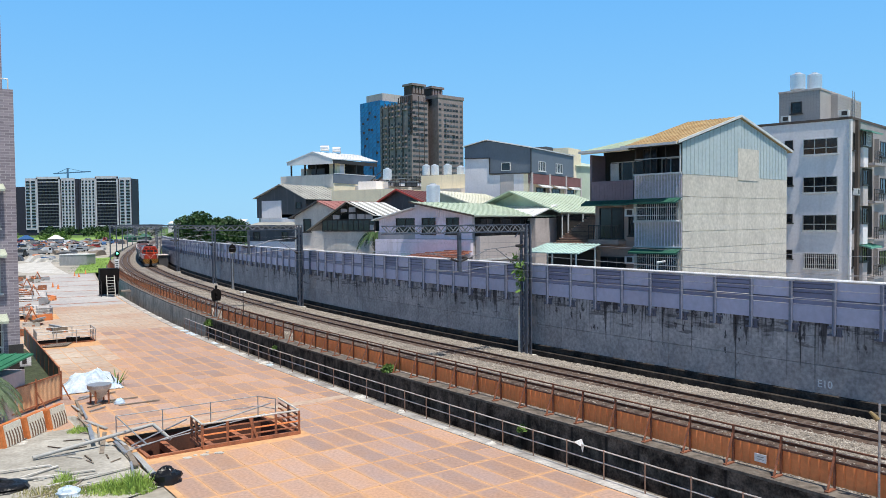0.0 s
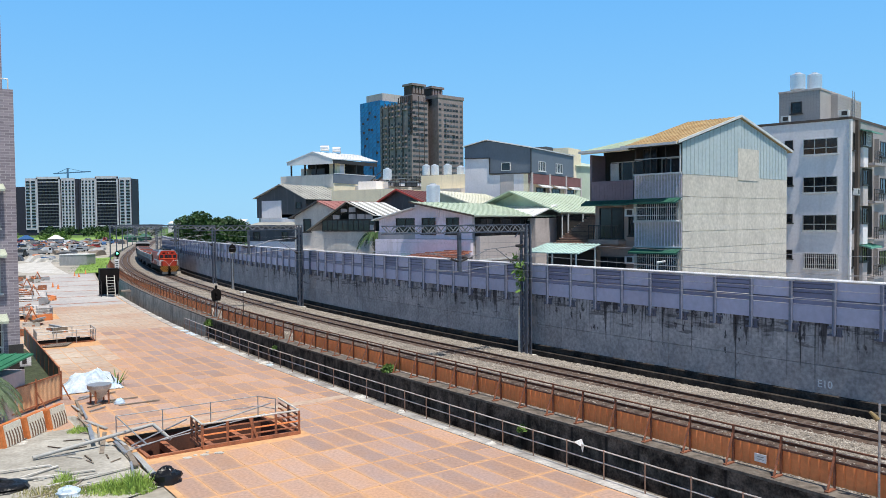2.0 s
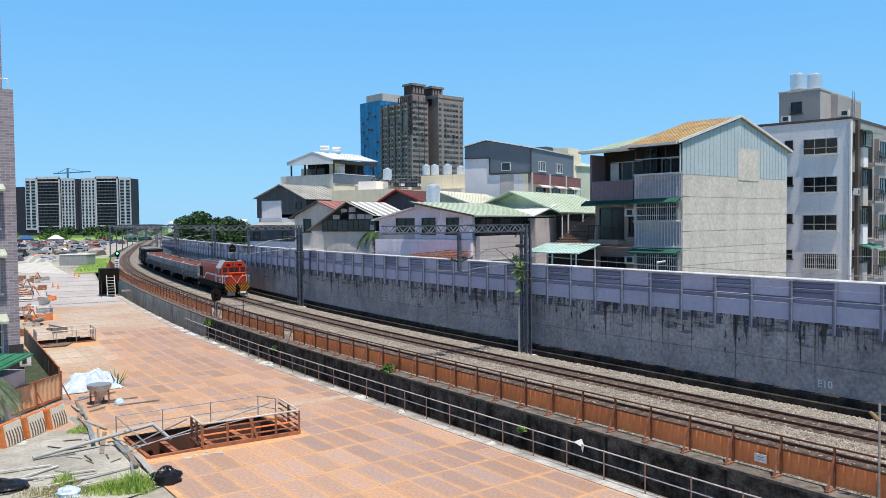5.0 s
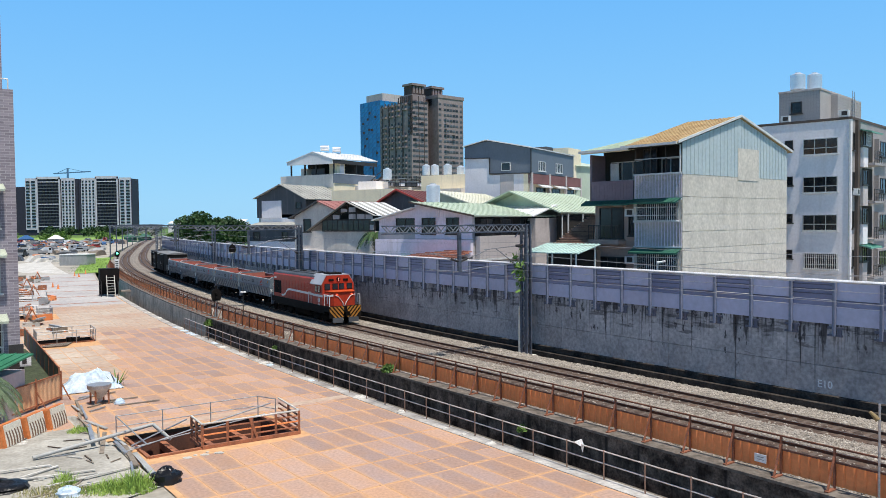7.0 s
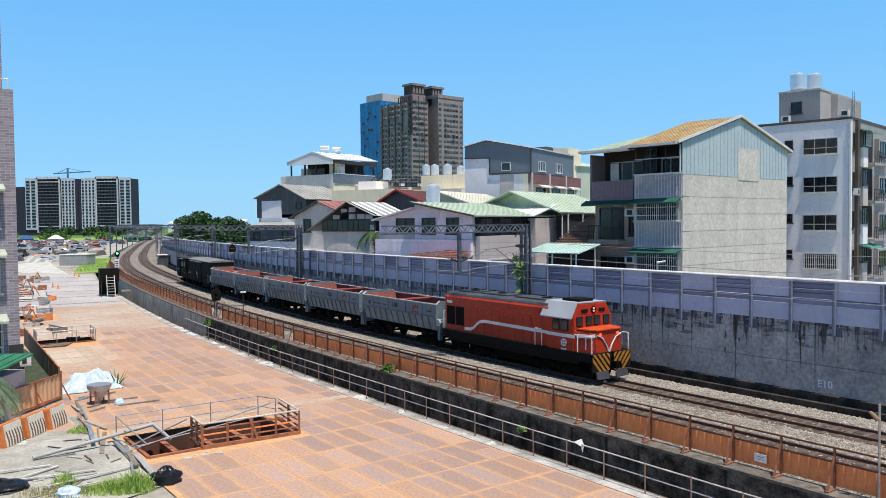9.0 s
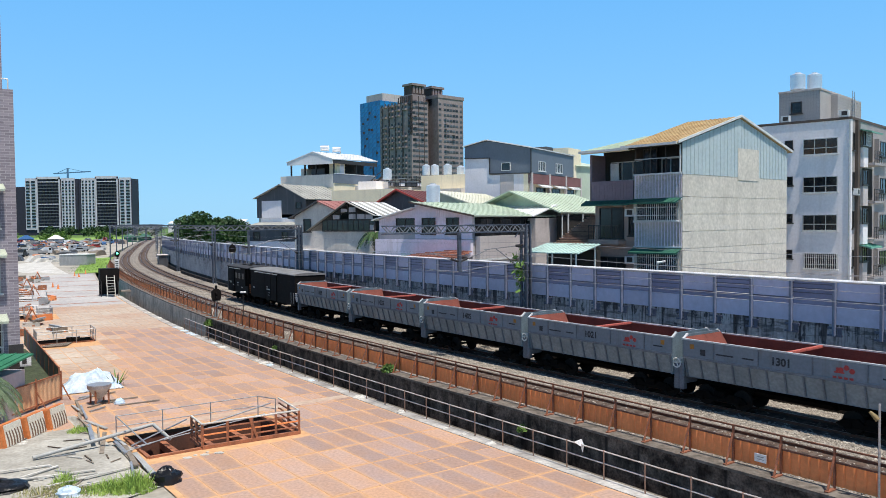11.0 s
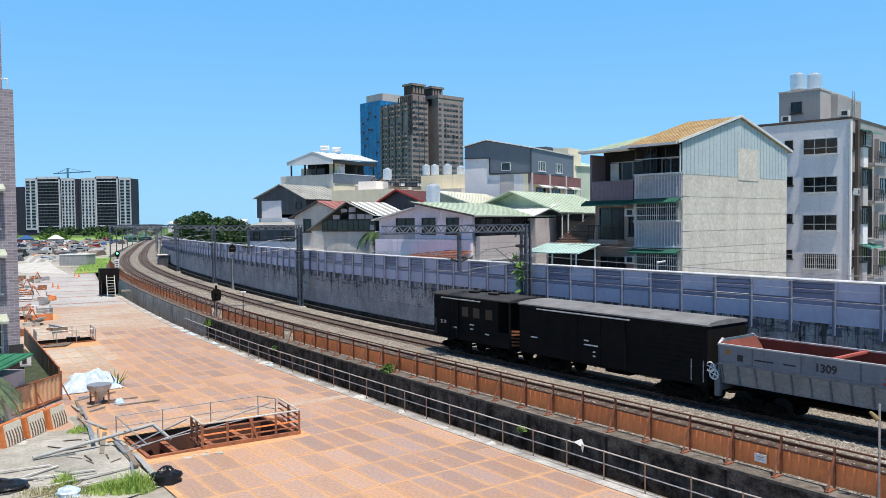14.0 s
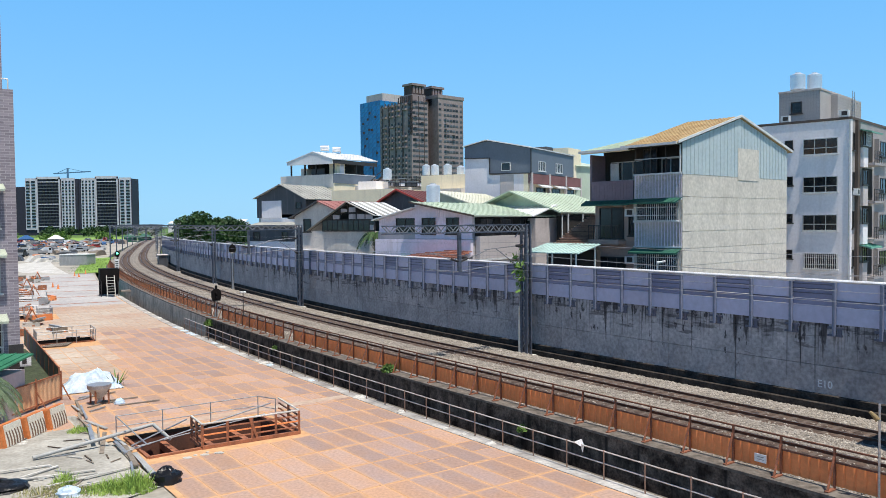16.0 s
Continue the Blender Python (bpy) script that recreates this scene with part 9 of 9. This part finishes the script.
rs = np.random.RandomState(15)
for k in range(80):
    s, l = rs.uniform(185, 420), rs.uniform(-75, -18)
    q = P(s, l)
    vehicle(q.x, q.y, rs.uniform(0, 3.1), CARS[rs.randint(5)], 4.3 if k % 4 else 6.5, bool(k % 4))
for k in range(170):
    s, l = rs.uniform(165, 440), rs.uniform(-85, -13)
    q = P(s, l)
    t = thing("material_pile", Matrix.Translation((q.x, q.y, -1.06)) @ Matrix.Rotation(rs.uniform(0, 3), 4, "Z"), "pile of building material in the yard", "material pile", "piles in the yard")
    w = rs.uniform(1, 3.5)
    hh = rs.uniform(0.5, 2.2)
    part("mound", Mesh().prism([(-w, 0), (w, 0), (w * 0.7, hh * 0.7), (0.1 * w, hh), (-w * 0.6, hh * 0.8)], -rs.uniform(0.6, 2), rs.uniform(0.6, 2), "y"), (SITE, RUST, SHEET_DARK, CONC_PALE, SHEET_DARK, WOOD)[rs.randint(6)], t)
    part("mound_top", Mesh().box(-w * 0.5, -0.5, hh * 0.75, w * 0.4, 0.5, hh * 0.75 + 0.4), (SITE, ORANGE, GREYWALL, CARS[3])[rs.randint(4)], t)
for x, y, c in ((-182, 372, WHITE), (-196, 372, CARS[3]), (-203, 366, WHITE), (-158, 400, AWN_GREEN), (-150, 398, AWN_GREEN)):
    t = thing("tent", Matrix.Translation((x, y, -1.06)), "pitched canopy tent in the yard", "tent", "tents")
    part("canopy", Mesh().tube((0, 0, 2.4), (0, 0, 4.2), 4.0, 8, 0.8), c, t, smooth=True)
    part("wall", Mesh().tube((0, 0, 0), (0, 0, 2.4), 3.4, 8), GREYWALL if c is WHITE else c, t)
for x, y, w, hh in ((-190, 640, 30, 9), (-150, 660, 46, 11), (-100, 700, 60, 12), (-215, 620, 20, 8)):
    h = house("far_shed", "long low pale shed on the horizon", x, y, 0, "shed", "far sheds")
    block(h, 0, 0, w, 15, B0, hh, WHITEWALL)
    slab(h, ((-0.5, -0.5, hh), (w + 0.5, -0.5, hh), (w + 0.5, 7.5, hh + 2), (-0.5, 7.5, hh + 2)), 0.2, ROOF_LIGHT)
for k, (x, y, w, hh) in enumerate(((-30, 190, 9, 7.5), (-28, 168, 12, 7.6), (-60, 270, 14, 11), (-40, 240, 12, 10), (-20, 260, 16, 12), (20, 240, 18, 14), (45, 220, 16, 13))):
    h = house("town_house", "plain rendered town house behind the line", x, y, 30, "house", "houses of the town")
    block(h, 0, 0, w, 9, B0, hh, (CREAM, WHITEWALL, GREYWALL, BEIGE)[k % 4])
    for j in range(2):
        window(h, "L", 1.5 + 3.5 * j, 3.2 + 3.5 * j, hh - 2.4, hh - 1.0, 0.0, 2, DARKFRAME, PANE_DARK)
    slab(h, ((-0.4, -0.4, hh), (w + 0.4, -0.4, hh), (w + 0.4, 9.4, hh + 0.5), (-0.4, 9.4, hh + 0.5)), 0.15, (ROOF_ASH, ROOF_RED, ROOF_LIGHT)[k % 3])


motions()
